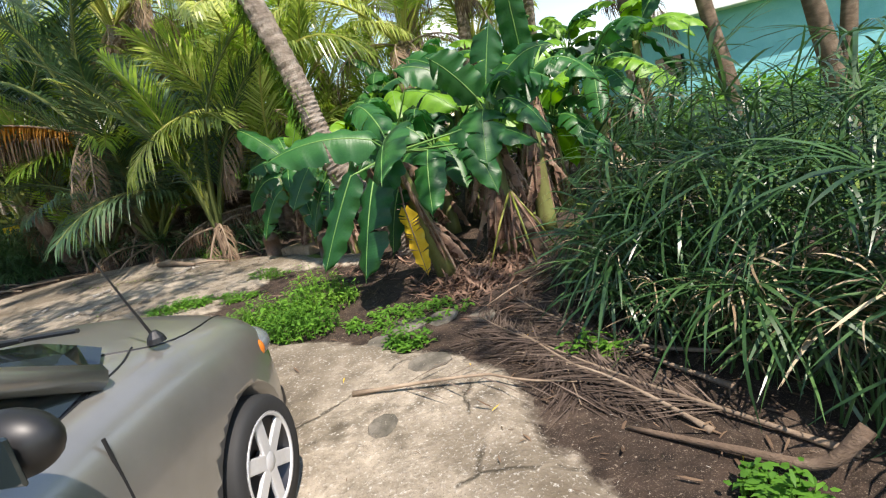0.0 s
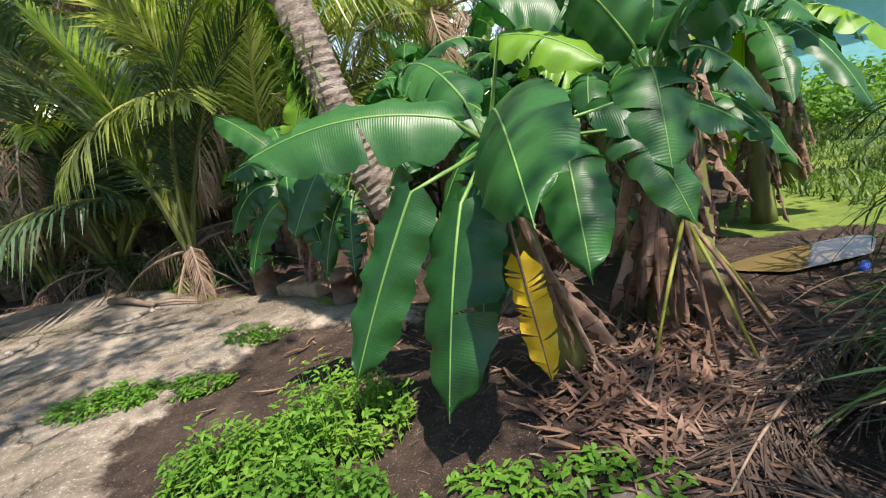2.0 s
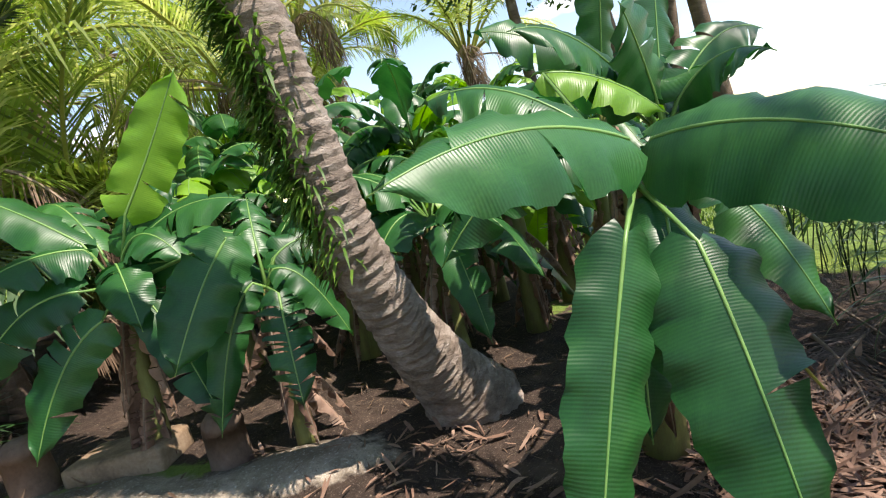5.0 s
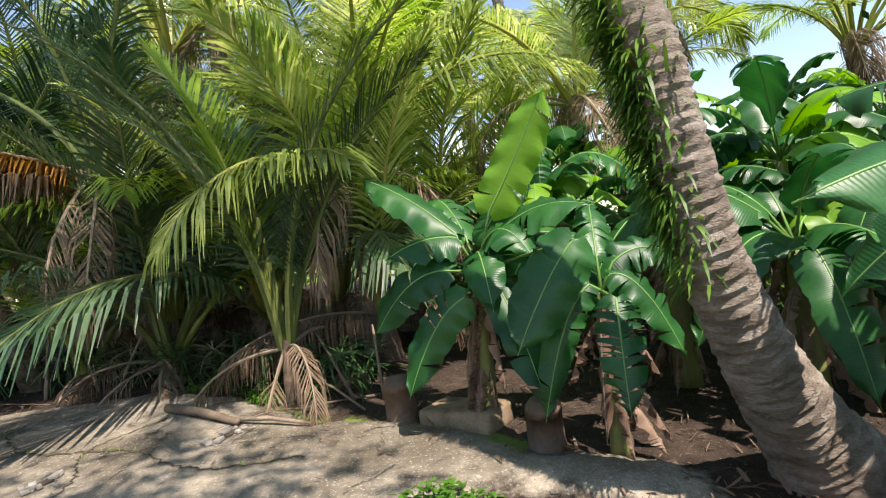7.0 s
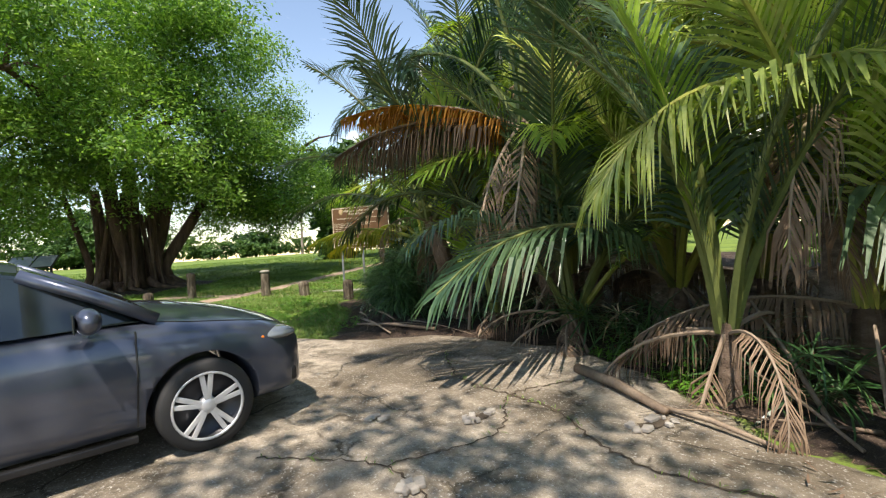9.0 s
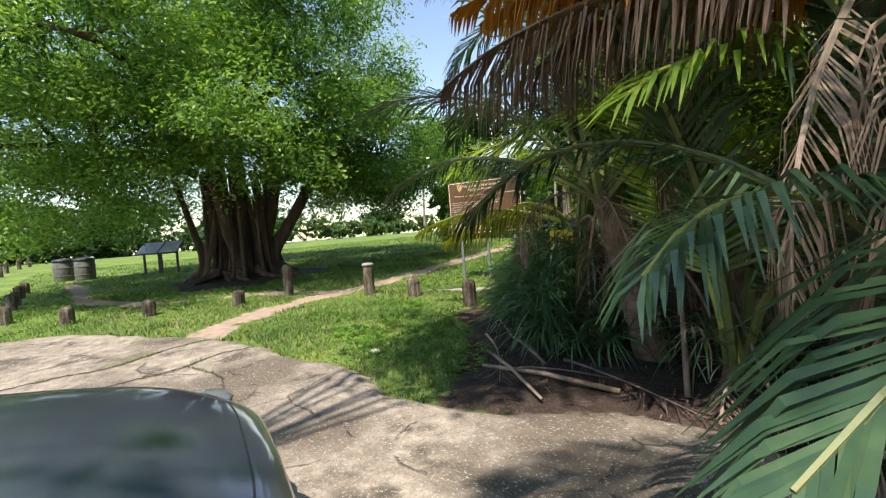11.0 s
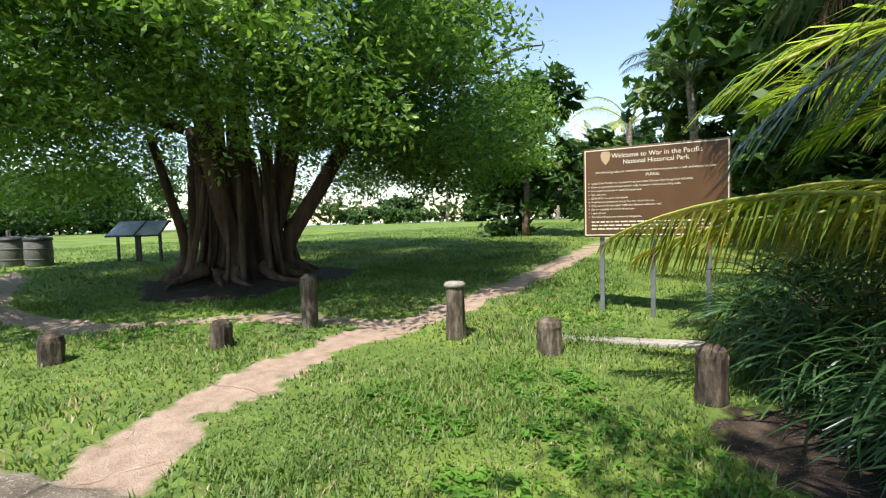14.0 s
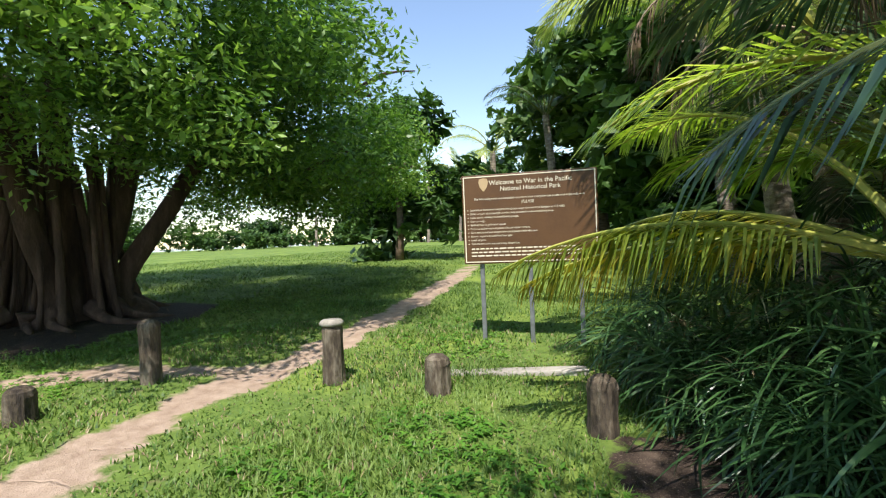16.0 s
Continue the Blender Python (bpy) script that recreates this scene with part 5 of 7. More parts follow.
for px in (-SW / 2 + 0.22, 0.0, SW / 2 - 0.22):
    bm = box_bm(px - 0.028, 0.021, 0, px + 0.028, 0.05, sb + SH - 0.1, 0.004, 1)
    part("post", bm, STEEL, sign, "grey steel channel post")


def text(body, size, x, z, parent, mat, label, align="LEFT", wide=1.0):
    cu = bpy.data.curves.new("lettering", "FONT")
    cu.body, cu.size, cu.align_x, cu.extrude = body, size, align, 0.0015
    cu.materials.append(mat)
    o = new("lettering", cu)
    dg = bpy.context.evaluated_depsgraph_get()
    me = bpy.data.meshes.new_from_object(o.evaluated_get(dg))
    bpy.data.objects.remove(o)
    q = new("lettering", me)
    q.parent = parent
    q.matrix_local = Matrix.Translation((x, -0.0225, z)) @ Matrix.Rotation(radians(90), 4, "X") @ Matrix.Diagonal((wide, 1, 1, 1))
    return tagged(q, label)


zt = sb + SH
text("Welcome to War in the Pacific", 0.082, 0.03, zt - 0.135, sign, CREAM, "cream heading lettering", "CENTER", 0.98)
text("National Historical Park", 0.078, 0.03, zt - 0.215, sign, CREAM, "cream heading lettering", "CENTER", 0.98)
text("The following rules are intended to ensure that everyone has a safe and enjoyable visit", 0.038, 0.0, zt - 0.32, sign, CREAM, "small cream lettering", "CENTER", 1.02)
text("PLEASE", 0.05, 0.0, zt - 0.38, sign, CREAM, "small cream lettering", "CENTER")
RULES = ["Special Use Permits are required for group usage. Contact Park Rangers at 333-4050", "Drive or park all motorized vehicles only on paved roads and parking areas.", "Limit sports activities to small family groups.", "Day use only.", "Build all fires in grills with stands.", "Preserve and protect all plants. Do not cut or remove.", "Only non motorized watercrafts are allowed within the reef.", "Do not explode fireworks of any type.", "Leash all pets.", "Tunnels and caves are extremely dangerous."]
for i, s in enumerate(RULES):
    z = zt - 0.455 - i * 0.0475
    text(s, 0.034, -SW / 2 + 0.1, z, sign, CREAM, "small cream lettering", "LEFT", 1.0)
    part("bullet", lathe_bm([(0.006, -0.024), (0.006, -0.0195)], 8, "Y"), CREAM, sign)
rl = random.Random(4)
bul = [o for o in sign.children if o.name.startswith("bullet")]
for i, o in enumerate(bul):
    o.location = (-SW / 2 + 0.07, 0, zt - 0.445 - i * 0.0475)
for i in range(3):
    z, x = zt - 0.945 - i * 0.045, -SW / 2 + 0.1
    while x < SW / 2 - (0.35 if i == 0 else 0.15):
        w = rl.uniform(0.03, 0.09)
        part("text_bar", box_bm(x, -0.0225, z, x + w, -0.0195, z + 0.016), CREAM, sign)
        x += w + 0.016
# arrowhead-shaped emblem
bm = bmesh.new()
pr = [(0, -0.085), (0.045, -0.03), (0.062, 0.03), (0.05, 0.075), (0.0, 0.085), (-0.05, 0.075), (-0.062, 0.03), (-0.045, -0.03)]
fr_ = [bm.verts.new((x - SW / 2 + 0.28, -0.024, z + zt - 0.13)) for x, z in pr]
bk_ = [bm.verts.new((x - SW / 2 + 0.28, -0.0195, z + zt - 0.13)) for x, z in pr]
bm.faces.new(fr_), bm.faces.new(bk_[::-1])
for i in range(8):
    bm.faces.new((fr_[i], bk_[i], bk_[(i + 1) % 8], fr_[(i + 1) % 8]))
bmesh.ops.recalc_face_normals(bm, faces=bm.faces[:])
part("emblem", bm, plain("emblem_tan", (0.42, 0.3, 0.16), 0.6), sign, "tan arrowhead-shaped emblem")

# yellow tag sign among the sedge
YEL = plain("tag_yellow", (0.75, 0.5, 0.02), 0.5)
BLK = plain("tag_black", (0.02, 0.02, 0.02), 0.6)
tag = thing("yellow_tag_sign", -9.95, 11.62, gh(-9.95, 11.62) - 0.05, "small square yellow notice on a thin stake in the sedge", "sign", rz=38.0)
tb = 1.5 - tag.location.z
part("stake", box_bm(-0.015, 0.006, 0, 0.015, 0.026, tb + 0.28), STEEL, tag)
part("plate", box_bm(-0.15, -0.005, tb, 0.15, 0.005, tb + 0.3, 0.003, 1), YEL, tag)
for a, b, c, d in ((-0.06, 0.06, -0.045, 0.23), (0.03, 0.08, 0.045, 0.24), (-0.1, 0.2, 0.1, 0.212), (-0.02, 0.1, -0.008, 0.2)):
    part("mark", box_bm(a, -0.0085, tb + b, c, -0.0045, tb + d), BLK, tag, "plain black mark")

# wayside exhibit panels and bins under the tree
PANEL = surface("exhibit_panel", [(0.2, (0.2, 0.24, 0.3)), (0.8, (0.42, 0.46, 0.52))], 4, 30, 0.25, 0.02, 0.001)
DARKMETAL = plain("dark_metal", (0.03, 0.03, 0.032), 0.5, 0.3)
for x, y, rz in ((-25.9, 8.35, 44), (-25.45, 8.85, 50)):
    t = thing("exhibit_panel", x, y, gh(x, y) - 0.05, "slanted grey exhibit panel on two dark metal legs", "sign", "exhibit panels", rz)
    for lx in (-0.3, 0.3):
        part("leg", box_bm(lx - 0.035, -0.03, 0, lx + 0.035, 0.03, 0.86, 0.006, 1), DARKMETAL, t)
    bm = box_bm(-0.46, -0.34, -0.02, 0.46, 0.34, 0.02, 0.008, 1)
    bmesh.ops.transform(bm, matrix=pose(0, 0, 0.95, 38, 0, 0), verts=bm.verts)
    part("frame", bm, DARKMETAL, t)
    bm = box_bm(-0.42, -0.3, 0.016, 0.42, 0.3, 0.025)
    bmesh.ops.transform(bm, matrix=pose(0, 0, 0.95, 38, 0, 0), verts=bm.verts)
    part("board", bm, PANEL, t, "faded grey picture board")
BIN = surface("trash_bin", [(0.2, (0.06, 0.06, 0.05)), (0.8, (0.17, 0.17, 0.15))], 5, 30, 0.6, 0.3, 0.006)
for x, y in ((-27.1, 5.8), (-26.6, 6.4)):
    t = thing("trash_bin", x, y, gh(x, y) - 0.02, "grey round trash bin with dark lid", "trash bin", "trash bins")
    part("barrel", lathe_bm([(0.27, 0), (0.3, 0.05), (0.31, 0.4), (0.3, 0.66), (0.29, 0.68)], 20), BIN, t, smooth=True)
    part("lid", lathe_bm([(0.31, 0.68), (0.33, 0.71), (0.31, 0.76), (0.15, 0.8), (0.02, 0.81)], 20), DARKMETAL, t, "dark lid", smooth=True)
    for h in (0.2, 0.48):
        part("rib", lathe_bm([(0.312, h - 0.012), (0.326, h), (0.312, h + 0.012)], 20), BIN, t)

# teal house
TEAL = surface("teal_paint", [(0.2, (0.12, 0.36, 0.4)), (0.8, (0.2, 0.48, 0.52))], 1.5, 25, 0.8, 0.15, 0.005)
WHITE = surface("white_roof", [(0.2, (0.55, 0.55, 0.53)), (0.8, (0.85, 0.85, 0.83))], 1.5, 20, 0.7, 0.2, 0.01)
house = thing("house", 7.2, 15.9, gh(7.2, 15.9) - 0.3, "single-storey teal rendered house with white flat roof", "house", rz=-3.0)
part("wall", box_bm(0, 0, 0, 0.35, 8, 3.4), TEAL, house)
part("wall", box_bm(0.352, 0, 0, 14, 0.2, 1.55), TEAL, house)
part("wall", box_bm(0.352, 0, 2.45, 14, 0.2, 3.4), TEAL, house)
part("wall", box_bm(1.25, 0, 1.552, 14, 0.2, 2.448), TEAL, house)
part("wall", box_bm(13.8, 0.202, 0, 14, 8, 3.4), TEAL, house)
part("wall", box_bm(0.352, 7.8, 0, 13.798, 8, 3.4), TEAL, house)
part("roof", box_bm(-0.7, -0.8, 3.402, 14.7, 8.7, 3.75, 0.03), WHITE, house)
win = part("window", box_bm(0.36, 0.12, 1.56, 1.24, 0.16, 2.44), plain("dark_glass", (0.01, 0.012, 0.014), 0.1), house, "dark louvred window")
for i in range(6):
    bm = box_bm(0.37, 0.05, 1.6 + i * 0.14, 1.23, 0.1, 1.615 + i * 0.14)
    part("louvre", bm, DARKMETAL, win)

# ---- sedge thickets ----
def rosette_data(seed, mat, n=17, L=0.66):
    rnd = random.Random(seed)
    v, f = [], []
    for i in range(n):
        a = i * 2.39996 + rnd.uniform(-0.2, 0.2)
        e = rnd.uniform(0.05, 1.05)
        d = (math.cos(a), math.sin(a), e)
        strap(v, f, (0, 0, 0), d, (0, 0, 1), L * rnd.uniform(0.7, 1.15), rnd.uniform(0.006, 0.0105), rnd.uniform(0.3, 1.0), 5)
    return data_from("leaf_rosette", v, np.array(f), [mat])


ROS = [rosette_data(60 + i, SEDGE, 18 + i) for i in range(4)]
ROSD = [rosette_data(70 + i, SEDGE_DRY, 12, 0.5) for i in range(2)]


def thicket(x, y, spots, label, seed):
    rnd = random.Random(seed)
    t = thing("sedge_thicket", x, y, gh(x, y) - 0.03, label, "shrub", "sedge thickets")
    o = Vector(t.location)
    sv, sf = [], []
    for px, py, pz, dry in spots:
        g = gh(px, py)
        me = ROSD[rnd.randrange(2)] if dry else ROS[rnd.randrange(4)]
        r = new("leaf_rosette", me)
        r.parent = t
        s = rnd.uniform(0.6, 0.95) if dry else rnd.uniform(0.75, 1.3)
        r.matrix_local = Matrix.LocRotScale(Vector((px, py, g + pz)) - o, Euler((rnd.uniform(-0.5, 0.5), rnd.uniform(-0.5, 0.5), rnd.uniform(0, 6.28))), (s, s, s))
        if dry:
            tagged(r, "dry straw-coloured blades")
        a = Vector((px + rnd.uniform(-0.15, 0.15), py + rnd.uniform(-0.15, 0.15), g - 0.03)) - o
        b = Vector((px, py, g + pz)) - o
        k = len(sv)
        v, f = tube([a, (a + b) / 2 + Vector((rnd.uniform(-0.05, 0.05), rnd.uniform(-0.05, 0.05), 0)), b], [0.008, 0.007, 0.005], 4)
        sv += v
        sf += [tuple(i + k for i in q) for q in f]
    tagged(mesh("stem_mass", sv, sf, SEDGE, t), kind="stuff")
    return t


rs_ = random.Random(77)
spots = []
for i in range(300):
    u = rs_.random()
    cx, cy = np.interp(u, (0, 0.25, 0.5, 0.78, 1), (0.98, 1.0, 1.38, 1.8, 2.2)), np.interp(u, (0, 0.25, 0.5, 0.78, 1), (4.1, 3.3, 2.5, 1.5, 0.4))
    back = abs(rs_.gauss(0, 0.55))
    px, py = cx + back * 0.95, cy + back * 0.45 + rs_.uniform(-0.25, 0.25)
    hmax = min(1.75, 0.5 + back * 1.6)
    spots.append((px, py, rs_.uniform(0.12, 1.0) ** 0.7 * hmax, rs_.random() < (0.5 if back < 0.3 else 0.08)))
thicket(1.8, 2.2, spots[:150], "dense dark green sedge thicket with dry skirts beside the path", 78)
thicket(2.3, 1.6, spots[150:], "dense dark green sedge thicket with dry skirts beside the path", 79)
spots = []
for i in range(60):
    a = rs_.uniform(0, 6.28)
    spots.append((3.2 + rs_.uniform(-0.9, 1.8), 4.6 + rs_.uniform(-1.5, 1.6), rs_.uniform(0.4, 1.35), False))
thicket(3.2, 4.6, spots, "tall thin sedge thicket before the lawn", 80)
spots = []
for i in range(250):
    u = rs_.random()
    cx, cy = np.interp(u, (0, 0.35, 0.7, 1), (-12.3, -11.2, -10.2, -9.3)), np.interp(u, (0, 0.35, 0.7, 1), (12.75, 11.8, 10.9, 10.3))
    back = abs(rs_.gauss(0, 0.55))
    px, py = cx + back * 0.6, cy + back * 0.8
    hmax = min(1.25, 0.4 + back * 1.4)
    spots.append((px, py, rs_.uniform(0.1, 1.0) ** 0.7 * hmax, rs_.random() < 0.08))
spots += [(-10.3 + rs_.gauss(0, 0.3), 11.35 + rs_.gauss(0, 0.2), rs_.uniform(0.05, 0.45), rs_.random() < 0.05) for i in range(40)]
thicket(-11.0, 12.2, spots[:125], "dark green sedge thicket beside the welcome sign", 81)
thicket(-10.0, 11.4, spots[125:], "dark green sedge thicket under the palms", 82)
spots = []
for i in range(70):
    u = rs_.random()
    spots.append((np.interp(u, (0, 0.5, 1), (-8.8, -6.3, -3.6)) + rs_.uniform(-0.4, 0.4), np.interp(u, (0, 0.5, 1), (10.6, 10.5, 9.1)) + rs_.uniform(-0.2, 0.6), rs_.uniform(0.05, 0.5), rs_.random() < 0.35))
thicket(-6.3, 10.5, spots, "low sedge and dry blades under the young palms", 83)

# ---- parked cars ----
RUBBER = plain("tyre_rubber", (0.018, 0.018, 0.018), 0.75)
ALLOY = plain("alloy_rim", (0.62, 0.62, 0.62), 0.35, 0.35)
DARK = plain("dark_trim", (0.012, 0.012, 0.013), 0.45)
CARGLASS = plain("tinted_glass", (0.012, 0.018, 0.018), 0.04, 0.0, 0.8)
LAMP = plain("lamp_lens", (0.2, 0.22, 0.23), 0.06, 0.3, 0.9)
AMBER = plain("amber_lens", (0.7, 0.2, 0.03), 0.15)


def evaluated(ob):
    dg = bpy.context.evaluated_depsgraph_get()
    return bpy.data.meshes.new_from_object(ob.evaluated_get(dg))


def wheel_on(t, x, y, z, r, w, spokes, out, rim_r):
    """Wheel with its axle along x; out is +1 or -1, the way its face looks."""
    wh = new("wheel")
    wh.parent = t
    wh.matrix_local = pose(x, y, z)
    k = rim_r
    part("tyre", lathe_bm([(k, -w * 0.46), (r * 0.93, -w * 0.5), (r * 0.985, -w * 0.38), (r, -w * 0.2), (r, w * 0.2), (r * 0.985, w * 0.38), (r * 0.93, w * 0.5), (k, w * 0.46)], 40, "X", False), RUBBER, wh, smooth=True)
    part("rim", lathe_bm([(k * 1.015, out * w * 0.47), (k * 1.0, out * w * 0.49), (k * 0.94, out * w * 0.46), (k * 0.92, out * w * 0.2), (k * 0.4, out * w * 0.16), (0.02, out * w * 0.16)], 40, "X", False), plain("rim_dark", (0.06, 0.06, 0.065), 0.4, 0.8), wh, smooth=True)
    part("rim_lip", lathe_bm([(k * 0.93, out * w * 0.44), (k * 0.95, out * w * 0.485), (k * 1.01, out * w * 0.488), (k * 1.01, out * w * 0.46)], 40, "X", False), ALLOY, wh, smooth=True)
    part("hub", lathe_bm([(0.01, out * w * 0.46), (k * 0.2, out * w * 0.45), (k * 0.26, out * w * 0.36), (k * 0.26, out * w * 0.2)], 20, "X"), ALLOY, wh, smooth=True)
    for i in range(spokes):
        for tw in ((-0.14, 0.14) if spokes == 5 else (0.0,)):
            a = 2 * math.pi * i / spokes + tw
            bm = box_bm(out * w * 0.36, -k * (0.075 if spokes == 5 else 0.16), k * 0.18, out * w * 0.45, k * (0.075 if spokes == 5 else 0.16), k * 0.95, 0.008, 2)
            bmesh.ops.transform(bm, matrix=Matrix.Rotation(a, 4, "X"), verts=bm.verts)
            part("spoke", bm, ALLOY, wh)


def car(name, x, y, heading, spec, label, paint):
    """A saloon built along +y (nose at +y), right side at +x. spec holds stations: (y, half width, sill z, belt z, centre z)."""
    z0 = gh(x, y)
    t = thing(name, x, y, z0, label, "car", rz=heading)
    sl_x, sl_y = -0.0439, 0.0191
    t.matrix_world = Matrix.Translation((x, y, z0 - 0.004)) @ Matrix.Rotation(math.atan(sl_y), 4, "X") @ Matrix.Rotation(-math.atan(sl_x), 4, "Y") @ Matrix.Rotation(radians(heading), 4, "Z")
    st = spec["body"]
    bm = bmesh.new()
    rings = []
    for (yy, w, zs, zb, zc) in st:
        h = zb - zs
        pr = [(0, zs), (w * 0.8, zs), (w * 0.965, zs + 0.07), (w, zs + 0.22 * h), (w * 1.0, zs + 0.62 * h), (w * 0.975, zs + 0.86 * h), (w * 0.9, zb), (w * 0.62, zb + (zc - zb) * 0.55), (0, zc)]
        prof = [(px, yy, pz) for px, pz in pr] + [(-px, yy, pz) for px, pz in pr[-2:0:-1]]
        rings.append([bm.verts.new(p) for p in prof])
    m = len(rings[0])
    for a, b in zip(rings[:-1], rings[1:]):
        for k in range(m):
            bm.faces.new((a[k], a[(k + 1) % m], b[(k + 1) % m], b[k]))
    bm.faces.new(rings[0]), bm.faces.new(rings[-1])
    bmesh.ops.recalc_face_normals(bm, faces=bm.faces[:])
    me = bpy.data.meshes.new("body")
    bm.to_mesh(me)
    bm.free()
    raw = new("raw_body", me)
    s = raw.modifiers.new("s", "SUBSURF")
    s.levels = s.render_levels = 3
    smooth_me = evaluated(raw)
    bpy.data.objects.remove(raw)
    raw = new("raw_body", smooth_me)
    cutters = []
    R = spec["r"]
    for yy in spec["axles"]:
        cb = lathe_bm([(R + 0.055, -1.2), (R + 0.055, 1.2)], 40, "X")
        cme = bpy.data.meshes.new("cut")
        cb.to_mesh(cme)
        cb.free()
        c = new("cut", cme)
        c.location = (0, yy, R)
        cutters.append(c)
        bo = raw.modifiers.new("b", "BOOLEAN")
        bo.operation, bo.object, bo.solver = "DIFFERENCE", c, "EXACT"
    bpy.context.view_layer.update()
    done = evaluated(raw)
    for c in cutters:
        bpy.data.objects.remove(c)
    bpy.data.objects.remove(raw)
    done.materials.clear()
    done.materials.append(paint)
    done.polygons.foreach_set("use_smooth", np.ones(len(done.polygons), bool))
    body = new("body", done)
    body.parent = t
    for e in spec["axles"]:
        part("wheel_well", lathe_bm([(R + 0.05, -spec["tw"] + 0.1), (R + 0.05, -spec["tw"] + 0.14)], 24, "X", False), DARK, t).location = (0, e, R)
        bm = box_bm(-spec["tw"] + 0.12, e - R * 0.9, R * 0.7, spec["tw"] - 0.12, e + R * 0.9, R * 1.5)
        part("inner_arch", bm, DARK, t)
        for sd in (-1, 1):
            wheel_on(t, sd * (spec["tw"] - 0.02), e, R, R, 0.21, spec["spokes"], sd, spec["rim"])
    # cabin
    gh_ = spec["cabin"]
    bm = bmesh.new()
    rings = []
    for (yy, wb, zb, wr, zr) in gh_:
        rings.append([bm.verts.new(p) for p in ((-wb, yy, zb), (-wr, yy, zr - 0.03), (-wr * 0.7, yy, zr), (wr * 0.7, yy, zr), (wr, yy, zr - 0.03), (wb, yy, zb))])
    roof_f, glass_f = [], []
    for a, b in zip(rings[:-1], rings[1:]):
        for k in range(5):
            f = bm.faces.new((a[k], a[k + 1], b[k + 1], b[k]))
    bm.faces.new(rings[0]), bm.faces.new(rings[-1])
    bmesh.ops.recalc_face_normals(bm, faces=bm.faces[:])
    part("glasshouse", bm, CARGLASS, t, "dark tinted windows")
    # roof skin and pillars over the glass
    bm = bmesh.new()
    i0, i1 = spec["roof"]
    rr = []
    for (yy, wb, zb, wr, zr) in gh_[i0:i1 + 1]:
        rr.append([bm.verts.new(p) for p in ((-wr - 0.012, yy, zr - 0.05), (-wr * 0.72, yy, zr + 0.012), (0, yy, zr + 0.022), (wr * 0.72, yy, zr + 0.012), (wr + 0.012, yy, zr - 0.05))])
    for a, b in zip(rr[:-1], rr[1:]):
        for k in range(4):
            bm.faces.new((a[k], a[k + 1], b[k + 1], b[k]))
    part("roof", bm, paint, t, smooth=True)
    for sd in (-1, 1):
        for ia, ib in spec["pillars"]:
            a, b = gh_[ia], gh_[ib]
            p, q = Vector((sd * a[1], a[0], a[2])), Vector((sd * b[3], b[0], b[4] - 0.03))
            v, f = tube([p, (p + q) / 2 + Vector((sd * 0.012, 0, 0.015)), q], [0.045, 0.042, 0.042], 8)
            mesh("pillar", v, f, paint, t, smooth=True)
        mi_ = new("door_mirror")
        mi_.parent = t
        mi_.matrix_local = pose(sd * spec["mirror"][0], spec["mirror"][1], spec["mirror"][2])
        bm = bmesh.new()
        bmesh.ops.create_uvsphere(bm, u_segments=20, v_segments=12, radius=1.0, matrix=Matrix.Diagonal((0.115, 0.07, 0.08, 1)))
        part("shell", bm, spec["mpaint"], mi_, smooth=True)
        part("arm", box_bm(-sd * 0.16, -0.02, -0.06, -sd * 0.05, 0.03, -0.03, 0.01), DARK, mi_)
        part("mirror_glass", box_bm(-0.09, -0.08, -0.055, 0.09, -0.068, 0.06, 0.005, 1), CARGLASS, mi_)
        hl = spec["lamp"]
        for nm, mat_, off in (("headlight", LAMP, 0), ("indicator", AMBER, 1)):
            bm = bmesh.new()
            sc = (hl[3], hl[4], hl[5]) if not off else (hl[3] * 0.3, hl[4] * 0.42, hl[5] * 0.7)
            bmesh.ops.create_uvsphere(bm, u_segments=18, v_segments=10, radius=1.0, matrix=Matrix.Translation((sd * (hl[0] + off * hl[6]), hl[1] - off * hl[7], hl[2])) @ Matrix.Rotation(radians(-sd * hl[8]), 4, "Z") @ Matrix.Diagonal((*sc, 1)))
            part(nm, bm, mat_, t, smooth=True)
        # door seam and handle
        for yy in spec["seams"]:
            v, f = tube([(sd * (spec["side"] + 0.001), yy, 0.3), (sd * (spec["side"] + 0.003), yy + 0.02, 0.62), (sd * (spec["side"] - 0.03), yy + 0.03, spec["belt"])], [0.006] * 3, 5)
            mesh("door_seam", v, f, DARK, t)
        part("sill_trim", box_bm(sd * (spec["side"] - 0.05), spec["axles"][1] + R + 0.1, 0.19, sd * (spec["side"] - 0.005), spec["axles"][0] - R - 0.1, 0.235, 0.008), DARK, t)
    # seams draped over the body between bonnet, wings and bumper
    tree = BVHTree.FromPolygons([p.co for p in done.vertices], [tuple(p.vertices) for p in done.polygons])
    for sd in (-1, 1):
        for line in spec["lines"]:
            pts = []
            for px, py in [tuple(q[:2]) for q in curve_pts([(a, b, 0) for a, b in line], 14)]:
                hit = tree.ray_cast(Vector((sd * px, py, 2.0)), Vector((0, 0, -1)))
                if hit[0] is not None:
                    pts.append(hit[0] + Vector((0, 0, 0.001)))
            if len(pts) > 2:
                v, f = tube(pts, 0.0045, 5)
                mesh("panel_seam", v, f, DARK, t)
        part("fog_lamp_recess", box_bm(sd * (st[-3][1] - 0.2), st[-3][0] - 0.16, 0.3, sd * (st[-3][1] - 0.02), st[-3][0] + 0.035, 0.42, 0.03), DARK, t)
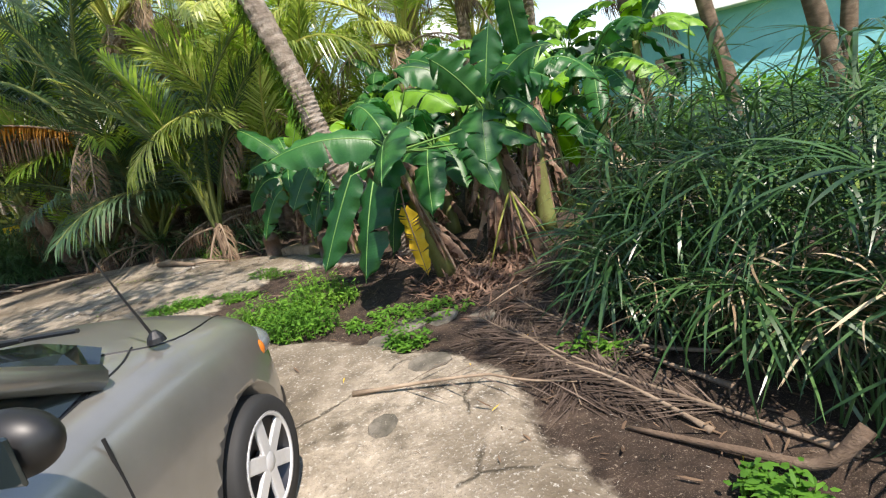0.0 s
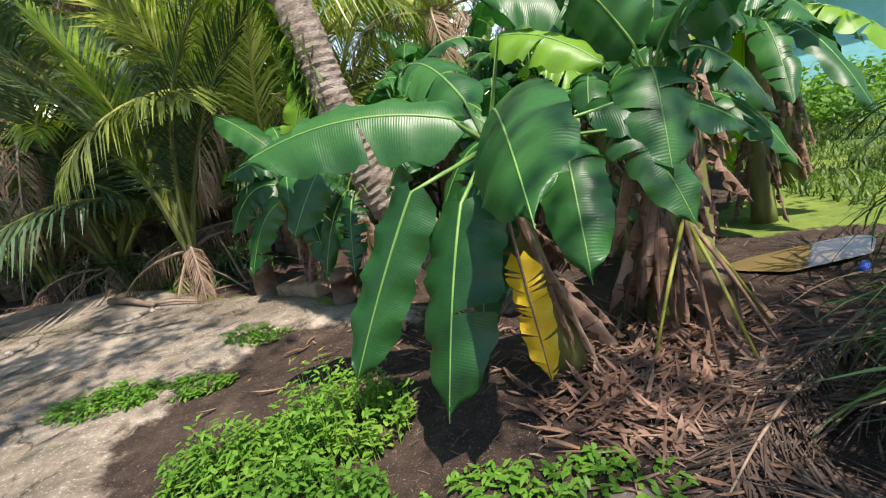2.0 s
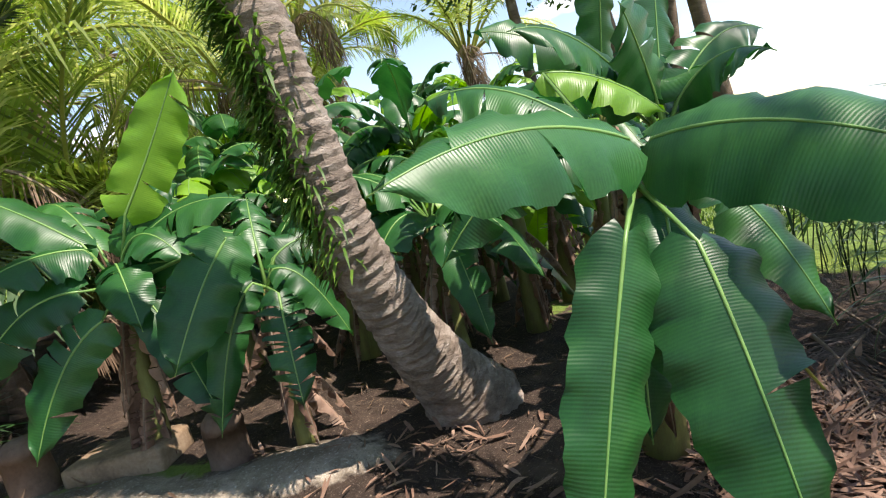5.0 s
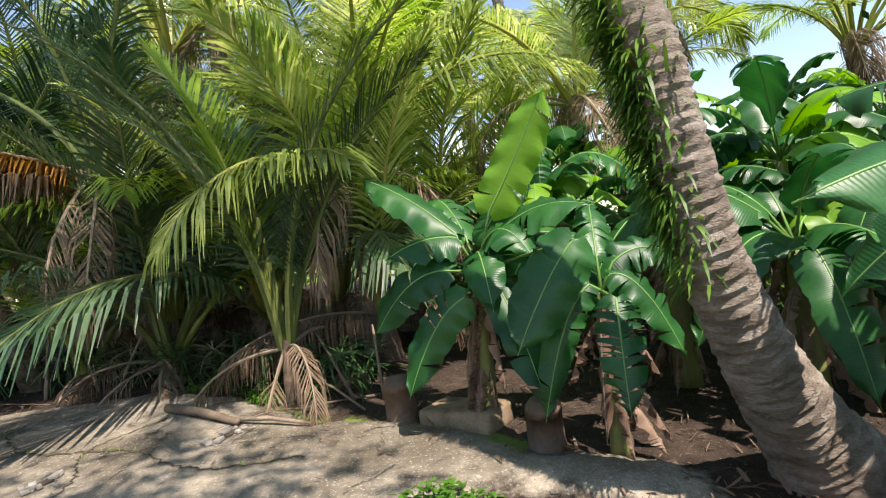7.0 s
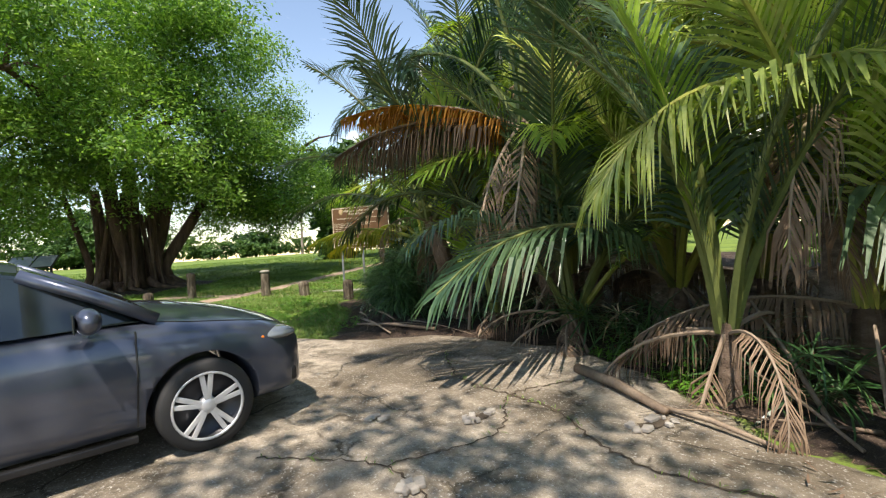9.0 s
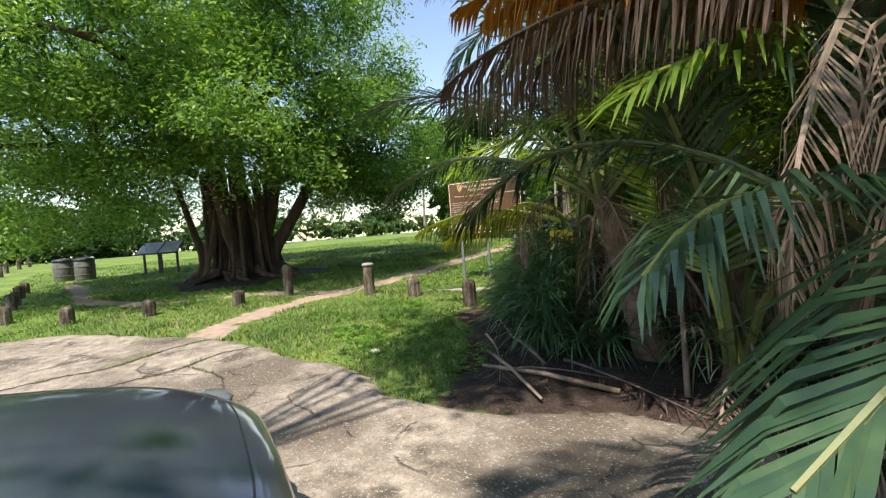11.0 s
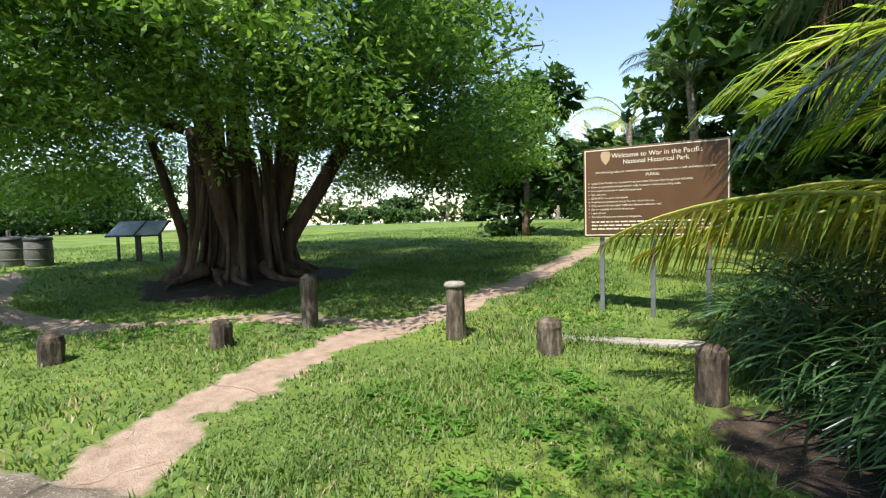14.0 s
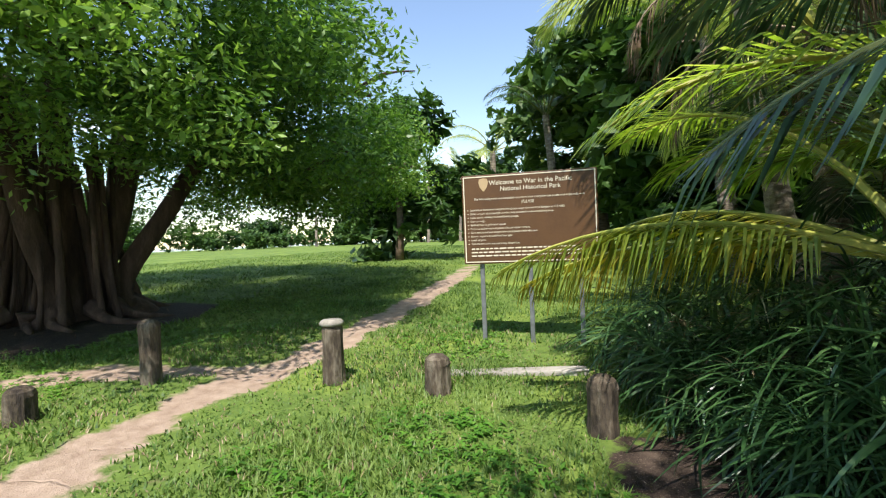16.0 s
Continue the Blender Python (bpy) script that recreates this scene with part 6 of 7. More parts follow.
        for yy in spec["handles"]:
            part("door_handle", box_bm(sd * (spec["side"] - 0.01), yy - 0.1, spec["belt"] - 0.12, sd * (spec["side"] + 0.022), yy + 0.1, spec["belt"] - 0.09, 0.01), paint, t)
    n0 = st[-1]
    part("grille", box_bm(-0.42, n0[0] - 0.12, 0.3, 0.42, n0[0] + 0.004, 0.5, 0.03), DARK, t)
    part("number_plate", box_bm(-0.16, n0[0] + 0.004, 0.4, 0.16, n0[0] + 0.02, 0.5), CREAM, t)
    for sd in (-1, 1):
        v, f = tube([(sd * 0.1, spec["cowl"][0], spec["cowl"][1]), (sd * 0.1 + 0.3, spec["cowl"][0] - 0.05, spec["cowl"][1] + 0.03), (sd * 0.1 + 0.55, spec["cowl"][0] - 0.12, spec["cowl"][1] + 0.05)], [0.012, 0.01, 0.008], 6)
        mesh("wiper", v, f, DARK, t)
    return t


BLUEGREY = surface("blue_grey_metallic", [(0.2, (0.06, 0.07, 0.1)), (0.8, (0.085, 0.098, 0.135))], 3, 400, 0.32, 0.02, 0.0005, metal=0.55, coat=1.0)
PEWTER = surface("pewter_metallic", [(0.2, (0.24, 0.235, 0.215)), (0.8, (0.33, 0.32, 0.295))], 3, 400, 0.28, 0.03, 0.0005, metal=0.6, coat=0.8)
SEDAN = {
    "body": [(-2.33, 0.62, 0.4, 0.85, 0.95), (-2.25, 0.8, 0.26, 0.98, 1.05), (-1.7, 0.89, 0.2, 1.02, 1.08), (-0.9, 0.9, 0.19, 0.97, 1.0), (0.0, 0.9, 0.19, 0.94, 0.98), (0.75, 0.9, 0.19, 0.94, 1.03), (1.15, 0.9, 0.19, 0.92, 1.02), (1.6, 0.89, 0.2, 0.87, 0.95), (1.95, 0.87, 0.2, 0.8, 0.87), (2.16, 0.8, 0.19, 0.72, 0.79), (2.3, 0.63, 0.19, 0.66, 0.71), (2.34, 0.45, 0.25, 0.6, 0.64)],
    "axles": (1.48, -1.22), "r": 0.318, "rim": 0.235, "tw": 0.84, "spokes": 5,
    "cabin": [(1.24, 0.74, 0.94, 0.68, 0.98), (0.55, 0.8, 0.95, 0.62, 1.33), (0.05, 0.81, 0.95, 0.6, 1.43), (-0.7, 0.81, 0.97, 0.6, 1.44), (-1.2, 0.8, 1.0, 0.58, 1.36), (-1.85, 0.74, 1.05, 0.66, 1.1)], "roof": (1, 4), "pillars": ((0, 1), (5, 4), (3, 3)),
    "mirror": (0.99, 0.84, 1.02), "mpaint": BLUEGREY, "lamp": (0.67, 2.02, 0.7, 0.17, 0.21, 0.052, 0.1, 0.15, 42), "seams": (1.06, -0.12), "side": 0.9, "belt": 0.9, "cowl": (1.2, 0.99), "lines": ([(0.72, 1.22), (0.74, 1.5), (0.68, 1.9), (0.5, 2.18)], [(0.0, 2.2), (0.3, 2.2), (0.5, 2.18)]), "handles": (0.1, -0.85)}
car("sedan_car", -7.92, 4.76, -9.0, SEDAN, "blue-grey metallic sedan parked on the concrete drive", BLUEGREY)
COUPE = {
    "body": [(-2.0, 0.6, 0.4, 0.8, 0.9), (-1.9, 0.78, 0.25, 0.95, 1.0), (-1.2, 0.84, 0.2, 0.96, 1.0), (-0.4, 0.845, 0.2, 0.94, 0.98), (0.35, 0.845, 0.2, 0.99, 1.1), (0.7, 0.845, 0.2, 0.99, 1.11), (1.1, 0.85, 0.2, 0.98, 1.1), (1.5, 0.84, 0.2, 0.94, 1.06), (1.78, 0.79, 0.2, 0.85, 0.95), (1.95, 0.66, 0.22, 0.68, 0.72), (2.02, 0.52, 0.3, 0.56, 0.58)],
    "axles": (1.32, -1.2), "r": 0.3, "rim": 0.215, "tw": 0.79, "spokes": 6,
    "cabin": [(1.05, 0.55, 1.06, 0.46, 1.115), (0.85, 0.68, 1.03, 0.6, 1.16), (0.1, 0.75, 0.95, 0.58, 1.44), (-0.4, 0.75, 0.95, 0.56, 1.44), (-1.0, 0.75, 0.97, 0.56, 1.42), (-1.75, 0.68, 1.0, 0.6, 1.05)], "roof": (2, 4), "pillars": ((1, 2), (5, 4)),
    "mirror": (0.9, 0.36, 1.12), "mpaint": DARK, "lamp": (0.64, 1.74, 0.7, 0.17, 0.15, 0.09, 0.11, 0.09, 38), "seams": (0.62,), "side": 0.845, "belt": 0.93, "cowl": (1.0, 1.14), "lines": ([(0.45, 0.98), (0.66, 1.15), (0.69, 1.4), (0.6, 1.75)], [(0.0, 1.84), (0.35, 1.83), (0.6, 1.75)], [(0.7, 0.6), (0.66, 0.95), (0.6, 1.12)]), "handles": (0.0,)}
cc = car("compact_car", -2.0, 0.7, -5.0, COUPE, "dusty pewter-grey compact car with black mirror", PEWTER)
v, f = tube([(0.69, 1.14, 1.02), (0.66, 1.1, 1.2), (0.63, 1.06, 1.39)], [0.006, 0.004, 0.003], 6)
ant = mesh("antenna", v, f, DARK, cc)
part("antenna_base", lathe_bm([(0.035, 0.955), (0.03, 0.975), (0.012, 1.0)], 14), DARK, ant).location = (0.69, 1.14, 0.06)

# ---- ground cover ----
def weed_patch(x, y, rx, ry, n, label, seed, h=0.32, name="weed_clump"):
    rnd = random.Random(seed)
    t = thing(name, x, y, gh(x, y) - 0.02, label, "weeds", "weed clumps", kind="stuff")
    v, f = [], []
    o = np.array(t.location)
    for i in range(n):
        a, d = rnd.uniform(0, 6.28), math.sqrt(rnd.random())
        px, py = x + rx * d * math.cos(a), y + ry * d * math.sin(a)
        b = np.array([px, py, gh(px, py)]) - o
        hh = h * rnd.uniform(0.35, 1.1) * (1.1 - 0.6 * d)
        for k in range(7):
            aa = rnd.uniform(0, 6.28)
            p = b + np.array([rnd.uniform(-0.04, 0.04), rnd.uniform(-0.04, 0.04), hh * rnd.uniform(0.15, 1.15)])
            strap(v, f, p, (math.cos(aa), math.sin(aa), rnd.uniform(-0.1, 0.6)), (0, 0, 1), rnd.uniform(0.038, 0.078), rnd.uniform(0.009, 0.016), rnd.uniform(0.1, 0.7), 2)
        strap(v, f, b, (rnd.uniform(-0.15, 0.15), rnd.uniform(-0.15, 0.15), 1), (0, 1, 0), hh, 0.004, 0.0, 2)
    tagged(mesh("foliage", v, np.array(f), WEED, t), kind="stuff")


for i, (x, y, rx, ry, n, h) in enumerate(((-1.5, 4.95, 0.42, 0.35, 170, 0.5), (-2.05, 4.75, 0.34, 0.22, 110, 0.34), (-1.55, 4.3, 0.36, 0.25, 130, 0.36), (-0.52, 3.6, 0.16, 0.13, 40, 0.2), (0.75, 2.95, 0.2, 0.15, 35, 0.2), (1.0, 1.55, 0.14, 0.12, 30, 0.2), (-0.55, 4.2, 0.6, 0.25, 90, 0.1), (-3.45, 5.85, 0.45, 0.22, 120, 0.1), (-2.75, 5.9, 0.25, 0.15, 40, 0.1), (-2.6, 6.7, 0.3, 0.15, 40, 0.12), (-4.3, 9.2, 0.5, 0.3, 60, 0.25), (-5.2, 9.75, 0.4, 0.25, 50, 0.25))):
    weed_patch(x, y, rx, ry, n, "bright green leafy weeds growing through bare soil", 200 + i, h)


def grass_field(name, x0, x1, y0, y1, n, hmin, hmax, seed, label, w=0.006, mat=GRASS):
    rs = np.random.RandomState(seed)
    x, y = rs.uniform(x0, x1, n), rs.uniform(y0, y1, n)
    a, p, b = zones(x, y)
    dens = 0.55 + 0.45 * wob(x, y, 0.9)
    keep = (a < 0.02) & (p < 0.0) & (b < -0.02) & (rs.uniform(0, 1, n) < dens + 0.25)
    x, y = x[keep], y[keep]
    m = len(x)
    z = ghv(x, y) - 0.01
    an, le = rs.uniform(0, 6.28, m), rs.uniform(hmin, hmax, m) * (0.7 + 0.5 * np.clip(wob(x, y, 1.4), -0.5, 1))
    ti = rs.uniform(0.1, 0.85, m)
    base = np.stack([x, y, z], -1)
    d = np.stack([np.cos(an) * ti, np.sin(an) * ti, np.ones(m)], -1)
    s = np.stack([-np.sin(an), np.cos(an), np.zeros(m)], -1) * w * rs.uniform(0.6, 1.5, (m, 1))
    mid = base + d * le[:, None] * 0.55
    tip = base + d * le[:, None] * np.array([1.5, 1.5, 0.92])
    q = np.stack([base - s, base + s, mid + s * 0.8, mid - s * 0.8, mid - s * 0.8, mid + s * 0.8, tip + s * 0.1, tip - s * 0.1], 1).reshape(-1, 3)
    tagged(mesh(name, q, np.arange(m * 8).reshape(-1, 4), mat), label, "grass", kind="stuff")


grass_field("grass", -13.5, -8.6, 8.2, 12.6, 42000, 0.04, 0.12, 1, "bright uneven lawn grass beside the drive", 0.005)
grass_field("grass", -20, -12.5, 5.2, 17.5, 70000, 0.04, 0.11, 2, "bright lawn grass around posts and path", 0.007)
grass_field("grass", -34, -18, 4.5, 34, 70000, 0.05, 0.12, 3, "bright lawn grass beneath the banyan", 0.012)
grass_field("dry_grass", -17, -8.6, 6.5, 14, 16000, 0.03, 0.09, 6, "straw-coloured dead blades among the lawn grass", 0.005, SEDGE_DRY)
grass_field("grass", 3.5, 16, 6.5, 16, 26000, 0.08, 0.3, 4, "bright long grass before the teal house", 0.012)

# low bright broadleaf cover in the lawn
for i, (x, y, rx, ry) in enumerate(((-10.6, 9.2, 0.7, 0.5), (-9.9, 9.6, 0.6, 0.5), (-11.6, 9.3, 0.6, 0.35), (-14.2, 12.6, 0.9, 0.5), (-16.4, 8.6, 0.6, 0.9), (-17.6, 9.0, 1.0, 1.2), (-11.9, 10.3, 0.8, 0.5), (-13.0, 9.6, 0.6, 0.3), (-12.7, 10.7, 0.6, 0.4), (-10.9, 10.1, 0.5, 0.4), (-16.9, 11.3, 0.9, 0.8), (-14.6, 13.6, 0.8, 0.8), (-18.6, 13.5, 1.4, 1.4))):
    weed_patch(x, y, rx, ry, 90, "low green broadleaf cover in the lawn", 230 + i, 0.09)

# ---- dead fronds, stalks and litter ----
def fallen_frond(x0, y0, x1, y1, n, ll, label, seed, thick=0.015, lift=0.05):
    rnd = random.Random(seed)
    z0, z1 = gh(x0, y0), gh(x1, y1)
    t = thing("fallen_frond", x0, y0, z0, label, "dead palm frond", "fallen fronds")
    L = math.hypot(x1 - x0, y1 - y0)
    pts = []
    for i in range(13):
        u = i / 12
        x, y = x0 + (x1 - x0) * u + 0.06 * L * math.sin(u * 3.1) * (1 if seed % 2 else -1), y0 + (y1 - y0) * u
        pts.append(np.array([x, y, gh(x, y) + thick + lift * math.sin(u * 3.1)]))
    v, f = tube([p - np.array([x0, y0, z0]) for p in pts], [thick * (1.5 if i == 0 else 1 - 0.065 * i) for i in range(13)], 7)
    mesh("stalk", v, f, STEM_DRY, t, smooth=True)
    v, f = [], []
    for k in range(n):
        u = 0.18 + 0.82 * k / n
        q = u * 12
        i = min(11, int(q))
        p = pts[i] + (pts[i + 1] - pts[i]) * (q - i) - np.array([x0, y0, z0])
        d = (pts[i + 1] - pts[i])
        d /= np.linalg.norm(d)
        for sg in (-1, 1):
            a = radians(rnd.uniform(18, 48))
            s = np.array([-d[1], d[0], 0]) * sg
            strap(v, f, p, d * math.cos(a) + s * math.sin(a) + np.array([0, 0, rnd.uniform(-0.02, 0.12)]), (0, 0, 1), ll * rnd.uniform(0.6, 1.1), 0.0055, rnd.uniform(0.05, 0.16), 2)
    tagged(mesh("leaflet_mass", v, np.array(f), PALM_DARKDRY, t, "grey-brown dry leaflets"), kind="stuff")


PALM_DARKDRY = surface("grey_dry_leaflet", [(0.1, (0.03, 0.02, 0.014)), (0.5, (0.07, 0.048, 0.036)), (0.9, (0.15, 0.11, 0.085))], 2, 20, 0.85, 0.1, 0.003, rand=0.4)
for i, (a, b, c, d, n) in enumerate(((1.45, 1.7, 0.1, 3.9, 70), (-0.85, 2.9, 0.75, 2.55, 6), (1.3, 2.3, 0.35, 4.6, 60), (1.9, 4.4, 0.25, 4.35, 60), (2.2, 4.9, 0.55, 4.9, 60), (1.0, 2.0, 0.2, 3.2, 50), (2.6, 5.4, 1.2, 4.3, 50), (2.0, 3.6, 0.5, 3.4, 55), (-9.1, 9.7, -8.0, 10.2, 30), (-9.7, 10.5, -8.6, 9.7, 30), (-8.9, 10.3, -7.3, 9.9, 30), (-3.2, 8.9, -4.5, 8.35, 14), (-10.6, 11.0, -9.1, 10.1, 40), (-10.2, 10.4, -8.9, 9.4, 30), (1.6, 2.6, 0.0, 3.5, 60), (1.9, 3.1, 0.3, 4.1, 60), (1.4, 4.9, 0.1, 4.0, 50), (2.3, 4.2, 0.8, 3.7, 60), (0.9, 3.9, 0.5, 2.4, 60), (1.7, 5.2, 0.4, 4.5, 50), (0.3, 3.6, 0.9, 2.2, 45))):
    fallen_frond(a, b, c, d, n, 0.42, "dry grey-brown palm frond lying on the soil", 400 + i)
# thick frond foot curling up at the path's edge
t = thing("frond_foot", 1.0, 1.8, gh(1.0, 1.8), "thick brown curled foot of a dead frond", "dead palm frond")
v, f = tube(curve_pts([(-0.35, 0.35, 0.03), (0.0, 0.02, 0.05), (0.22, -0.18, 0.07), (0.38, -0.22, 0.22)], 12), [0.012 + 0.0018 * i for i in range(12)], 9)
mesh("stalk", v, f, BARK_DARK, t, smooth=True)


def stick(x0, y0, h0, x1, y1, h1, r, label, mat=STEM_DRY):
    t = thing("dead_stalk", x0, y0, gh(x0, y0), label, "stick", "dead stalks")
    a, b = Vector((0, 0, h0)), Vector((x1 - x0, y1 - y0, gh(x1, y1) + h1 - gh(x0, y0)))
    v, f = tube([a, (a + b) / 2 + Vector((0, 0, 0.03)), b], [r, r * 0.9, r * 0.6], 7)
    mesh("stalk", v, f, mat, t, smooth=True)


for a in ((-3.45, 8.85, 0.0, -4.0, 9.6, 0.75, 0.02), (-3.15, 8.8, 0.0, -3.2, 9.1, 0.7, 0.018), (-5.6, 9.75, 0.0, -6.1, 10.2, 0.5, 0.022), (-7.0, 10.3, 0.02, -7.6, 10.9, 0.8, 0.02), (-8.0, 9.9, 0.03, -9.3, 9.55, 0.05, 0.025), (-7.6, 10.2, 0.02, -8.2, 11.3, 1.2, 0.025), (-6.7, 10.2, 0.0, -6.4, 10.7, 0.9, 0.02), (-4.5, 8.4, 0.03, -3.7, 8.1, 0.03, 0.022), (-5.4, 9.0, 0.03, -4.4, 8.3, 0.04, 0.05), (-3.3, 8.5, 0.02, -3.9, 8.9, 0.3, 0.014), (-9.6, 9.9, 0.04, -8.3, 9.3, 0.05, 0.02), (-9.9, 10.5, 0.05, -8.8, 9.9, 0.1, 0.022)):
    stick(*a, "dry grey-brown frond stalk leaning under the palms")


def litter(name, spots, size, mat, label, seed, curl=0.5):
    """Scattered dead leaves, too many to count."""
    rnd = random.Random(seed)
    v, f = [], []
    for x, y, rx, ry, n in spots:
        for i in range(n):
            px, py = x + rnd.gauss(0, rx), y + rnd.gauss(0, ry)
            a = rnd.uniform(0, 6.28)
            s = size * rnd.uniform(0.5, 1.5)
            strap(v, f, (px, py, gh(px, py) + rnd.uniform(0.004, 0.03)), (math.cos(a), math.sin(a), rnd.uniform(0.0, curl)), (0, 0, 1), s, s * rnd.uniform(0.03, 0.11), rnd.uniform(-0.5, 0.7), 3)
    tagged(mesh(name, v, np.array(f), mat), label, "leaf litter", kind="stuff")


litter("leaf_litter", [(0.35, 5.0, 0.4, 0.3, 520), (0.1, 4.7, 0.25, 0.2, 260), (0.75, 5.25, 0.3, 0.25, 420), (0.3, 4.6, 0.3, 0.25, 200), (-1.0, 6.2, 0.6, 0.4, 160), (1.4, 5.2, 0.6, 0.6, 120)], 0.14, BANANA_DRY, "dead brown banana leaves littering the soil", 500)
litter("leaf_litter", [(0.4, 7.6, 1.2, 0.6, 300), (-1.7, 8.3, 0.7, 0.4, 160), (-6, 10.2, 2.0, 0.3, 260), (-9.3, 10.1, 0.7, 0.6, 260), (1.2, 3.2, 0.7, 1.2, 420), (-0.5, 5.6, 1.2, 0.8, 300), (-20.5, 10.2, 1.8, 1.8, 300), (-3.3, 7.9, 0.5, 0.3, 70)], 0.07, PALM_DRY, "small dry leaf scraps on the soil", 501)
litter("leaf_litter", [(-5.5, 7.5, 3.0, 1.5, 140), (-12.5, 8.2, 1.5, 0.5, 80), (-1.2, 3.3, 0.6, 0.7, 60)], 0.03, PALM_DRY, "tiny leaf scraps on the concrete", 502)
litter("leaf_litter", [(0.3, 3.4, 0.6, 0.5, 7), (1.0, 1.7, 0.2, 0.3, 4), (-2.2, 5.7, 0.3, 0.3, 3)], 0.06, BANANA_YELLOW, "fallen yellow leaves", 503)
litter("pebbles", [(-0.1, 2.2, 0.4, 0.6, 900), (-0.5, 2.4, 0.35, 0.7, 400), (-0.4, 4.6, 0.5, 0.4, 260), (-3.0, 6.4, 0.6, 0.4, 120)], 0.014, CONC, "pale gravel grit worked out of the drive", 504, 0.2)
# broken kerb slabs set in the soil
for i, (x, y, s) in enumerate(((-0.55, 4.0, 0.16), (-0.2, 4.05, 0.14), (0.15, 3.95, 0.12), (-0.75, 3.75, 0.13), (-0.35, 3.15, 0.13), (-0.6, 2.5, 0.09))):
    t = thing("stone_slab", x, y, gh(x, y) - 0.02, "flat worn grey stone sunk in the soil", "stone", "flat stones", i * 50)
    bm = lathe_bm([(s, 0), (s * 1.02, 0.02), (s * 0.9, 0.034), (s * 0.4, 0.037)], 9)
    for q in bm.verts:
        q.co.x *= 1.25
        q.co += Vector((random.Random(i).uniform(-0.02, 0.02), 0.03 * math.sin(7 * q.co.x + i), 0))
    part("stone", bm, STONE, t)
# drink can and scrap of plastic in the soil
BLUE = plain("blue_plastic", (0.03, 0.1, 0.5), 0.35)
t = thing("drink_can", 2.2, 5.75, gh(2.2, 5.75) + 0.035, "crushed blue drink can on the soil", "litter", rz=40)
part("can", lathe_bm([(0.026, -0.06), (0.033, -0.052), (0.03, 0.0), (0.033, 0.052), (0.026, 0.06)], 16, "X"), BLUE, t, smooth=True)
t = thing("paper_scrap", -10.62, 9.07, gh(-10.62, 9.07) + 0.01, "crumpled pale scrap of paper on grass", "litter", rz=20)
bm = bmesh.new()
bmesh.ops.create_icosphere(bm, subdivisions=2, radius=0.07)
rc = random.Random(3)
for q in bm.verts:
    q.co = Vector((q.co.x, q.co.y * 0.7, q.co.z * 0.4)) * rc.uniform(0.7, 1.2) + Vector((0, 0, 0.02))
part("scrap", bm, CREAM, t)

# broken leaf stalks splayed against the bollard
for i, (dx, dy) in enumerate(((-0.42, -0.3), (-0.15, -0.5), (0.05, -0.55), (0.25, -0.45), (0.4, -0.15), (0.3, -0.3))):
    stick(0.78, 5.4, 0.78, 0.78 + dx, 5.4 + dy, 0.02, 0.014, "dry yellow-brown banana leaf stalk", BANANA_DRY if i % 2 else RACHIS)

# shallow muddy puddle
MUD = plain("muddy_water", (0.16, 0.12, 0.05), 0.05, 0.0, 0.7)
pv = [(2.1 + 0.55 * math.cos(a) * (1 + 0.2 * math.sin(3 * a)), 6.15 + 0.3 * math.sin(a) * (1 + 0.25 * math.cos(2 * a)), gh(2.1, 6.15) + 0.035) for a in [i * math.pi / 14 for i in range(28)]]
tagged(mesh("puddle", pv, [tuple(range(28))], MUD), "shallow muddy puddle in the soil", "puddle")

# long cracks in the drive, filled with soil and tufts
SOIL = surface("crack_soil", [(0.2, (0.03, 0.022, 0.015)), (0.8, (0.1, 0.075, 0.05))], 8, 60, 0.95, 0.6, 0.01)


def crack(ctrl, width, tufts, seed):
    rnd = random.Random(seed)
    pts = curve_pts([(x, y, 0) for x, y in ctrl], 16 * len(ctrl))
    t = thing("drive_crack", ctrl[0][0], ctrl[0][1], gh(*ctrl[0]), "long soil-filled crack in the concrete with grass tufts", "crack", "cracks in the drive", kind="structure")
    o = np.array(t.location)
    v, f, bv, bf = [], [], [], []
    for i, p in enumerate(pts):
        d = pts[min(i + 1, len(pts) - 1)] - pts[max(i - 1, 0)]
        sd = np.array([-d[1], d[0], 0]) / (np.linalg.norm(d) + 1e-9)
        p = p + sd * rnd.uniform(-0.02, 0.02)
        for k in (-1, 1):
            q = p + sd * k * width * rnd.uniform(0.25, 1.2)
            v.append((q[0] - o[0], q[1] - o[1], gh(q[0], q[1]) + 0.006 - o[2]))
        if i:
            f.append((2 * i - 2, 2 * i - 1, 2 * i + 1, 2 * i))
        for k in range(rnd.randint(0, tufts) if wob(p[0], p[1], 3.0) > -0.15 else 0):
            a = rnd.uniform(0, 6.28)
            strap(bv, bf, (p[0] + rnd.uniform(-0.03, 0.03) - o[0], p[1] + rnd.uniform(-0.03, 0.03) - o[1], gh(p[0], p[1]) - o[2]), (math.cos(a), math.sin(a), rnd.uniform(0.2, 1.6)), (0, 0, 1), rnd.uniform(0.03, 0.09), 0.004, rnd.uniform(0.1, 0.5), 2)
    mesh("soil", v, f, SOIL, t)
    if bf:
        tagged(mesh("tuft", bv, np.array(bf), GRASS, t), kind="stuff")


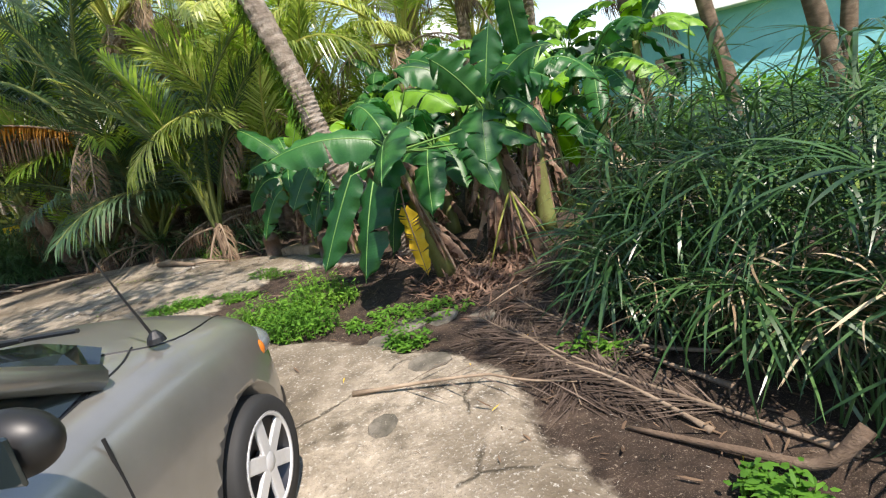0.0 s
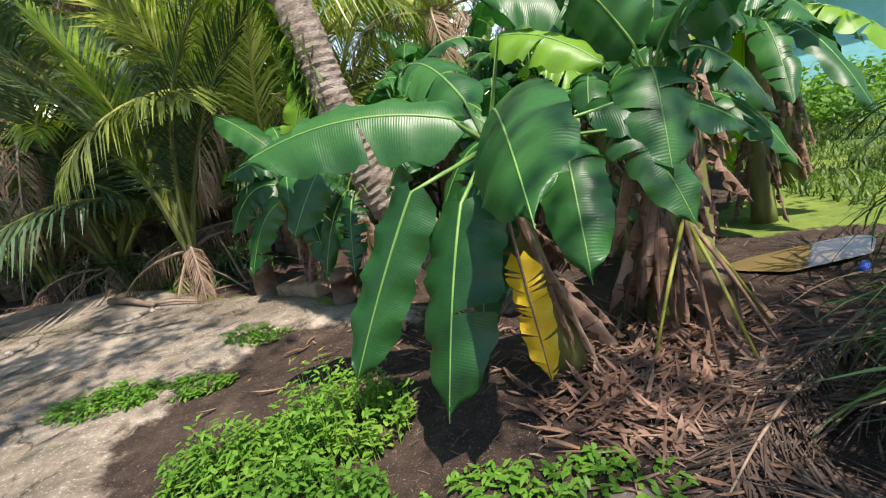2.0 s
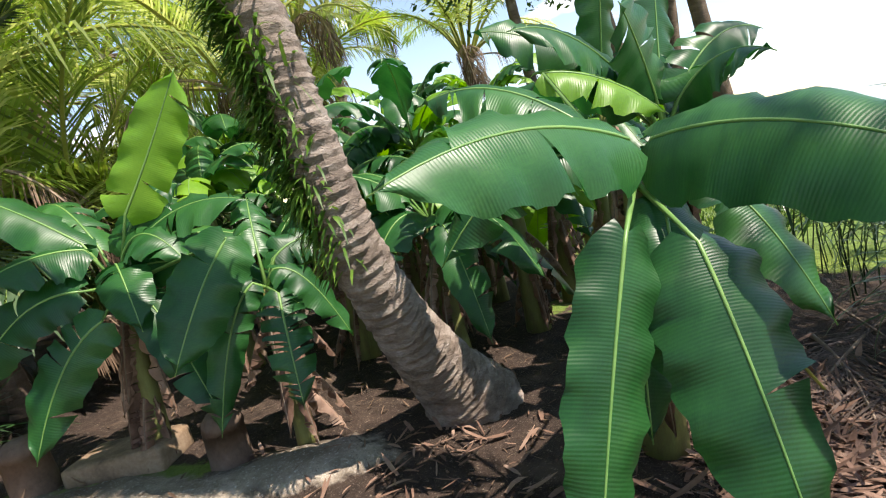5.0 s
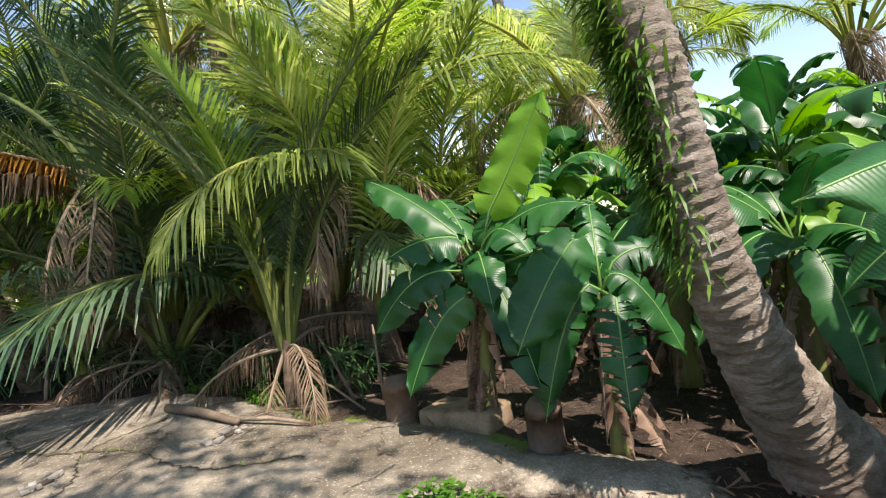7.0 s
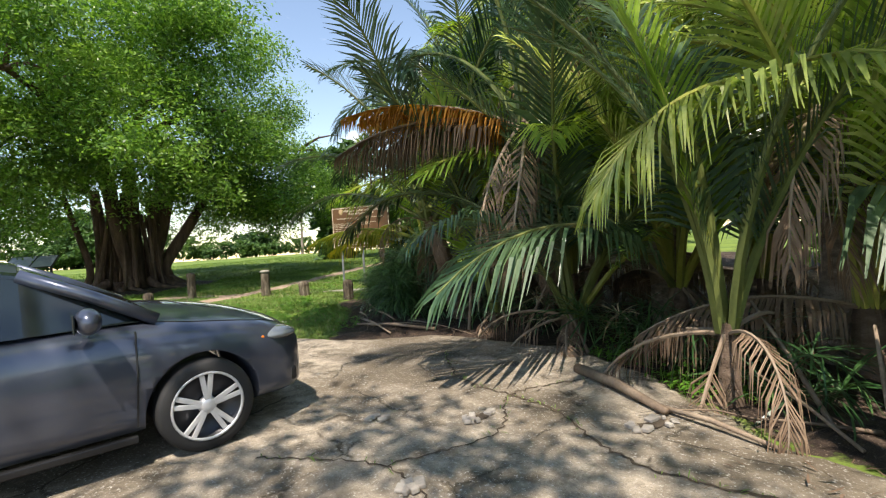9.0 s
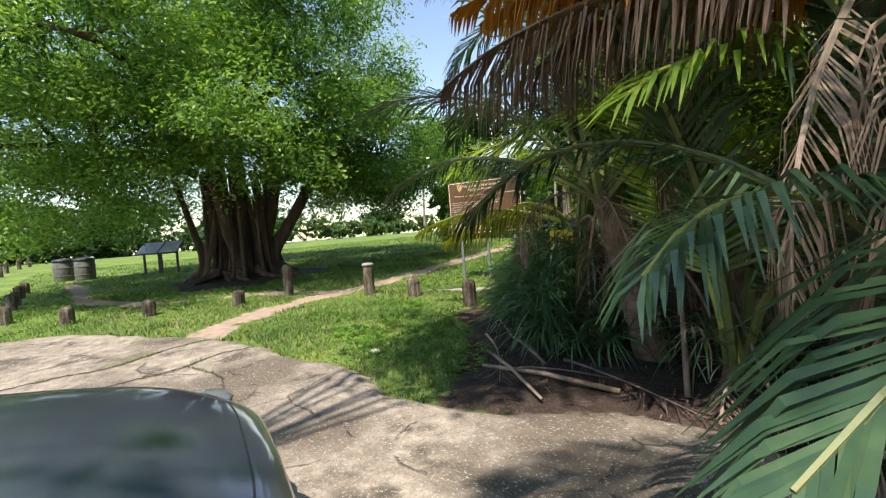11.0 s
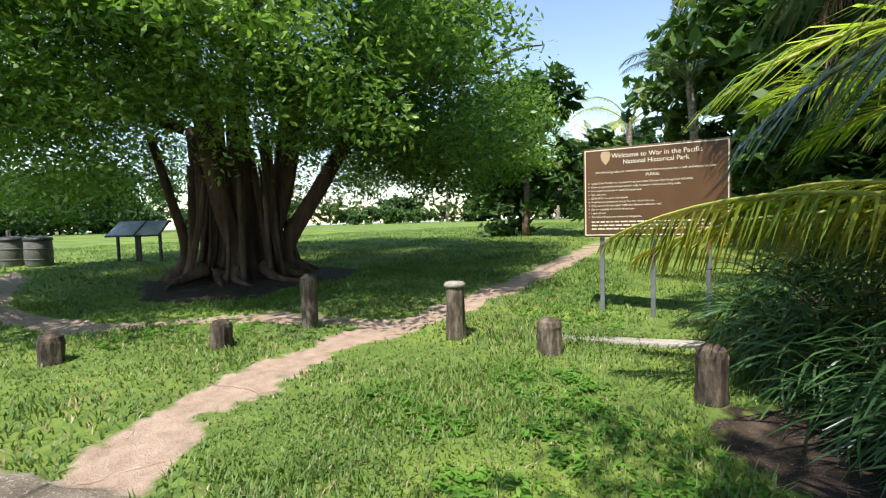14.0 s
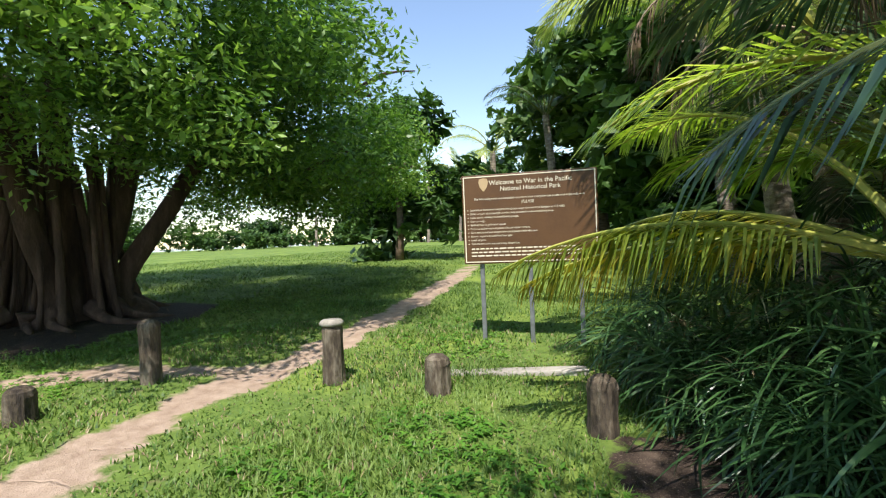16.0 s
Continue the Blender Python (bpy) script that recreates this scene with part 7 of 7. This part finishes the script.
for i, (c, w, n) in enumerate((([(-12.3, 5.2), (-12.4, 6.1), (-12.34, 6.5), (-12.53, 6.91), (-12.71, 7.28), (-12.85, 7.81)], 0.022, 8), ([(-11.5, 5.4), (-11.56, 6.32), (-11.63, 7.0), (-11.7, 7.3), (-11.9, 7.64), (-11.93, 8.1)], 0.02, 6), ([(-11.72, 7.26), (-11.36, 7.4), (-10.92, 7.48), (-10.2, 7.3)], 0.012, 2),
                             ([(-7.0, 8.9), (-6.2, 8.2), (-5.2, 8.0), (-4.4, 7.5), (-3.6, 7.5)], 0.016, 3), ([(-6.4, 6.2), (-5.6, 6.6), (-4.8, 6.4), (-4.0, 6.8)], 0.01, 1), ([(-5.6, 6.6), (-5.3, 7.4), (-5.6, 8.1), (-5.2, 8.9)], 0.009, 1), ([(-4.8, 6.4), (-4.5, 5.7), (-4.9, 5.2)], 0.009, 1))):
    crack(c, w, n, 600 + i)


def pothole(x, y, rx, ry, seed):
    """Shallow broken hole: dark soil in a ragged rim of chipped concrete."""
    rnd = random.Random(seed)
    t = thing("pothole", x, y, gh(x, y), "ragged dark hole broken into the concrete drive", "pothole", "holes in the drive", rnd.uniform(0, 360), kind="structure")
    v, f = [(0, 0, 0.008)], []
    for k in range(18):
        a, q = k / 18 * 6.283, rnd.uniform(0.6, 1.15)
        v.append((rx * q * math.cos(a), ry * q * math.sin(a), gh(x, y) - t.location.z + 0.008))
    f = [(0, 1 + k, 1 + (k + 1) % 18) for k in range(18)]
    mesh("soil", v, f, SOIL, t)
    for k in range(9):
        a, q = rnd.uniform(0, 6.283), rnd.uniform(0.9, 1.3)
        w = rnd.uniform(0.02, 0.05)
        bm = box_bm(-w, -w * 0.7, 0, w, w * 0.7, rnd.uniform(0.015, 0.035), 0.006, 1)
        bmesh.ops.transform(bm, matrix=pose(rx * q * math.cos(a), ry * q * math.sin(a), 0.002, rnd.uniform(-8, 8), rnd.uniform(-8, 8), rnd.uniform(0, 90)), verts=bm.verts)
        part("chip", bm, CONC, t)


for i, (x, y, rx, ry) in enumerate(((-4.45, 8.1, 0.16, 0.07), (-5.55, 7.55, 0.12, 0.06), (-5.3, 6.5, 0.07, 0.04), (-6.2, 7.1, 0.06, 0.03))):
    pothole(x, y, rx, ry, 700 + i)
